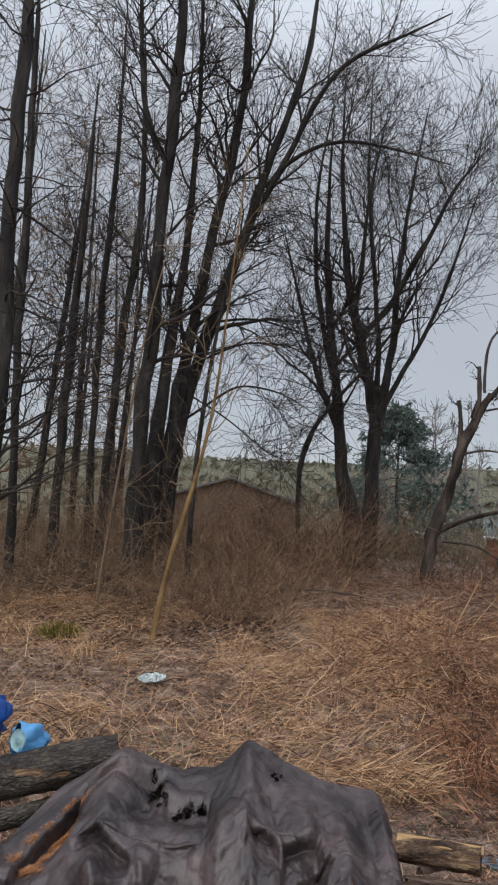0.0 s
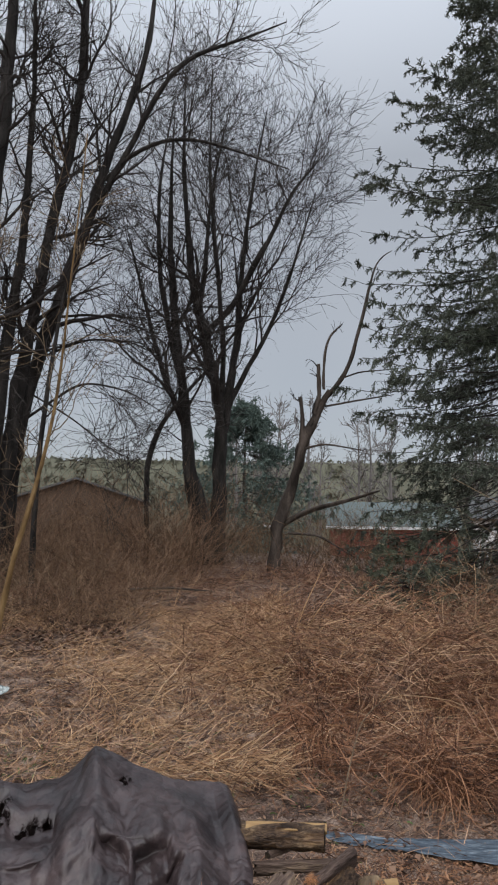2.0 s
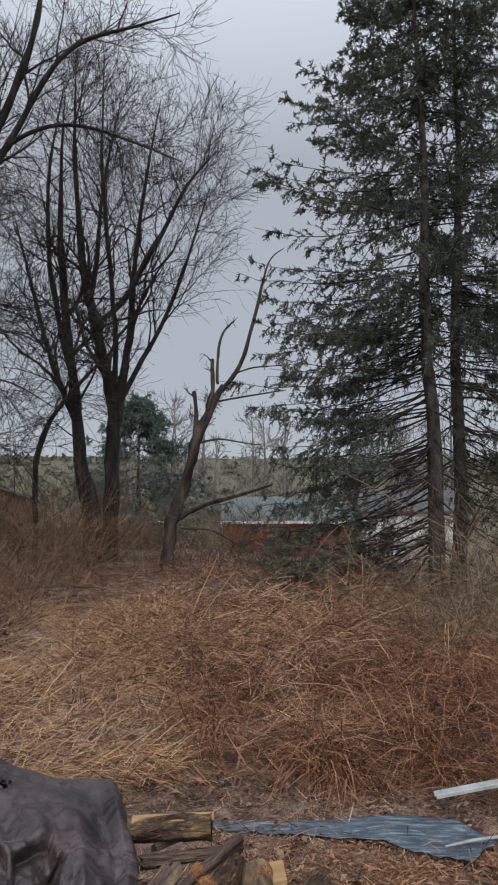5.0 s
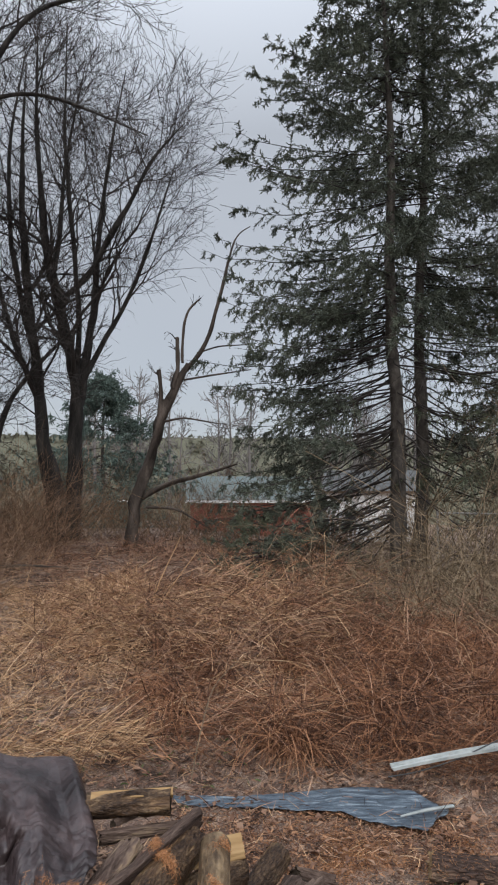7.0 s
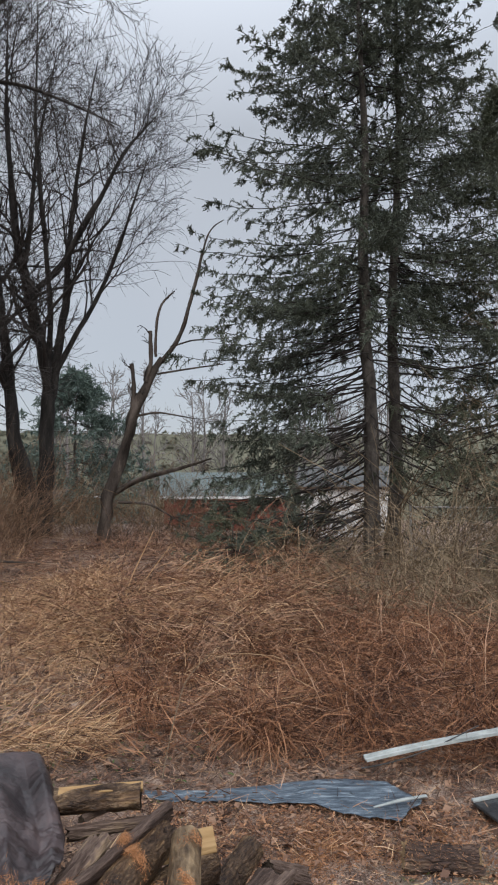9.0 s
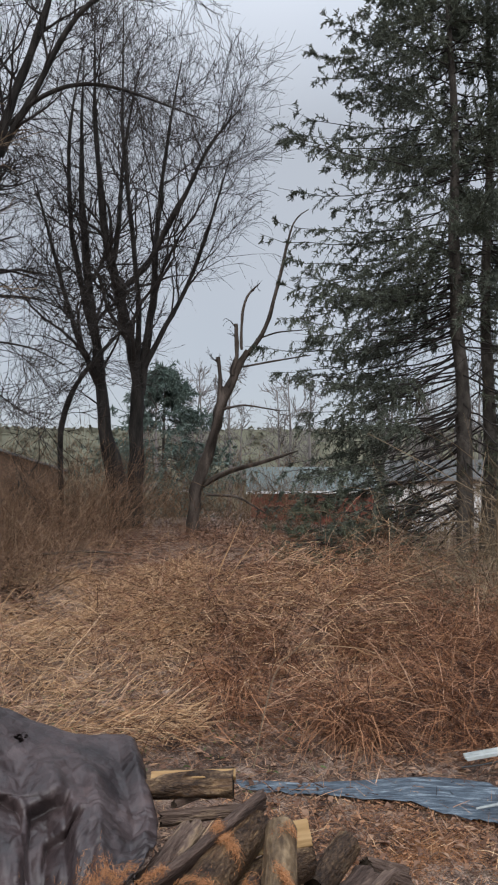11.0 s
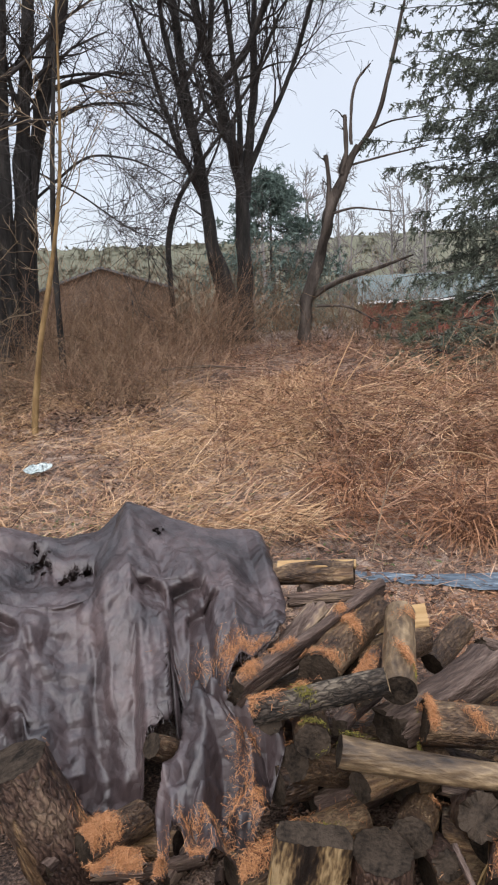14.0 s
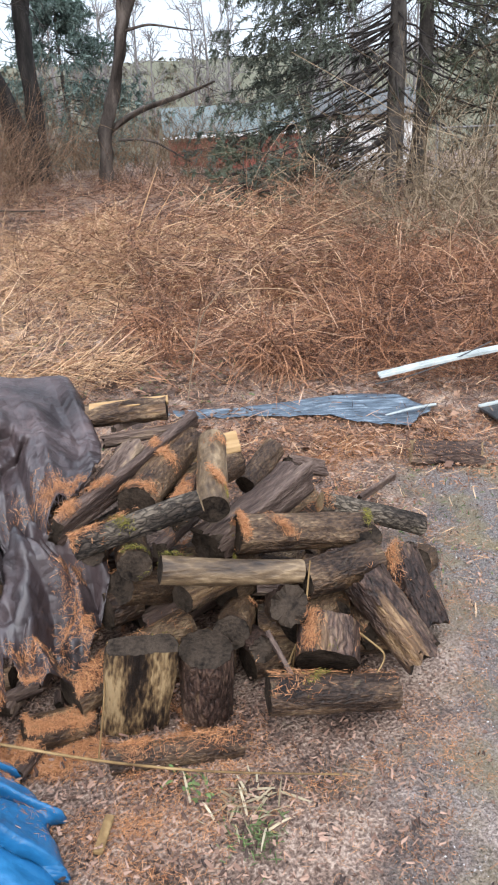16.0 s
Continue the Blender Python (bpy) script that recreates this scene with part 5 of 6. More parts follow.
thicket("undergrowth", "tall pale tangled shrub beside the spruce trunks", RNG, 480, (34.5, 60), (8.0, 10.5), (1.2, 3.2), M_SHRUB, 0.006, 0.7, 0.18, 6, 0.8, 0.8, 28.0, 0.3)
thicket("undergrowth", "dim ochre thicket behind the spruce trunks", np.random.default_rng(91), 700, (36.5, 62), (10.6, 13.5), (1.2, 3.4), M_BRUSH_GREY, 0.005, 0.7, 0.16, 8, 0.8, 0.9, 33.0, 0.3)
thicket("undergrowth", "brown twiggy brush on the bank before the far house", RNG, 2300, (-11, 8), (11.5, 16), (1.0, 2.5), M_BRUSH_TAN, 0.004, 0.6, 0.08, 6, 0.5, 0.9, 21.0, 0.28)
thicket("undergrowth", "thin saplings and brush along the bank crest", RNG, 2100, (2, 36), (13, 18), (0.7, 2.2), M_TWIG_WARM, 0.0045, 0.6, 0.14, 5, 0.6, 0.9, 17.0)
thicket("undergrowth", "thin brush beyond the crest", RNG, 700, (-30, 40), (19, 42), (1.2, 3.2), M_TWIG_WARM, 0.008, 0.5, 0.06, 5, 0.9, 0.9, 18.0)


# ---- wood heap ----
from mathutils.bvhtree import BVHTree

LOG_KINDS = {
    # kind: (bark, flats as (angle, depth), ridge height, label, end material)
    "bark": (M_LOG, (), 0.07, "dark wet round firewood log with bark", M_END),
    "rough": (M_LOG_GREY, (), 0.09, "grey furrowed-bark firewood log", M_END_PALE),
    "bare": (M_LOG_BARE, (), 0.03, "peeled tan round firewood log", M_END),
    "split": (M_SPLIT, ((0.4, 0.35), (2.1, 0.4)), 0.12, "dark split firewood wedge", M_END),
    "plank": (M_SPLIT, ((0.3, 0.4), (3.44, 0.4)), 0.09, "thin grey split slab of wood", M_END),
    "splinter": (M_LOG_ROT, ((0.6, 0.3), (3.4, 0.5)), 0.14, "splintered broken piece of wood", M_END_PALE),
    "half": (M_MOULD, ((0.0, 0.35), (3.14, 0.4)), 0.08, "upright split half log with mould and peeled bark", M_END),
    "upright": (M_LOG_ROT, (), 0.06, "short round log standing on its end", M_END),
    "rotten": (M_LOG_ROT, (), 0.13, "rotten brown log with a frayed end", M_END),
    "old": (M_LOG_OLD, (), 0.08, "old dark grey log beside the sheet", M_END),
    "weathered": (M_LOG, ((0.4, 0.5), (2.1, 0.45)), 0.2, "weathered split log with a yellowed top", M_END),
    "pale": (M_PALE, ((0.4, 0.4), (2.2, 0.4)), 0.04, "split log with a fresh yellow face", M_PALE),
}
LOG_COUNT = [0]

HEAP_V, HEAP_F = [], []


def heap_add(verts, faces):
    """Remembers heap surfaces, so that needles can settle on them."""
    o = sum(len(v) for v in HEAP_V)
    HEAP_V.append(np.asarray(verts))
    HEAP_F.append(np.asarray(faces) + o)


def log(a, b, r, kind, hidden=False):
    """A firewood log from a to b: its own bark, flats and ridges, and a cut end at each side."""
    LOG_COUNT[0] += 1
    rng = np.random.default_rng(1000 + LOG_COUNT[0])
    mat, flats, ridge, label, end_mat = LOG_KINDS[kind]
    a, b = Vector(a), Vector(b)
    L = (b - a).length
    m = Matrix.Translation(a) @ (b - a).to_track_quat("Z", "Y").to_matrix().to_4x4() @ pose(0, 0, 0, 0, 0, 0 if kind in ("half", "plank") else float(rng.uniform(0, 360)))
    if kind == "half":
        ax = (b - a).normalized()
        face = (Vector((-0.2, -1, 0)) - ax * ax.dot(Vector((-0.2, -1, 0)))).normalized()
        side = ax.cross(face)
        m = Matrix.Translation(a) @ Matrix((face, side, ax)).transposed().to_4x4()
    n, k = (16, 6) if hidden else (40, 22)
    th, s = np.meshgrid(np.arange(n) * 2 * np.pi / n, np.linspace(0, 1, k))
    rad = r * (1 + 0.07 * np.cos(th - rng.uniform(0, 6)) + 0.05 * np.cos(2 * th + rng.uniform(0, 6)) + 0.06 * (s - 0.5) * rng.normal())
    for ang, depth in flats:
        c = np.cos(th - ang)
        rad = np.where(c > 0.05, np.minimum(rad, r * depth / np.maximum(c, 0.05)), rad)
    f = 9 if kind in ("bark", "rough", "upright") else 5
    cyc = th / (2 * np.pi) * f * 2
    wrap = 0.5 + 0.5 * np.cos(th)
    ridges = fuzz(np.cos(th) * f * 0.7 + s * L * 9, np.sin(th) * f * 0.7 + s * L * 4, LOG_COUNT[0]) + 0.6 * fuzz(np.cos(th) * f * 1.8, np.sin(th) * f * 1.8 + s * L * 22, LOG_COUNT[0] + 0.5)
    grain = fuzz(np.cos(th) * 6, np.sin(th) * 6 + s * L * 2.5, LOG_COUNT[0] + 0.3) if flats else 0
    rad = rad * (1 + ridge * ridges + 0.11 * grain)
    bow = 0.04 * L * np.sin(np.pi * s) * rng.normal() * 0.2
    frayed = 0.28 * r if kind in ("rotten", "splinter") else (0.3 if kind in ("split", "plank") else 0.04) * r
    zz = s * L + np.where((s < 0.06) | (s > 0.94), frayed * (fuzz(np.cos(th) * 2, np.sin(th) * 2 + s * 3, LOG_COUNT[0]) + 0.7 * fuzz(np.cos(th) * 5, np.sin(th) * 5 + s * 3, LOG_COUNT[0])), 0)
    V = np.stack([rad * np.cos(th) + bow, rad * np.sin(th), zz], -1)
    i = np.arange(n * k).reshape(k, n)
    j = np.roll(i, -1, 1)
    F = np.stack([i[:-1], j[:-1], j[1:], i[1:]], -1).reshape(-1, 4)
    ob = part("firewood_log", mesh_of("log", V.reshape(-1, 3), F, True), mat, None, label, m)
    tagged(ob, label, "firewood", "logs of the wood heap")
    mm = np.array(m)
    heap_add(V.reshape(-1, 3) @ mm[:3, :3].T + mm[:3, 3], F)
    for row, sgn in ((0, -1), (k - 1, 1)):
        rim = V[row]
        c = rim.mean(0)
        mid = np.stack([rim[:, 0] * 0.55, rim[:, 1] * 0.55, np.full(n, c[2] + sgn * 0.012 * r)], 1)
        E = np.concatenate([rim * np.array([0.985, 0.985, 1]), mid, [c + (0, 0, sgn * 0.03 * r)]])
        q = np.arange(n)
        w = np.roll(q, -1)
        T = np.concatenate([np.stack([q, w, n + w], 1), np.stack([q, n + w, n + q], 1), np.stack([n + q, n + w, np.full(n, 2 * n)], 1)])
        part("cut_end", mesh_of("cut_end", E, T if sgn > 0 else T[:, ::-1]), end_mat, ob)
    return ob


log((0.46, 2.69, 0.50), (0.73, 2.59, 0.51), 0.055, "weathered")
log((0.54, 2.59, 0.48), (0.78, 2.78, 0.44), 0.017, "split")
log((0.24, 2.08, 0.44), (0.80, 2.52, 0.48), 0.042, "plank")
log((0.48, 2.14, 0.43), (0.76, 2.47, 0.43), 0.058, "bark")
log((0.65, 1.96, 0.46), (0.80, 2.34, 0.48), 0.044, "bare")
log((0.66, 2.40, 0.41), (0.93, 2.46, 0.38), 0.05, "pale")
log((0.27, 2.00, 0.43), (0.60, 1.92, 0.52), 0.032, "rough")
log((0.65, 1.99, 0.34), (1.07, 2.23, 0.35), 0.08, "split")
log((1.07, 2.34, 0.34), (1.22, 2.36, 0.27), 0.041, "split")
log((0.72, 1.98, 0.35), (1.12, 1.92, 0.28), 0.052, "bark")
log((1.11, 2.19, 0.24), (1.47, 2.10, 0.09), 0.034, "rough")
log((0.45, 1.84, 0.40), (0.82, 1.78, 0.31), 0.033, "bare")
log((0.82, 1.78, 0.28), (1.07, 1.81, 0.25), 0.056, "bark")
log((0.51, 1.87, 0.27), (0.77, 1.99, 0.23), 0.038, "bark")
log((0.37, 1.97, 0.29), (0.51, 2.05, 0.19), 0.048, "bark")
log((0.40, 1.91, 0.39), (0.45, 2.19, 0.33), 0.046, "bark")
log((0.48, 1.98, 0.38), (0.66, 2.19, 0.33), 0.030, "split")
log((0.55, 2.00, 0.42), (0.70, 2.24, 0.38), 0.043, "split")
log((0.36, 1.73, 0.28), (0.32, 1.77, -0.00), 0.085, "half")
log((0.51, 1.73, 0.21), (0.50, 1.73, 0.02), 0.073, "upright")
log((0.62, 1.59, 0.13), (0.93, 1.49, 0.09), 0.048, "bark")
log((0.85, 1.70, 0.18), (0.80, 1.62, 0.13), 0.087, "upright")
log((1.00, 1.75, 0.24), (1.07, 1.57, 0.07), 0.062, "rotten")
log((1.20, 1.88, 0.21), (1.19, 1.70, 0.05), 0.061, "rotten")
log((1.33, 1.94, 0.07), (1.41, 2.00, 0.03), 0.046, "bark")
log((1.09, 1.87, 0.29), (1.11, 2.00, 0.21), 0.042, "bare")
log((0.23, 1.67, 0.02), (0.54, 1.57, 0.03), 0.032, "bark")
log((0.60, 1.76, 0.20), (0.76, 2.06, 0.04), 0.049, "bark")
log((0.32, 1.99, 0.22), (0.41, 2.02, 0.21), 0.051, "bark")
log((0.75, 1.72, 0.26), (0.80, 1.89, 0.12), 0.050, "rotten")
log((0.67, 1.69, 0.23), (0.69, 1.59, 0.15), 0.014, "plank")
log((1.84, 2.67, 0.05), (2.10, 2.52, 0.03), 0.06, "splinter")
log((0.50, 2.62, 0.44), (0.77, 2.57, 0.45), 0.028, "split")
log((0.48, 2.67, 0.548), (0.735, 2.585, 0.556), 0.021, "pale")
log((1.37, 2.36, 0.09), (1.65, 2.53, 0.04), 0.020, "plank")
log((0.92, 1.76, 0.15), (1.05, 1.99, 0.13), 0.038, "bare")
log((0.58, 2.19, 0.16), (0.90, 2.17, 0.16), 0.060, "bark")
log((0.98, 2.52, 0.18), (1.16, 2.65, 0.24), 0.044, "bark")
log((0.76, 2.06, 0.16), (1.00, 1.91, 0.11), 0.058, "bark")
log((0.61, 2.28, 0.35), (0.91, 2.47, 0.32), 0.059, "bark")
log((0.35, 1.95, 0.04), (0.64, 1.86, 0.04), 0.059, "bark")
log((0.65, 1.79, 0.07), (0.98, 1.81, 0.04), 0.055, "bark")
log((1.01, 1.68, 0.10), (0.99, 2.11, 0.08), 0.055, "bark")
log((0.65, 1.67, 0.20), (0.68, 1.85, 0.11), 0.034, "rotten")
log((0.16, 1.94, 0.02), (0.15, 1.90, 0.02), 0.027, "plank")
log((0.28, 2.31, 0.45), (0.42, 2.56, 0.41), 0.051, "split")
log((0.39, 2.26, 0.42), (0.58, 2.52, 0.42), 0.046, "split")
log((-0.33, 2.03, 0.37), (-0.22, 2.02, 0.04), 0.088, "upright")
log((0.01, 2.09, 0.32), (0.15, 2.15, 0.21), 0.034, "bark")
log((0.31, 1.98, 0.41), (0.35, 2.15, 0.30), 0.030, "bark")
log((-1.10, 3.17, 0.44), (-0.55, 3.31, 0.525), 0.083, "old")
log((-1.02, 2.96, 0.37), (-0.78, 3.22, 0.36), 0.038, "old")


def build_hidden_logs():
    """Logs deep in the heap and under the plastic sheet, seen only through the gaps."""
    rng = np.random.default_rng(9)
    for q in range(22):
        x, y = rng.uniform(0.35, 1.1), rng.uniform(1.78, 2.4)
        z = rng.uniform(0.05, 0.24) * (1.25 - 0.6 * x)
        t = rng.uniform(-0.5, 0.9)
        d = Vector((math.cos(t), math.sin(t), rng.uniform(-0.1, 0.1))) * 0.19
        log(Vector((x, y, z)) - d, Vector((x, y, z)) + d, rng.uniform(0.045, 0.065), "bark" if q % 3 else "split", True)
    for q in range(26):
        x, y = rng.uniform(-0.75, 0.25), rng.uniform(2.45, 2.95)
        z = rng.uniform(0.06, 0.36)
        t = rng.uniform(-0.6, 0.6)
        d = Vector((math.cos(t), math.sin(t), rng.uniform(-0.1, 0.1))) * 0.18
        log(Vector((x, y, z)) - d, Vector((x, y, z)) + d, rng.uniform(0.05, 0.08), "bark" if q % 3 else "split", True)


build_hidden_logs()


def build_scrap_wood():
    """Dark bark slabs and short log ends under the torn edge of the sheet."""
    rng = np.random.default_rng(12)
    for q in range(14):
        x, y = rng.uniform(-0.28, 0.16), rng.uniform(1.78, 2.06)
        t, z = rng.uniform(-0.9, 0.9), 0.03 + 0.13 * rng.uniform() * ease(y, 1.72, 2.0)
        d = Vector((math.cos(t), math.sin(t), rng.uniform(-0.25, 0.25))) * rng.uniform(0.05, 0.1)
        log(Vector((x, y, z)) - d, Vector((x, y, z)) + d, rng.uniform(0.022, 0.05), ("plank", "bark", "split")[q % 3], True)


build_scrap_wood()


# ---- plastic sheet over the heap ----
SHEET_X = [-1.35, -0.8, -0.62, -0.48, -0.37, -0.25, -0.14, -0.06, -0.02, 0.02, 0.11, 0.22, 0.32, 0.43, 0.5]
SHEET_TOP = [0.40, 0.495, 0.585, 0.69, 0.65, 0.632, 0.655, 0.715, 0.755, 0.73, 0.68, 0.635, 0.605, 0.58, 0.56]
SHEET_CREST = [2.72, 2.9, 2.95, 2.97, 2.95, 2.93, 2.94, 2.95, 2.96, 2.96, 2.95, 2.94, 2.94, 2.94, 2.93]
HEM_X = [-1.35, -1.0, -0.55, -0.37, -0.27, -0.2, -0.08, -0.03, -0.01, 0.06, 0.08, 0.1, 0.2, 0.22, 0.28, 0.5]
HEM_Z = [0.08, 0.12, 0.17, 0.18, 0.16, 0.10, 0.05, 0.07, 0.29, 0.35, 0.33, 0.10, 0.12, 0.38, 0.49, 0.47]

# folds of the sheet as (x, run at the start, x, run at the end, height, width); the run goes from the back hem to the front hem
SHEET_FOLDS = [
    (-0.02, 0.36, -0.11, 0.46, 0.030, 0.07), (-0.10, 0.44, -0.08, 0.98, 0.032, 0.12), (-0.02, 0.36, 0.00, 0.48, 0.020, 0.10), (0.05, 0.40, 0.20, 0.52, 0.020, 0.10),
    (0.19, 0.48, 0.17, 0.98, 0.045, 0.09), (0.10, 0.58, 0.06, 0.98, 0.014, 0.05), (0.27, 0.42, 0.30, 0.98, 0.022, 0.06), (0.43, 0.34, 0.40, 0.98, 0.035, 0.09),
    (-0.22, 0.36, -0.20, 0.43, 0.035, 0.07), (-0.46, 0.35, -0.62, 0.44, 0.030, 0.08), (-0.40, 0.46, -0.22, 0.56, 0.020, 0.10), (-0.54, 0.56, -0.20, 0.99, 0.050, 0.15),
    (-0.95, 0.40, -0.66, 0.60, 0.060, 0.10), (-0.35, 0.52, -0.24, 0.74, 0.020, 0.06)]
# lines below which the sheet drops back under a lip, as (x, run, x, run, depth, length of the drop)
SHEET_LIPS = [
    (-0.62, 0.40, -0.27, 0.375, 0.055, 0.085), (-0.02, 0.50, 0.07, 0.545, 0.050, 0.16), (0.07, 0.545, 0.20, 0.50, 0.060, 0.16), (-0.27, 0.42, -0.14, 0.425, 0.030, 0.05),
    (-0.72, 0.52, -0.58, 0.42, 0.075, 0.10), (-0.56, 0.515, -0.34, 0.575, 0.050, 0.08), (0.12, 0.60, 0.22, 0.57, 0.035, 0.06)]


def build_sheet():
    nu, nv = 300, 260
    u, v = np.meshgrid(np.linspace(0, 1, nu), np.linspace(0, 1, nv))
    left = np.interp(v, [0, 0.35, 0.55, 0.75, 1], [-0.60, -0.66, -1.02, -1.28, -1.45])
    right = np.interp(v, [0, 0.35, 0.55, 0.8, 1], [0.55, 0.47, 0.47, 0.43, 0.36])
    x = left + (right - left) * u
    top, yc = np.interp(x, SHEET_X, SHEET_TOP), np.interp(x, SHEET_X, SHEET_CREST)
    hem = np.interp(x, HEM_X, HEM_Z) + 0.025 * fuzz(x * 22, 0 * x, 3) + 0.012 * fuzz(x * 60, 0 * x, 4)
    fall = 1 - 0.9 * ease(x, 0.455, 0.56)
    crown = top * (0.55 + 0.45 * fall)
    shoulder_y, shoulder_z = yc - 0.40, crown - 0.07 - 0.02 * ease(x, 0.3, 0.45)
    hem_y = 2.10 + 0.28 * hem
    hem = np.minimum(hem, shoulder_z - 0.04)
    ky = [yc + 0.42, yc + 0.2, yc, shoulder_y, (shoulder_y * 0.4 + hem_y * 0.6), hem_y]
    kz = [0 * x + 0.03, crown * 0.75, crown, shoulder_z, (shoulder_z * 0.45 + hem * 0.55), hem]
    knots = [0, 0.18, 0.35, 0.52, 0.76, 1.0001]
    y, z = np.zeros_like(x), np.zeros_like(x)
    for q in range(5):
        s = (v >= knots[q]) & (v < knots[q + 1])
        w = (v - knots[q]) / (knots[q + 1] - knots[q])
        y = np.where(s, ky[q] * (1 - w) + ky[q + 1] * w, y)
        z = np.where(s, kz[q] * (1 - w) + kz[q + 1] * w, z)
    for _ in range(2):
        for g in (y, z):
            g[1:-1] = 0.25 * g[:-2] + 0.5 * g[1:-1] + 0.25 * g[2:]
            g[:, 1:-1] = 0.25 * g[:, :-2] + 0.5 * g[:, 1:-1] + 0.25 * g[:, 2:]
    # sharp folds that run out from the peaks and down to the hem, then flat facets between them
    warp = 0.016 * fuzz(x * 5, v * 6, 8) + 0.006 * fuzz(x * 14, v * 16, 9)
    disp = 0
    for x0, v0, x1, v1, rise, wide in SHEET_FOLDS:
        t = np.clip((v - v0) / (v1 - v0), 0, 1)
        off = x - (x0 + (x1 - x0) * t) + warp
        # one flank of a fold is steeper than the other
        flank = np.where(off > 0, off / wide, -off / (wide * 0.45))
        disp = disp + rise * np.maximum(0, 1 - flank) * np.clip((v - v0) / 0.08, 0, 1) * np.clip((v1 + 0.02 - v) / 0.1, 0, 1)
    for x0, v0, x1, v1, depth, run in SHEET_LIPS:
        t = (x + 2 * warp - x0) / (x1 - x0)
        below = v - (v0 + (v1 - v0) * t) + 0.5 * warp
        disp = disp - depth * np.clip(np.minimum(t, 1 - t) / 0.12, 0, 1) * np.clip(below / 0.014, 0, 1) * np.clip(1 - (below - 0.014) / run, 0, 1)
    crest = 0.35 + 0.65 * ease(np.abs(v - 0.36), 0.02, 0.12)
    yy = v * 1.7
    for f, amp, sd in ((2.2, 0.03, 11), (4.2, 0.036, 12), (8.5, 0.024, 13), (17, 0.013, 14), (36, 0.006, 15)):
        wx, wy = x * f * 1.1 + 0.5 * fuzz(x * f * 0.5, yy * f * 0.5, sd + 3), yy * f * 0.85 + 0.5 * fuzz(x * f * 0.5, yy * f * 0.5, sd + 5)
        disp = disp + crest * amp * (1 - (0.6 if f > 5 else 0.2) * ease(v, 0.46, 0.66)) * facet(wx, wy, sd, 0.4 + sd)
    # fine pleats that hang down the front, and cross wrinkles over the shelf
    disp = disp + ease(v, 0.42, 0.6) * (0.013 * facet(x * 15 + warp * 40, yy * 1.8, 16, 0.0) + 0.005 * facet(x * 38 + warp * 60, yy * 3.0, 17, 0.0))
    disp = disp + 0.011 * ease(x, -0.1, -0.2) * facet(x * 5 + warp * 30, yy * 26 + warp * 60, 18, 0.0)
    gy, gz = np.gradient(y, axis=0), np.gradient(z, axis=0)
    ln = np.hypot(gy, gz) + 1e-9
    ny, nz = gz / ln, -gy / ln
    sg = np.where(nz < 0, -1, 1)
    y, z = y + disp * ny * sg, z + disp * nz * sg
    V = np.stack([x, y, np.maximum(z, 0.012)], -1).reshape(-1, 3)
    F = grid_faces(nv, nu)
    cx, cv = x.reshape(-1)[F].mean(1), v.reshape(-1)[F].mean(1)
    rag = 1.5 * fuzz(cx * 45, cv * 60, 12) + 0.9 * fuzz(cx * 110, cv * 140, 13)
    gone = np.zeros(len(F), bool)
    for hx, hv, a, b in ((-0.345, 0.408, 0.042, 0.022), (-0.205, 0.442, 0.05, 0.009), (0.07, 0.408, 0.03, 0.010), (-0.7, 0.72, 0.015, 0.05)):
        gone |= ((cx - hx) / a) ** 2 + ((cv - hv) / b) ** 2 < 1 + rag
    ob = part("plastic_sheet", mesh_of("sheet", V, F[~gone], True), M_TARP)
    heap_add(V, F[~gone])
    sol = ob.modifiers.new("thickness", "SOLIDIFY")
    sol.thickness = 0.003
    tagged(ob, "crumpled torn black-brown plastic sheet draped over firewood", "tarpaulin")
    # threads that fray from the torn edges
    rng = np.random.default_rng(6)
    g = gone.reshape(nv - 1, nu - 1)
    ring = np.zeros_like(g)
    ring[1:] |= g[:-1]
    ring[:-1] |= g[1:]
    ring[:, 1:] |= g[:, :-1]
    ring[:, :-1] |= g[:, 1:]
    ring[-1, 60:] = True
    pick = np.flatnonzero((ring & ~g).reshape(-1))
    pick = pick[rng.uniform(size=len(pick)) < 0.9]
    c = np.repeat(V[F[pick]].mean(1), 3, axis=0)
    d = rng.normal(size=c.shape) * np.array([0.012, 0.008, 0.012])
    P = np.stack([c, c + d * 0.6 + (0, -0.004, 0.002), c + d + (0, -0.006, -0.004)], 1)
    part("frayed_threads", mesh_of("frayed_threads", *ribbon_arrays(P, np.full(P.shape[:2], 0.0008), rng)), M_TARP, ob, kind="stuff")
    # loose crumpled tail of the same sheet lying among the logs
    u, v = np.meshgrid(np.linspace(0, 1, 90), np.linspace(0, 1, 80))
    x = 0.02 + 0.30 * u + 0.05 * fuzz(v * 3, u * 2, 20)
    y = 2.14 - 0.42 * v + 0.1 * u * v
    z = 0.36 - 0.30 * v ** 0.9 + 0.05 * np.sin(u * 3.0)
    z = z + 0.06 * facet(u * 3.2, v * 3.6, 21) + 0.06 * facet(u * 6, v * 6, 22, 1.2) + 0.02 * facet(u * 13, v * 13, 24, 0.3)
    V = np.stack([x, y, np.maximum(z, 0.02)], -1).reshape(-1, 3)
    F = grid_faces(80, 90)
    uu, vv = u.reshape(-1)[F].mean(1), v.reshape(-1)[F].mean(1)
    keep = np.hypot((uu - 0.5) * 2, (vv - 0.45) * 1.9) < 0.95 + 0.3 * fuzz(uu * 5, vv * 5, 23)
    heap_add(V, F[keep])
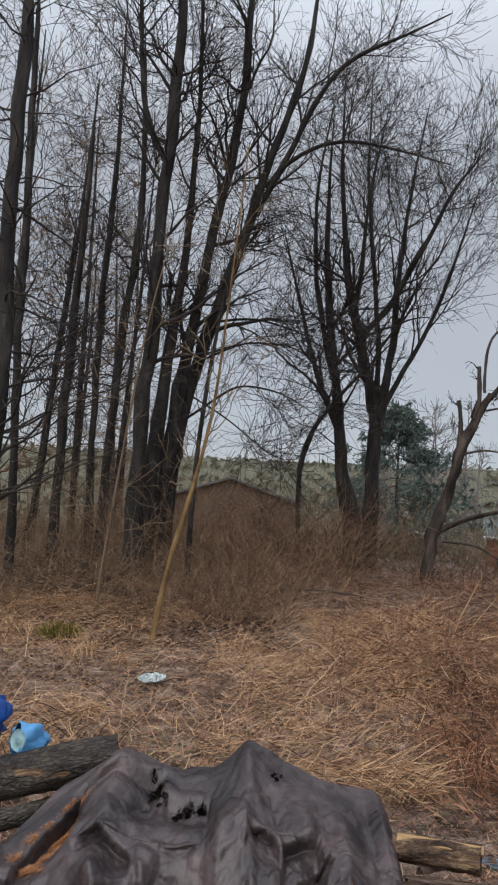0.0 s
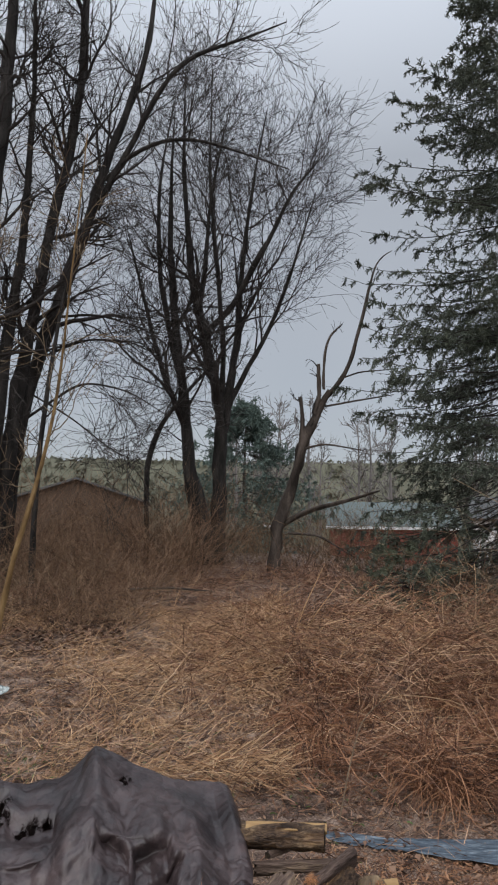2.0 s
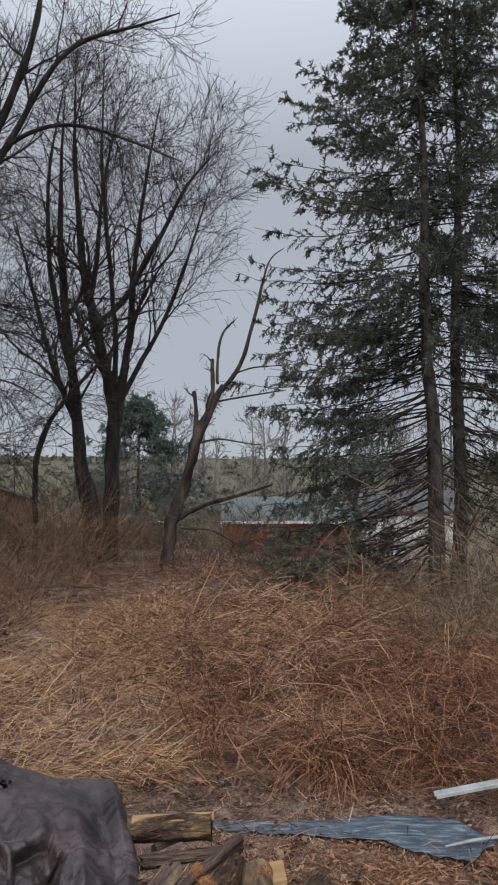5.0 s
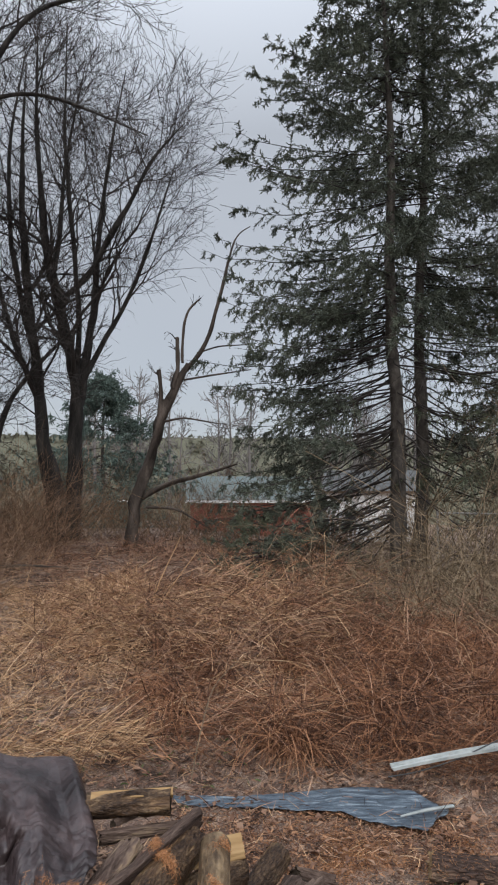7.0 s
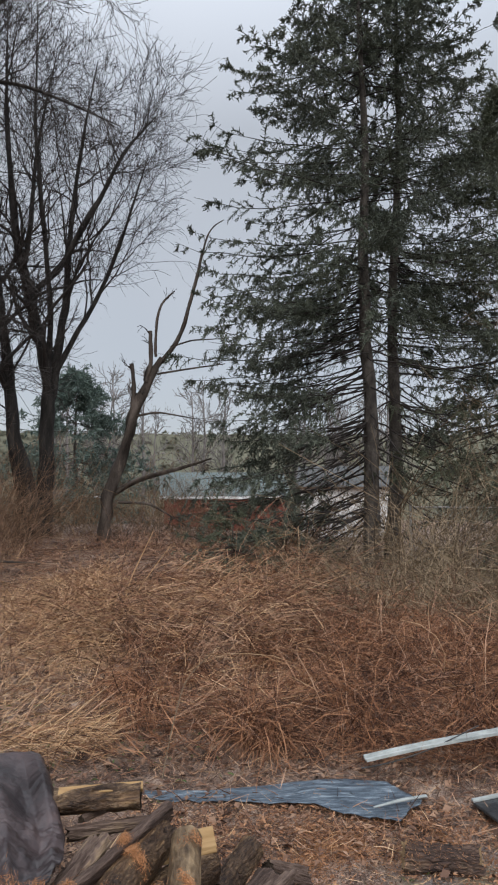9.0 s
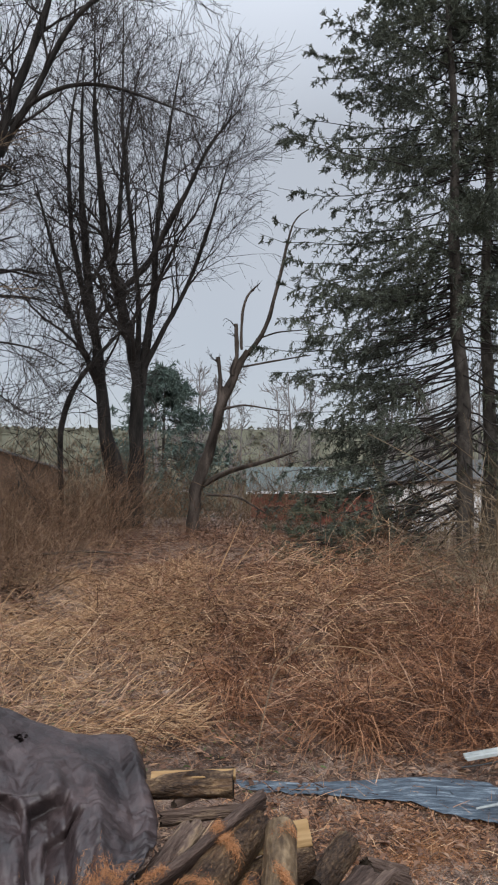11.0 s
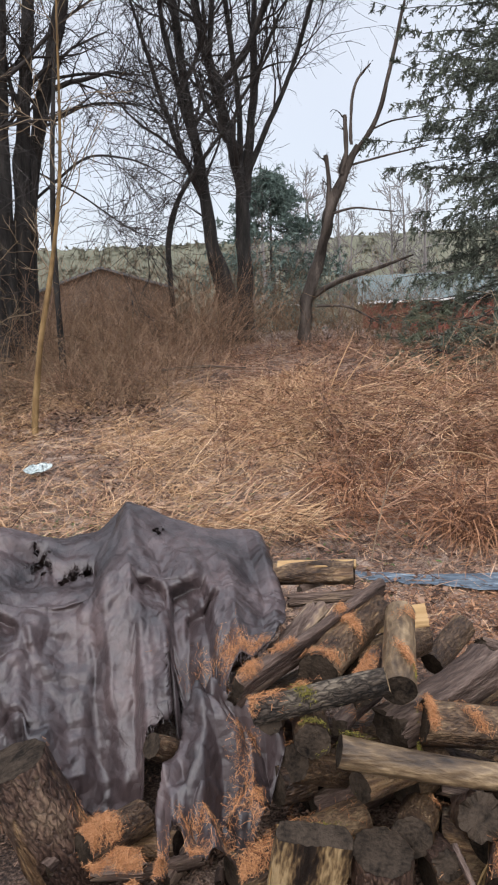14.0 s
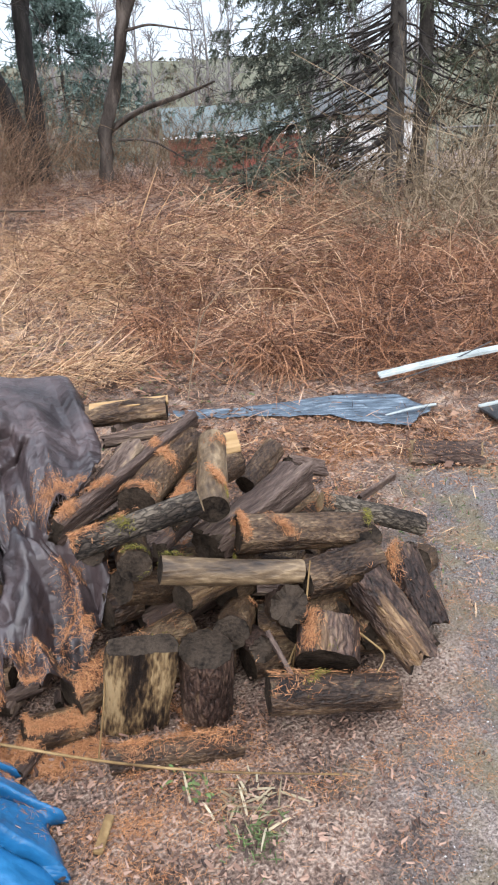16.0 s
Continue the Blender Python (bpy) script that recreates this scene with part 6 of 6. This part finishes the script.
    flap = part("torn_flap", mesh_of("flap", V, F[keep], True), M_TARP, ob)
    sol = flap.modifiers.new("thickness", "SOLIDIFY")
    sol.thickness = 0.003


build_sheet()


def blue_surface(u, v):
    """The blue tarpaulin: a slack bundle, rounded over at its edges, with long folds that run down towards its front corner."""
    far = np.stack([-0.85 + 0.86 * u, 2.02 - 0.27 * u])
    near = np.stack([-0.80 + 0.84 * u, 1.26 + 0.06 * u])
    x, y = far * (1 - v) + near * v
    x = x + 0.05 * np.sin(np.pi * v) * u ** 3
    body = np.clip((1 - u) / 0.16, 0, 1) ** 0.5 * np.clip(v / 0.22, 0.5, 1) ** 0.6 * np.clip((1 - v) / 0.3, 0, 1) ** 0.5
    z = 0.012 + (0.10 + 0.10 * (1 - u)) * body
    across = x * 0.5 + y * 0.87 + 0.035 * fuzz(x * 6, y * 6, 34) + 0.012 * fuzz(x * 17, y * 17, 36)
    lap = (across / 0.115) % 1
    step = np.where(lap < 0.06, lap / 0.06, 1 - (lap - 0.06) / 0.94)
    small = np.abs((across / 0.04 + 0.7 * fuzz(x * 11, y * 11, 37)) % 2 - 1)
    z = z + body * ((0.052 + 0.02 * fuzz(x * 4, y * 4, 38)) * step + 0.009 * small) + 0.014 * facet(u * 11, v * 9, 33, 0.2) + 0.005 * facet(u * 30, v * 24, 35, 1.2)
    return x + 0.03 * (step - 0.5) * u ** 2 + 0.02 * facet(v * 9, u * 3, 39, 0.1) * u ** 4, y - 0.02 * step, np.maximum(z, 0.008)


def build_blue_sheet():
    u, v = np.meshgrid(np.linspace(0, 1, 150), np.linspace(0, 1, 190))
    V = np.stack(blue_surface(u, v), -1).reshape(-1, 3)
    F = grid_faces(190, 150)
    ob = part("blue_tarpaulin", mesh_of("blue_tarpaulin", V, F, True), M_BLUE)
    heap_add(V, F)
    tagged(ob, "crumpled blue woven tarpaulin strewn with pine needles", "tarpaulin")
    u2, v2 = np.meshgrid(np.linspace(0, 0.82, 90), np.linspace(0, 1, 24))
    x, y, z = blue_surface(u2, 0.3 * v2 * (1 - 0.75 * u2) + 0.02 * fuzz(u2 * 9, 0 * v2, 36))
    y, z = y + 0.02 * (1 - v2), z + 0.016 + 0.012 * fuzz(u2 * 8, v2 * 3, 33)
    back = part("folded_hem", mesh_of("folded_hem", np.stack([x, y, z], -1).reshape(-1, 3), grid_faces(24, 90), True), M_BLUE_BACK, ob, "dark green underside folded over")
    for o in (ob, back):
        sol = o.modifiers.new("thickness", "SOLIDIFY")
        sol.thickness = 0.003


build_blue_sheet()


def build_strap():
    ob = empty("strap", (-0.08, 1.52, 0.19), "twisted tan webbing strap lying on the blue tarpaulin", "strap")
    for q, pts in enumerate(([(-0.10, 0.06, 0.01, .010), (-0.05, 0.07, 0.03, .013), (0.0, 0.02, 0.03, .015), (0.05, 0.06, 0.02, .009)], [(-0.09, -0.05, 0.0, .014), (-0.07, 0.0, 0.02, .012), (0.0, 0.015, 0.035, .016), (0.03, -0.04, 0.01, .008)])):
        s = smooth_path(pts, 14)
        part("webbing", mesh_of("webbing", *tube_arrays(s[None, :, :3], s[None, :, 3], 8, 0.5), True), M_STRAP, ob)


build_strap()


# ---- pine needles in drifts ----
# drifts as (x, y, height, reach, amount): on the logs
LOG_DRIFTS = [
    (-0.33, 2.03, 0.37, 0.04, 350), (0.50, 1.73, 0.21, 0.03, 60), (0.70, 2.05, 0.50, 0.03, 160), (0.62, 2.32, 0.48, 0.05, 350), (0.35, 2.05, 0.42, 0.05, 300),
    (0.73, 1.955, 0.37, 0.03, 300),
    (0.33, 2.22, 0.47, 0.10, 900), (0.28, 2.10, 0.50, 0.07, 600), (0.60, 2.10, 0.42, 0.06, 450), (0.46, 2.12, 0.40, 0.05, 350), (0.22, 1.98, 0.34, 0.06, 200),
    (0.26, 1.96, 0.40, 0.05, 200), (0.24, 1.86, 0.24, 0.05, 120), (0.78, 1.66, 0.10, 0.05, 250), (1.16, 1.86, 0.20, 0.06, 450), (0.86, 2.28, 0.40, 0.05, 300),
    (0.85, 1.92, 0.38, 0.03, 120), (1.12, 2.12, 0.22, 0.06, 300), (0.51, 1.73, 0.22, 0.04, 100), (0.95, 1.78, 0.12, 0.05, 200),
]
# on the sheets
SHEET_DRIFTS = [
    (-0.02, 1.86, 0.2, 0.09, 900), (0.08, 1.80, 0.16, 0.08, 900), (-0.15, 1.95, 0.2, 0.06, 600),
    (0.05, 1.76, 0.22, 0.07, 600), (-0.05, 1.82, 0.25, 0.07, 600), (0.14, 1.74, 0.15, 0.08, 500), (0.11, 1.88, 0.28, 0.05, 200), (-0.10, 1.95, 0.30, 0.05, 450),
    (-0.16, 1.9, 0.28, 0.05, 400), (-0.27, 1.86, 0.3, 0.07, 500), (-0.38, 1.88, 0.3, 0.07, 500), (-0.2, 1.80, 0.28, 0.06, 400), (-0.60, 2.74, 0.52, 0.025, 260), (-0.63, 2.68, 0.49, 0.025, 260), (-0.66, 2.62, 0.46, 0.03, 260),
    (-0.70, 2.55, 0.44, 0.03, 260), (-0.72, 2.3, 0.40, 0.05, 250), (-0.2, 1.72, 0.24, 0.04, 120),
]
# on the ground
GROUND_DRIFTS = [
    (0.9, 1.25, 0.01, 0.16, 120), (1.25, 1.55, 0.01, 0.18, 150), (1.3, 1.9, 0.01, 0.2, 250), (1.55, 2.2, 0.01, 0.22, 250), (0.75, 1.38, 0.01, 0.12, 150),
    (0.7, 1.6, 0.02, 0.2, 450), (0.95, 1.52, 0.02, 0.2, 250), (0.6, 1.35, 0.01, 0.3, 150), (0.2, 1.38, 0.01, 0.1, 150), (0.35, 1.62, 0.02, 0.2, 500),
    (0.32, 1.73, 0.02, 0.09, 500), (0.44, 1.69, 0.02, 0.09, 400), (0.20, 1.80, 0.02, 0.07, 500), (0.42, 1.45, 0.01, 0.15, 200), (1.9, 3.05, 0.03, 0.22, 700),
    (1.75, 2.9, 0.03, 0.25, 900), (1.45, 2.9, 0.03, 0.25, 900), (1.6, 2.95, 0.03, 0.2, 600), (2.15, 2.85, 0.03, 0.15, 500), (1.3, 2.45, 0.03, 0.15, 400), (0.2, 1.5, 0.01, 0.12, 300),
]


def strew(name, label, category, mat, drifts, seed, amount, half, width):
    """Fine needles or strands that settle on the heap and the ground in drifts."""
    rng = np.random.default_rng(seed)
    heap = BVHTree.FromPolygons(np.concatenate(HEAP_V).tolist(), np.concatenate(HEAP_F).tolist())
    down, P = Vector((0, 0, -1)), []
    for x, y, z, s, n in drifts:
        for _ in range(int(n * amount)):
            q, w = rng.normal() * s * 0.95, rng.normal() * s * 0.24
            px, py = x + q * math.cos(7 * x + 3 * y) - w * math.sin(7 * x + 3 * y), y + q * math.sin(7 * x + 3 * y) + w * math.cos(7 * x + 3 * y)
            hit, nor, _, _ = heap.ray_cast(Vector((px, py, z + 0.16)), down)
            if hit is None or hit.z < -0.01:
                hit, nor = Vector((px, py, float(ground_z(px, py)))), Vector((0, 0, 1))
            if abs(nor.z) < 0.25:
                continue
            t = Vector(rng.normal(size=3))
            t = (t - nor * t.dot(nor) * 0.85).normalized() * rng.uniform(*half)
            c = hit + Vector((0, 0, 0.003 + 0.014 * rng.uniform()))
            P.append([tuple(c - t), tuple(c + t)])
    P = np.array(P)
    W = np.full(P.shape[:2], width) * np.array([1, 0.7])
    ob = part(name, mesh_of(name, *ribbon_arrays(P, W, rng)), mat)
    tagged(ob, label, category, kind="stuff")


strew("pine_needles", "drifts of orange fallen pine needles over sheet and logs", "pine needles", M_PINE_STRAW, LOG_DRIFTS + SHEET_DRIFTS + GROUND_DRIFTS, 3, 3.6, (0.004, 0.012), 0.00045)
strew("moss", "yellow-green moss tufts on the wet logs", "moss", M_MOSS, [
    (0.42, 1.90, 0.34, 0.03, 300), (0.47, 1.88, 0.3, 0.03, 300), (0.40, 1.95, 0.36, 0.025, 200), (0.29, 1.76, 0.26, 0.012, 120), (0.30, 1.74, 0.2, 0.012, 120),
    (0.70, 1.97, 0.42, 0.015, 120), (1.12, 1.92, 0.26, 0.03, 200), (0.75, 1.56, 0.14, 0.03, 120)], 5, 1.6, (0.002, 0.005), 0.0007)


# ---- scrap on the ground ----
def build_wet_strip():
    u, v = np.meshgrid(np.linspace(0, 1, 120), np.linspace(0, 1, 24))
    fx, fy = 1.02 + 1.2 * u, 3.84 - 0.52 * u + 0.03 * fuzz(u * 5, 0 * u, 1)
    nx = np.interp(u, [0, 0.55, 0.75, 0.88, 1], [1.05, 1.75, 1.95, 2.05, 2.26])
    ny = np.interp(u, [0, 0.55, 0.75, 0.88, 1], [3.77, 3.33, 3.06, 2.96, 3.08]) + 0.03 * fuzz(u * 7, 0 * u, 2) + 0.025 * fuzz(u * 26, 0 * u, 5) + 0.012 * fuzz(u * 60, 0 * u, 6)
    x, y = fx + (nx - fx) * v, fy + (ny - fy) * v
    z = ground_z(x, y) + 0.010 + 0.026 * ease(u, 0.05, 0.6) + 0.002 * fuzz(u * 9, v * 14, 3) + 0.002 * (1 - 2 * np.abs(fuzz(u * 4, v * 9, 4)))
    lie = pose(1.02, 3.84, 0, 0, 0, -24)
    back = np.array(lie.inverted())
    V = np.stack([x, y, z], -1).reshape(-1, 3) @ back[:3, :3].T + back[:3, 3]
    ob = part("plastic_strip", mesh_of("plastic_strip", V, grid_faces(24, 120), True), M_WETSHEET, None, "", lie)
    sol = ob.modifiers.new("thickness", "SOLIDIFY")
    sol.thickness, sol.offset = 0.0015, 1
    tagged(ob, "wet blue-grey plastic strip lying flat on mulch", "plastic sheet")
    P = np.array([[(1.98, 3.07, 0.05), (2.13, 3.075, 0.05), (2.28, 3.07, 0.045)]])
    st = part("batten", mesh_of("batten", *tube_arrays(P, np.array([[0.006, 0.012, 0.012]]), 6, 0.6), True), M_GUTTER)
    tagged(st, "thin white batten lying on the plastic strip", "batten")


build_wet_strip()


def channel(name, a, b, width, depth, mat, label, category):
    """A bent sheet-metal channel from a to b: floor, two sides and rolled lips."""
    a, b = Vector(a), Vector(b)
    L = (b - a).length
    prof = np.array([(-width / 2 - 0.012, depth - 0.012), (-width / 2 - 0.012, depth), (-width / 2, depth), (-width / 2 + 0.004, 0.006), (-width / 2 + 0.012, 0), (width / 2 - 0.012, 0), (width / 2 - 0.004, 0.006), (width / 2, depth), (width / 2 + 0.014, depth), (width / 2 + 0.014, depth - 0.012)])
    s = np.linspace(0, L, 14)
    V = np.stack([np.repeat(s[:, None], len(prof), 1), np.repeat(prof[None, :, 0], 14, 0) + 0.006 * np.sin(s * 5)[:, None], np.repeat(prof[None, :, 1], 14, 0) + 0.005 * np.sin(s * 3.1)[:, None]], -1)
    ob = part(name, mesh_of(name, V.reshape(-1, 3), grid_faces(14, len(prof))), mat)
    d = (b - a).normalized()
    ob.matrix_basis = Matrix.Translation(a) @ Matrix(((d.x, -d.y, 0), (d.y, d.x, 0), (d.z, 0, 1))).to_4x4()
    sol = ob.modifiers.new("thickness", "SOLIDIFY")
    sol.thickness = 0.003
    return tagged(ob, label, category)


channel("gutter", (2.18, 3.43, 0.10), (3.15, 3.1, 0.41), 0.034, 0.016, M_GUTTER, "bent white aluminium gutter lying in rusty brush", "gutter")
pan = box("sheet_metal", (0, -0.16, 0), (0.75, 0.16, 0.012), M_BLACK, None, "", 0.003)
pan.matrix_basis = pose(2.39, 2.78, 0.05, -8, -8, -18)
tagged(pan, "black sheet metal with a pale folded edge on the ground", "sheet metal")
rim = box("folded_edge", (0, 0.15, 0.012), (0.75, 0.175, 0.026), M_GUTTER, pan, "pale metal edge", 0.003)


def build_litter():
    """A crushed speckled tray in the grass."""
    u, v = np.meshgrid(np.linspace(0, 2 * np.pi, 28), np.linspace(0, 1, 9))
    r = v * (0.11 + 0.012 * fuzz(np.cos(u) * 3, np.sin(u) * 3, 5))
    z = 0.03 * v ** 3 + 0.012 * fuzz(np.cos(u) * 4 * v, np.sin(u) * 4 * v, 6)
    V = np.stack([r * np.cos(u) * 1.1, r * np.sin(u) * 0.8, z + 0.02], -1).reshape(-1, 3)
    ob = part("tray", mesh_of("tray", V, grid_faces(9, 28), True), M_LITTER)
    x, y = -0.82, 6.53
    ob.matrix_basis = pose(x, y, float(ground_z(x, y)) + 0.03, 10, -6, 10)
    sol = ob.modifiers.new("thickness", "SOLIDIFY")
    sol.thickness = 0.003
    tagged(ob, "crushed pale speckled plastic tray in dry grass", "tray")


build_litter()


def lathe(profile, n=28, wob=0.0, seed=0):
    """Round things from (radius, height) pairs."""
    p = np.array(profile)
    a = np.linspace(0, 2 * np.pi, n)
    A, I = np.meshgrid(a, np.arange(len(p)))
    R = p[I, 0] * (1 + wob * fuzz(np.cos(A) * 2, np.sin(A) * 2 + I * 0.5, seed))
    return np.stack([R * np.cos(A), R * np.sin(A), p[I, 1]], -1).reshape(-1, 3), grid_faces(len(p), n)


def build_blue_things():
    m = Matrix.Translation((-1.06, 3.85, 0.40)) @ Vector((-0.5, -0.83, 0.22)).to_track_quat("Z", "Y").to_matrix().to_4x4() @ Matrix.Scale(0.88, 4)
    ob = part("plastic_jug", mesh_of("jug", *lathe([(0.02, -0.10), (0.03, -0.09), (0.035, -0.05), (0.062, -0.02), (0.066, 0.0), (0.063, 0.05), (0.067, 0.06), (0.066, 0.115), (0.058, 0.122)], wob=0.65, seed=2), True), M_JUG, None, "", m)
    tagged(ob, "light-blue plastic jug lying behind the heap", "jug")
    part("base", mesh_of("base", *lathe([(0.0, 0.114), (0.02, 0.118), (0.024, 0.112), (0.048, 0.116), (0.058, 0.1215)]), True), M_JUG_BASE, ob, "milky flat round base")
    rng = np.random.default_rng(4)
    bm = bmesh.new()
    bmesh.ops.create_icosphere(bm, subdivisions=4, radius=1)
    for v in bm.verts:
        d = v.co.normalized()
        f = 0.9 + 0.45 * float(1 - 2 * abs(fuzz(d.x * 2.4 + d.z * 2.5, d.y * 2.4 - d.z * 2, 3))) + 0.08 * float(fuzz(d.x * 7, d.z * 7 + d.y * 5, 4))
        v.co = Vector((d.x * 0.16 * f, d.y * 0.12 * f, max(-0.09, d.z * 0.13 * f)))
    me = bpy.data.meshes.new("bag")
    bm.to_mesh(me)
    bm.free()
    me.polygons.foreach_set("use_smooth", np.full(len(me.polygons), True))
    b = part("plastic_bag", me, M_BAG, None, "", pose(-1.47, 4.1, 0.40, 0, 0, 20))
    tagged(b, "crumpled dark-blue plastic bag behind the heap", "bag")


build_blue_things()


def stick(points, label, mat=None, name="stick", k=14, sides=6):
    q = smooth_path(points, k)
    ob = part(name, mesh_of(name, *tube_arrays(q[None, :, :3], q[None, :, 3], sides), True), mat or M_SNAG)
    return tagged(ob, label, name)


stick([(-0.05, 1.80, 0.10, .004), (0.2, 1.63, 0.075, .0035), (0.42, 1.50, 0.06, .003), (0.72, 1.38, 0.02, .002)], "long thin tan stick lying before the heap", M_SAPLING)
# thin black stick that stands in for the shadow line below the gutter
stick([(2.15, 3.42, 0.07, .004), (2.3, 3.37, 0.09, .004), (2.5, 3.3, 0.15, .004), (2.75, 3.22, 0.26, .003)], "thin dark line for the shadow under the white gutter", M_BLACK, "metal_rod")
stick([(1.22, 3.85, 0.02, .0035), (1.32, 4.0, 0.2, .0035), (1.45, 4.15, 0.42, .003), (1.65, 4.2, 0.55, .0015)], "pale bent cane standing from the mulch", M_BRUSH_GREY, "cane")
stick([(2.0, 7.6, 0.1, .008), (2.1, 7.6, 0.5, .007), (2.35, 7.6, 1.0, .003)], "pale leaning dead cane in the brush", M_STRAW, "cane")
stick([(2.05, 7.6, 0.1, .007), (2.25, 7.65, 0.45, .006), (2.55, 7.6, 0.85, .003)], "pale leaning dead cane in the brush", M_STRAW, "cane")
stick([(2.3, 6.9, 0.1, .008), (2.32, 6.9, 0.35, .007), (2.6, 6.9, 0.42, .005), (2.9, 6.9, 0.3, .003)], "pale broken cane arching over brush", M_STRAW, "cane")
stick([(0.74, 1.70, 0.06, .003), (0.80, 1.72, 0.25, .003), (0.83, 1.75, 0.36, .002)], "thin dead stem standing between the logs", M_SAPLING, "cane")
stick([(0.70, 1.68, 0.05, .003), (0.76, 1.70, 0.16, .003), (0.84, 1.66, 0.19, .002)], "thin dead stem standing between the logs", M_SAPLING, "cane")
stick([(0.92, 1.66, 0.16, .003), (0.98, 1.6, 0.10, .003), (0.9, 1.56, 0.06, .002)], "thin bent straw among the logs", M_SAPLING, "cane")
stick([(0.28, 1.76, 0.30, .002), (0.235, 1.72, 0.12, .0025), (0.20, 1.68, 0.02, .0025)], "thin stem leaning against the half log", M_SAPLING, "cane")
stick([(0.4, 10.6, 0.42, .02), (1.0, 10.5, 0.45, .018), (1.6, 10.2, 0.42, .012)], "fallen grey branch on the bank", M_SNAG, "branch")
chip = box("wood_chip", (-0.045, -0.012, 0), (0.045, 0.009, 0.009), M_SAPLING, None, "", 0.002)
chip.matrix_basis = pose(0.165, 1.49, 0.012, 4, -3, 58)
tagged(chip, "fresh orange wood chip on wet mulch", "wood chip")


def tuft(name, at, n, height, width, mat, label, category, spread=0.08, droop=0.4, seed=0, rise=1.0):
    rng = np.random.default_rng(seed)
    x, y = at[0] + rng.normal(size=n) * spread, at[1] + rng.normal(size=n) * spread
    p = np.stack([x, y, ground_z(x, y)], 1)
    D = rng.normal(size=(n, 3)) * 0.6
    D[:, 2] = rise
    D /= np.linalg.norm(D, axis=1, keepdims=True)
    L = rng.uniform(0.4, 1, n) * height
    Q = [p]
    for _ in range(4):
        Q.append(Q[-1] + D * (L / 4)[:, None])
        D = D - np.array([0, 0, droop])
        D /= np.linalg.norm(D, axis=1, keepdims=True)
    Q = np.stack(Q, 1)
    Q[:, :, 2] = np.maximum(Q[:, :, 2], ground_z(Q[:, :, 0], Q[:, :, 1]) + 0.004)
    ob = part(name, mesh_of(name, *ribbon_arrays(Q, width * np.array([[0.7, 1, 1, 0.8, 0.2]]) * np.ones((n, 1)), rng), True), mat)
    return tagged(ob, label, category, kind="stuff")


tuft("weeds", (0.47, 1.34), 130, 0.035, 0.0012, M_GRASS, "small tuft of green grass on mulch", "grass", 0.035, 0.25, 1)
tuft("weeds", (0.39, 1.53), 22, 0.045, 0.004, M_GRASS, "small green leafy weed before the heap", "weed", 0.03, 0.5, 2)
tuft("corn_husk", (0.48, 1.42), 44, 0.10, 0.003, M_HUSK, "pale dry shredded leaves on the ground", "dry leaf", 0.04, 0.2, 3, 0.25)
tuft("weeds", (1.2, 4.6), 200, 0.06, 0.004, M_GRASS, "sparse green sprouts among leaves", "weed", 0.5, 0.6, 4)
tuft("weeds", (-0.4, 4.6), 800, 0.06, 0.0035, M_GRASS, "sparse green sprouts among leaves", "weed", 0.6, 0.6, 5)
tuft("weeds", (1.6, 2.2), 160, 0.04, 0.002, M_GRASS, "sparse green grass in gravel", "grass", 0.25, 0.4, 6)
tuft("moss_clump", (-2.05, 8.05), 2600, 0.15, 0.005, M_MOSS, "yellow-green mossy clump at the wood's edge", "moss", 0.08, 0.3, 7)
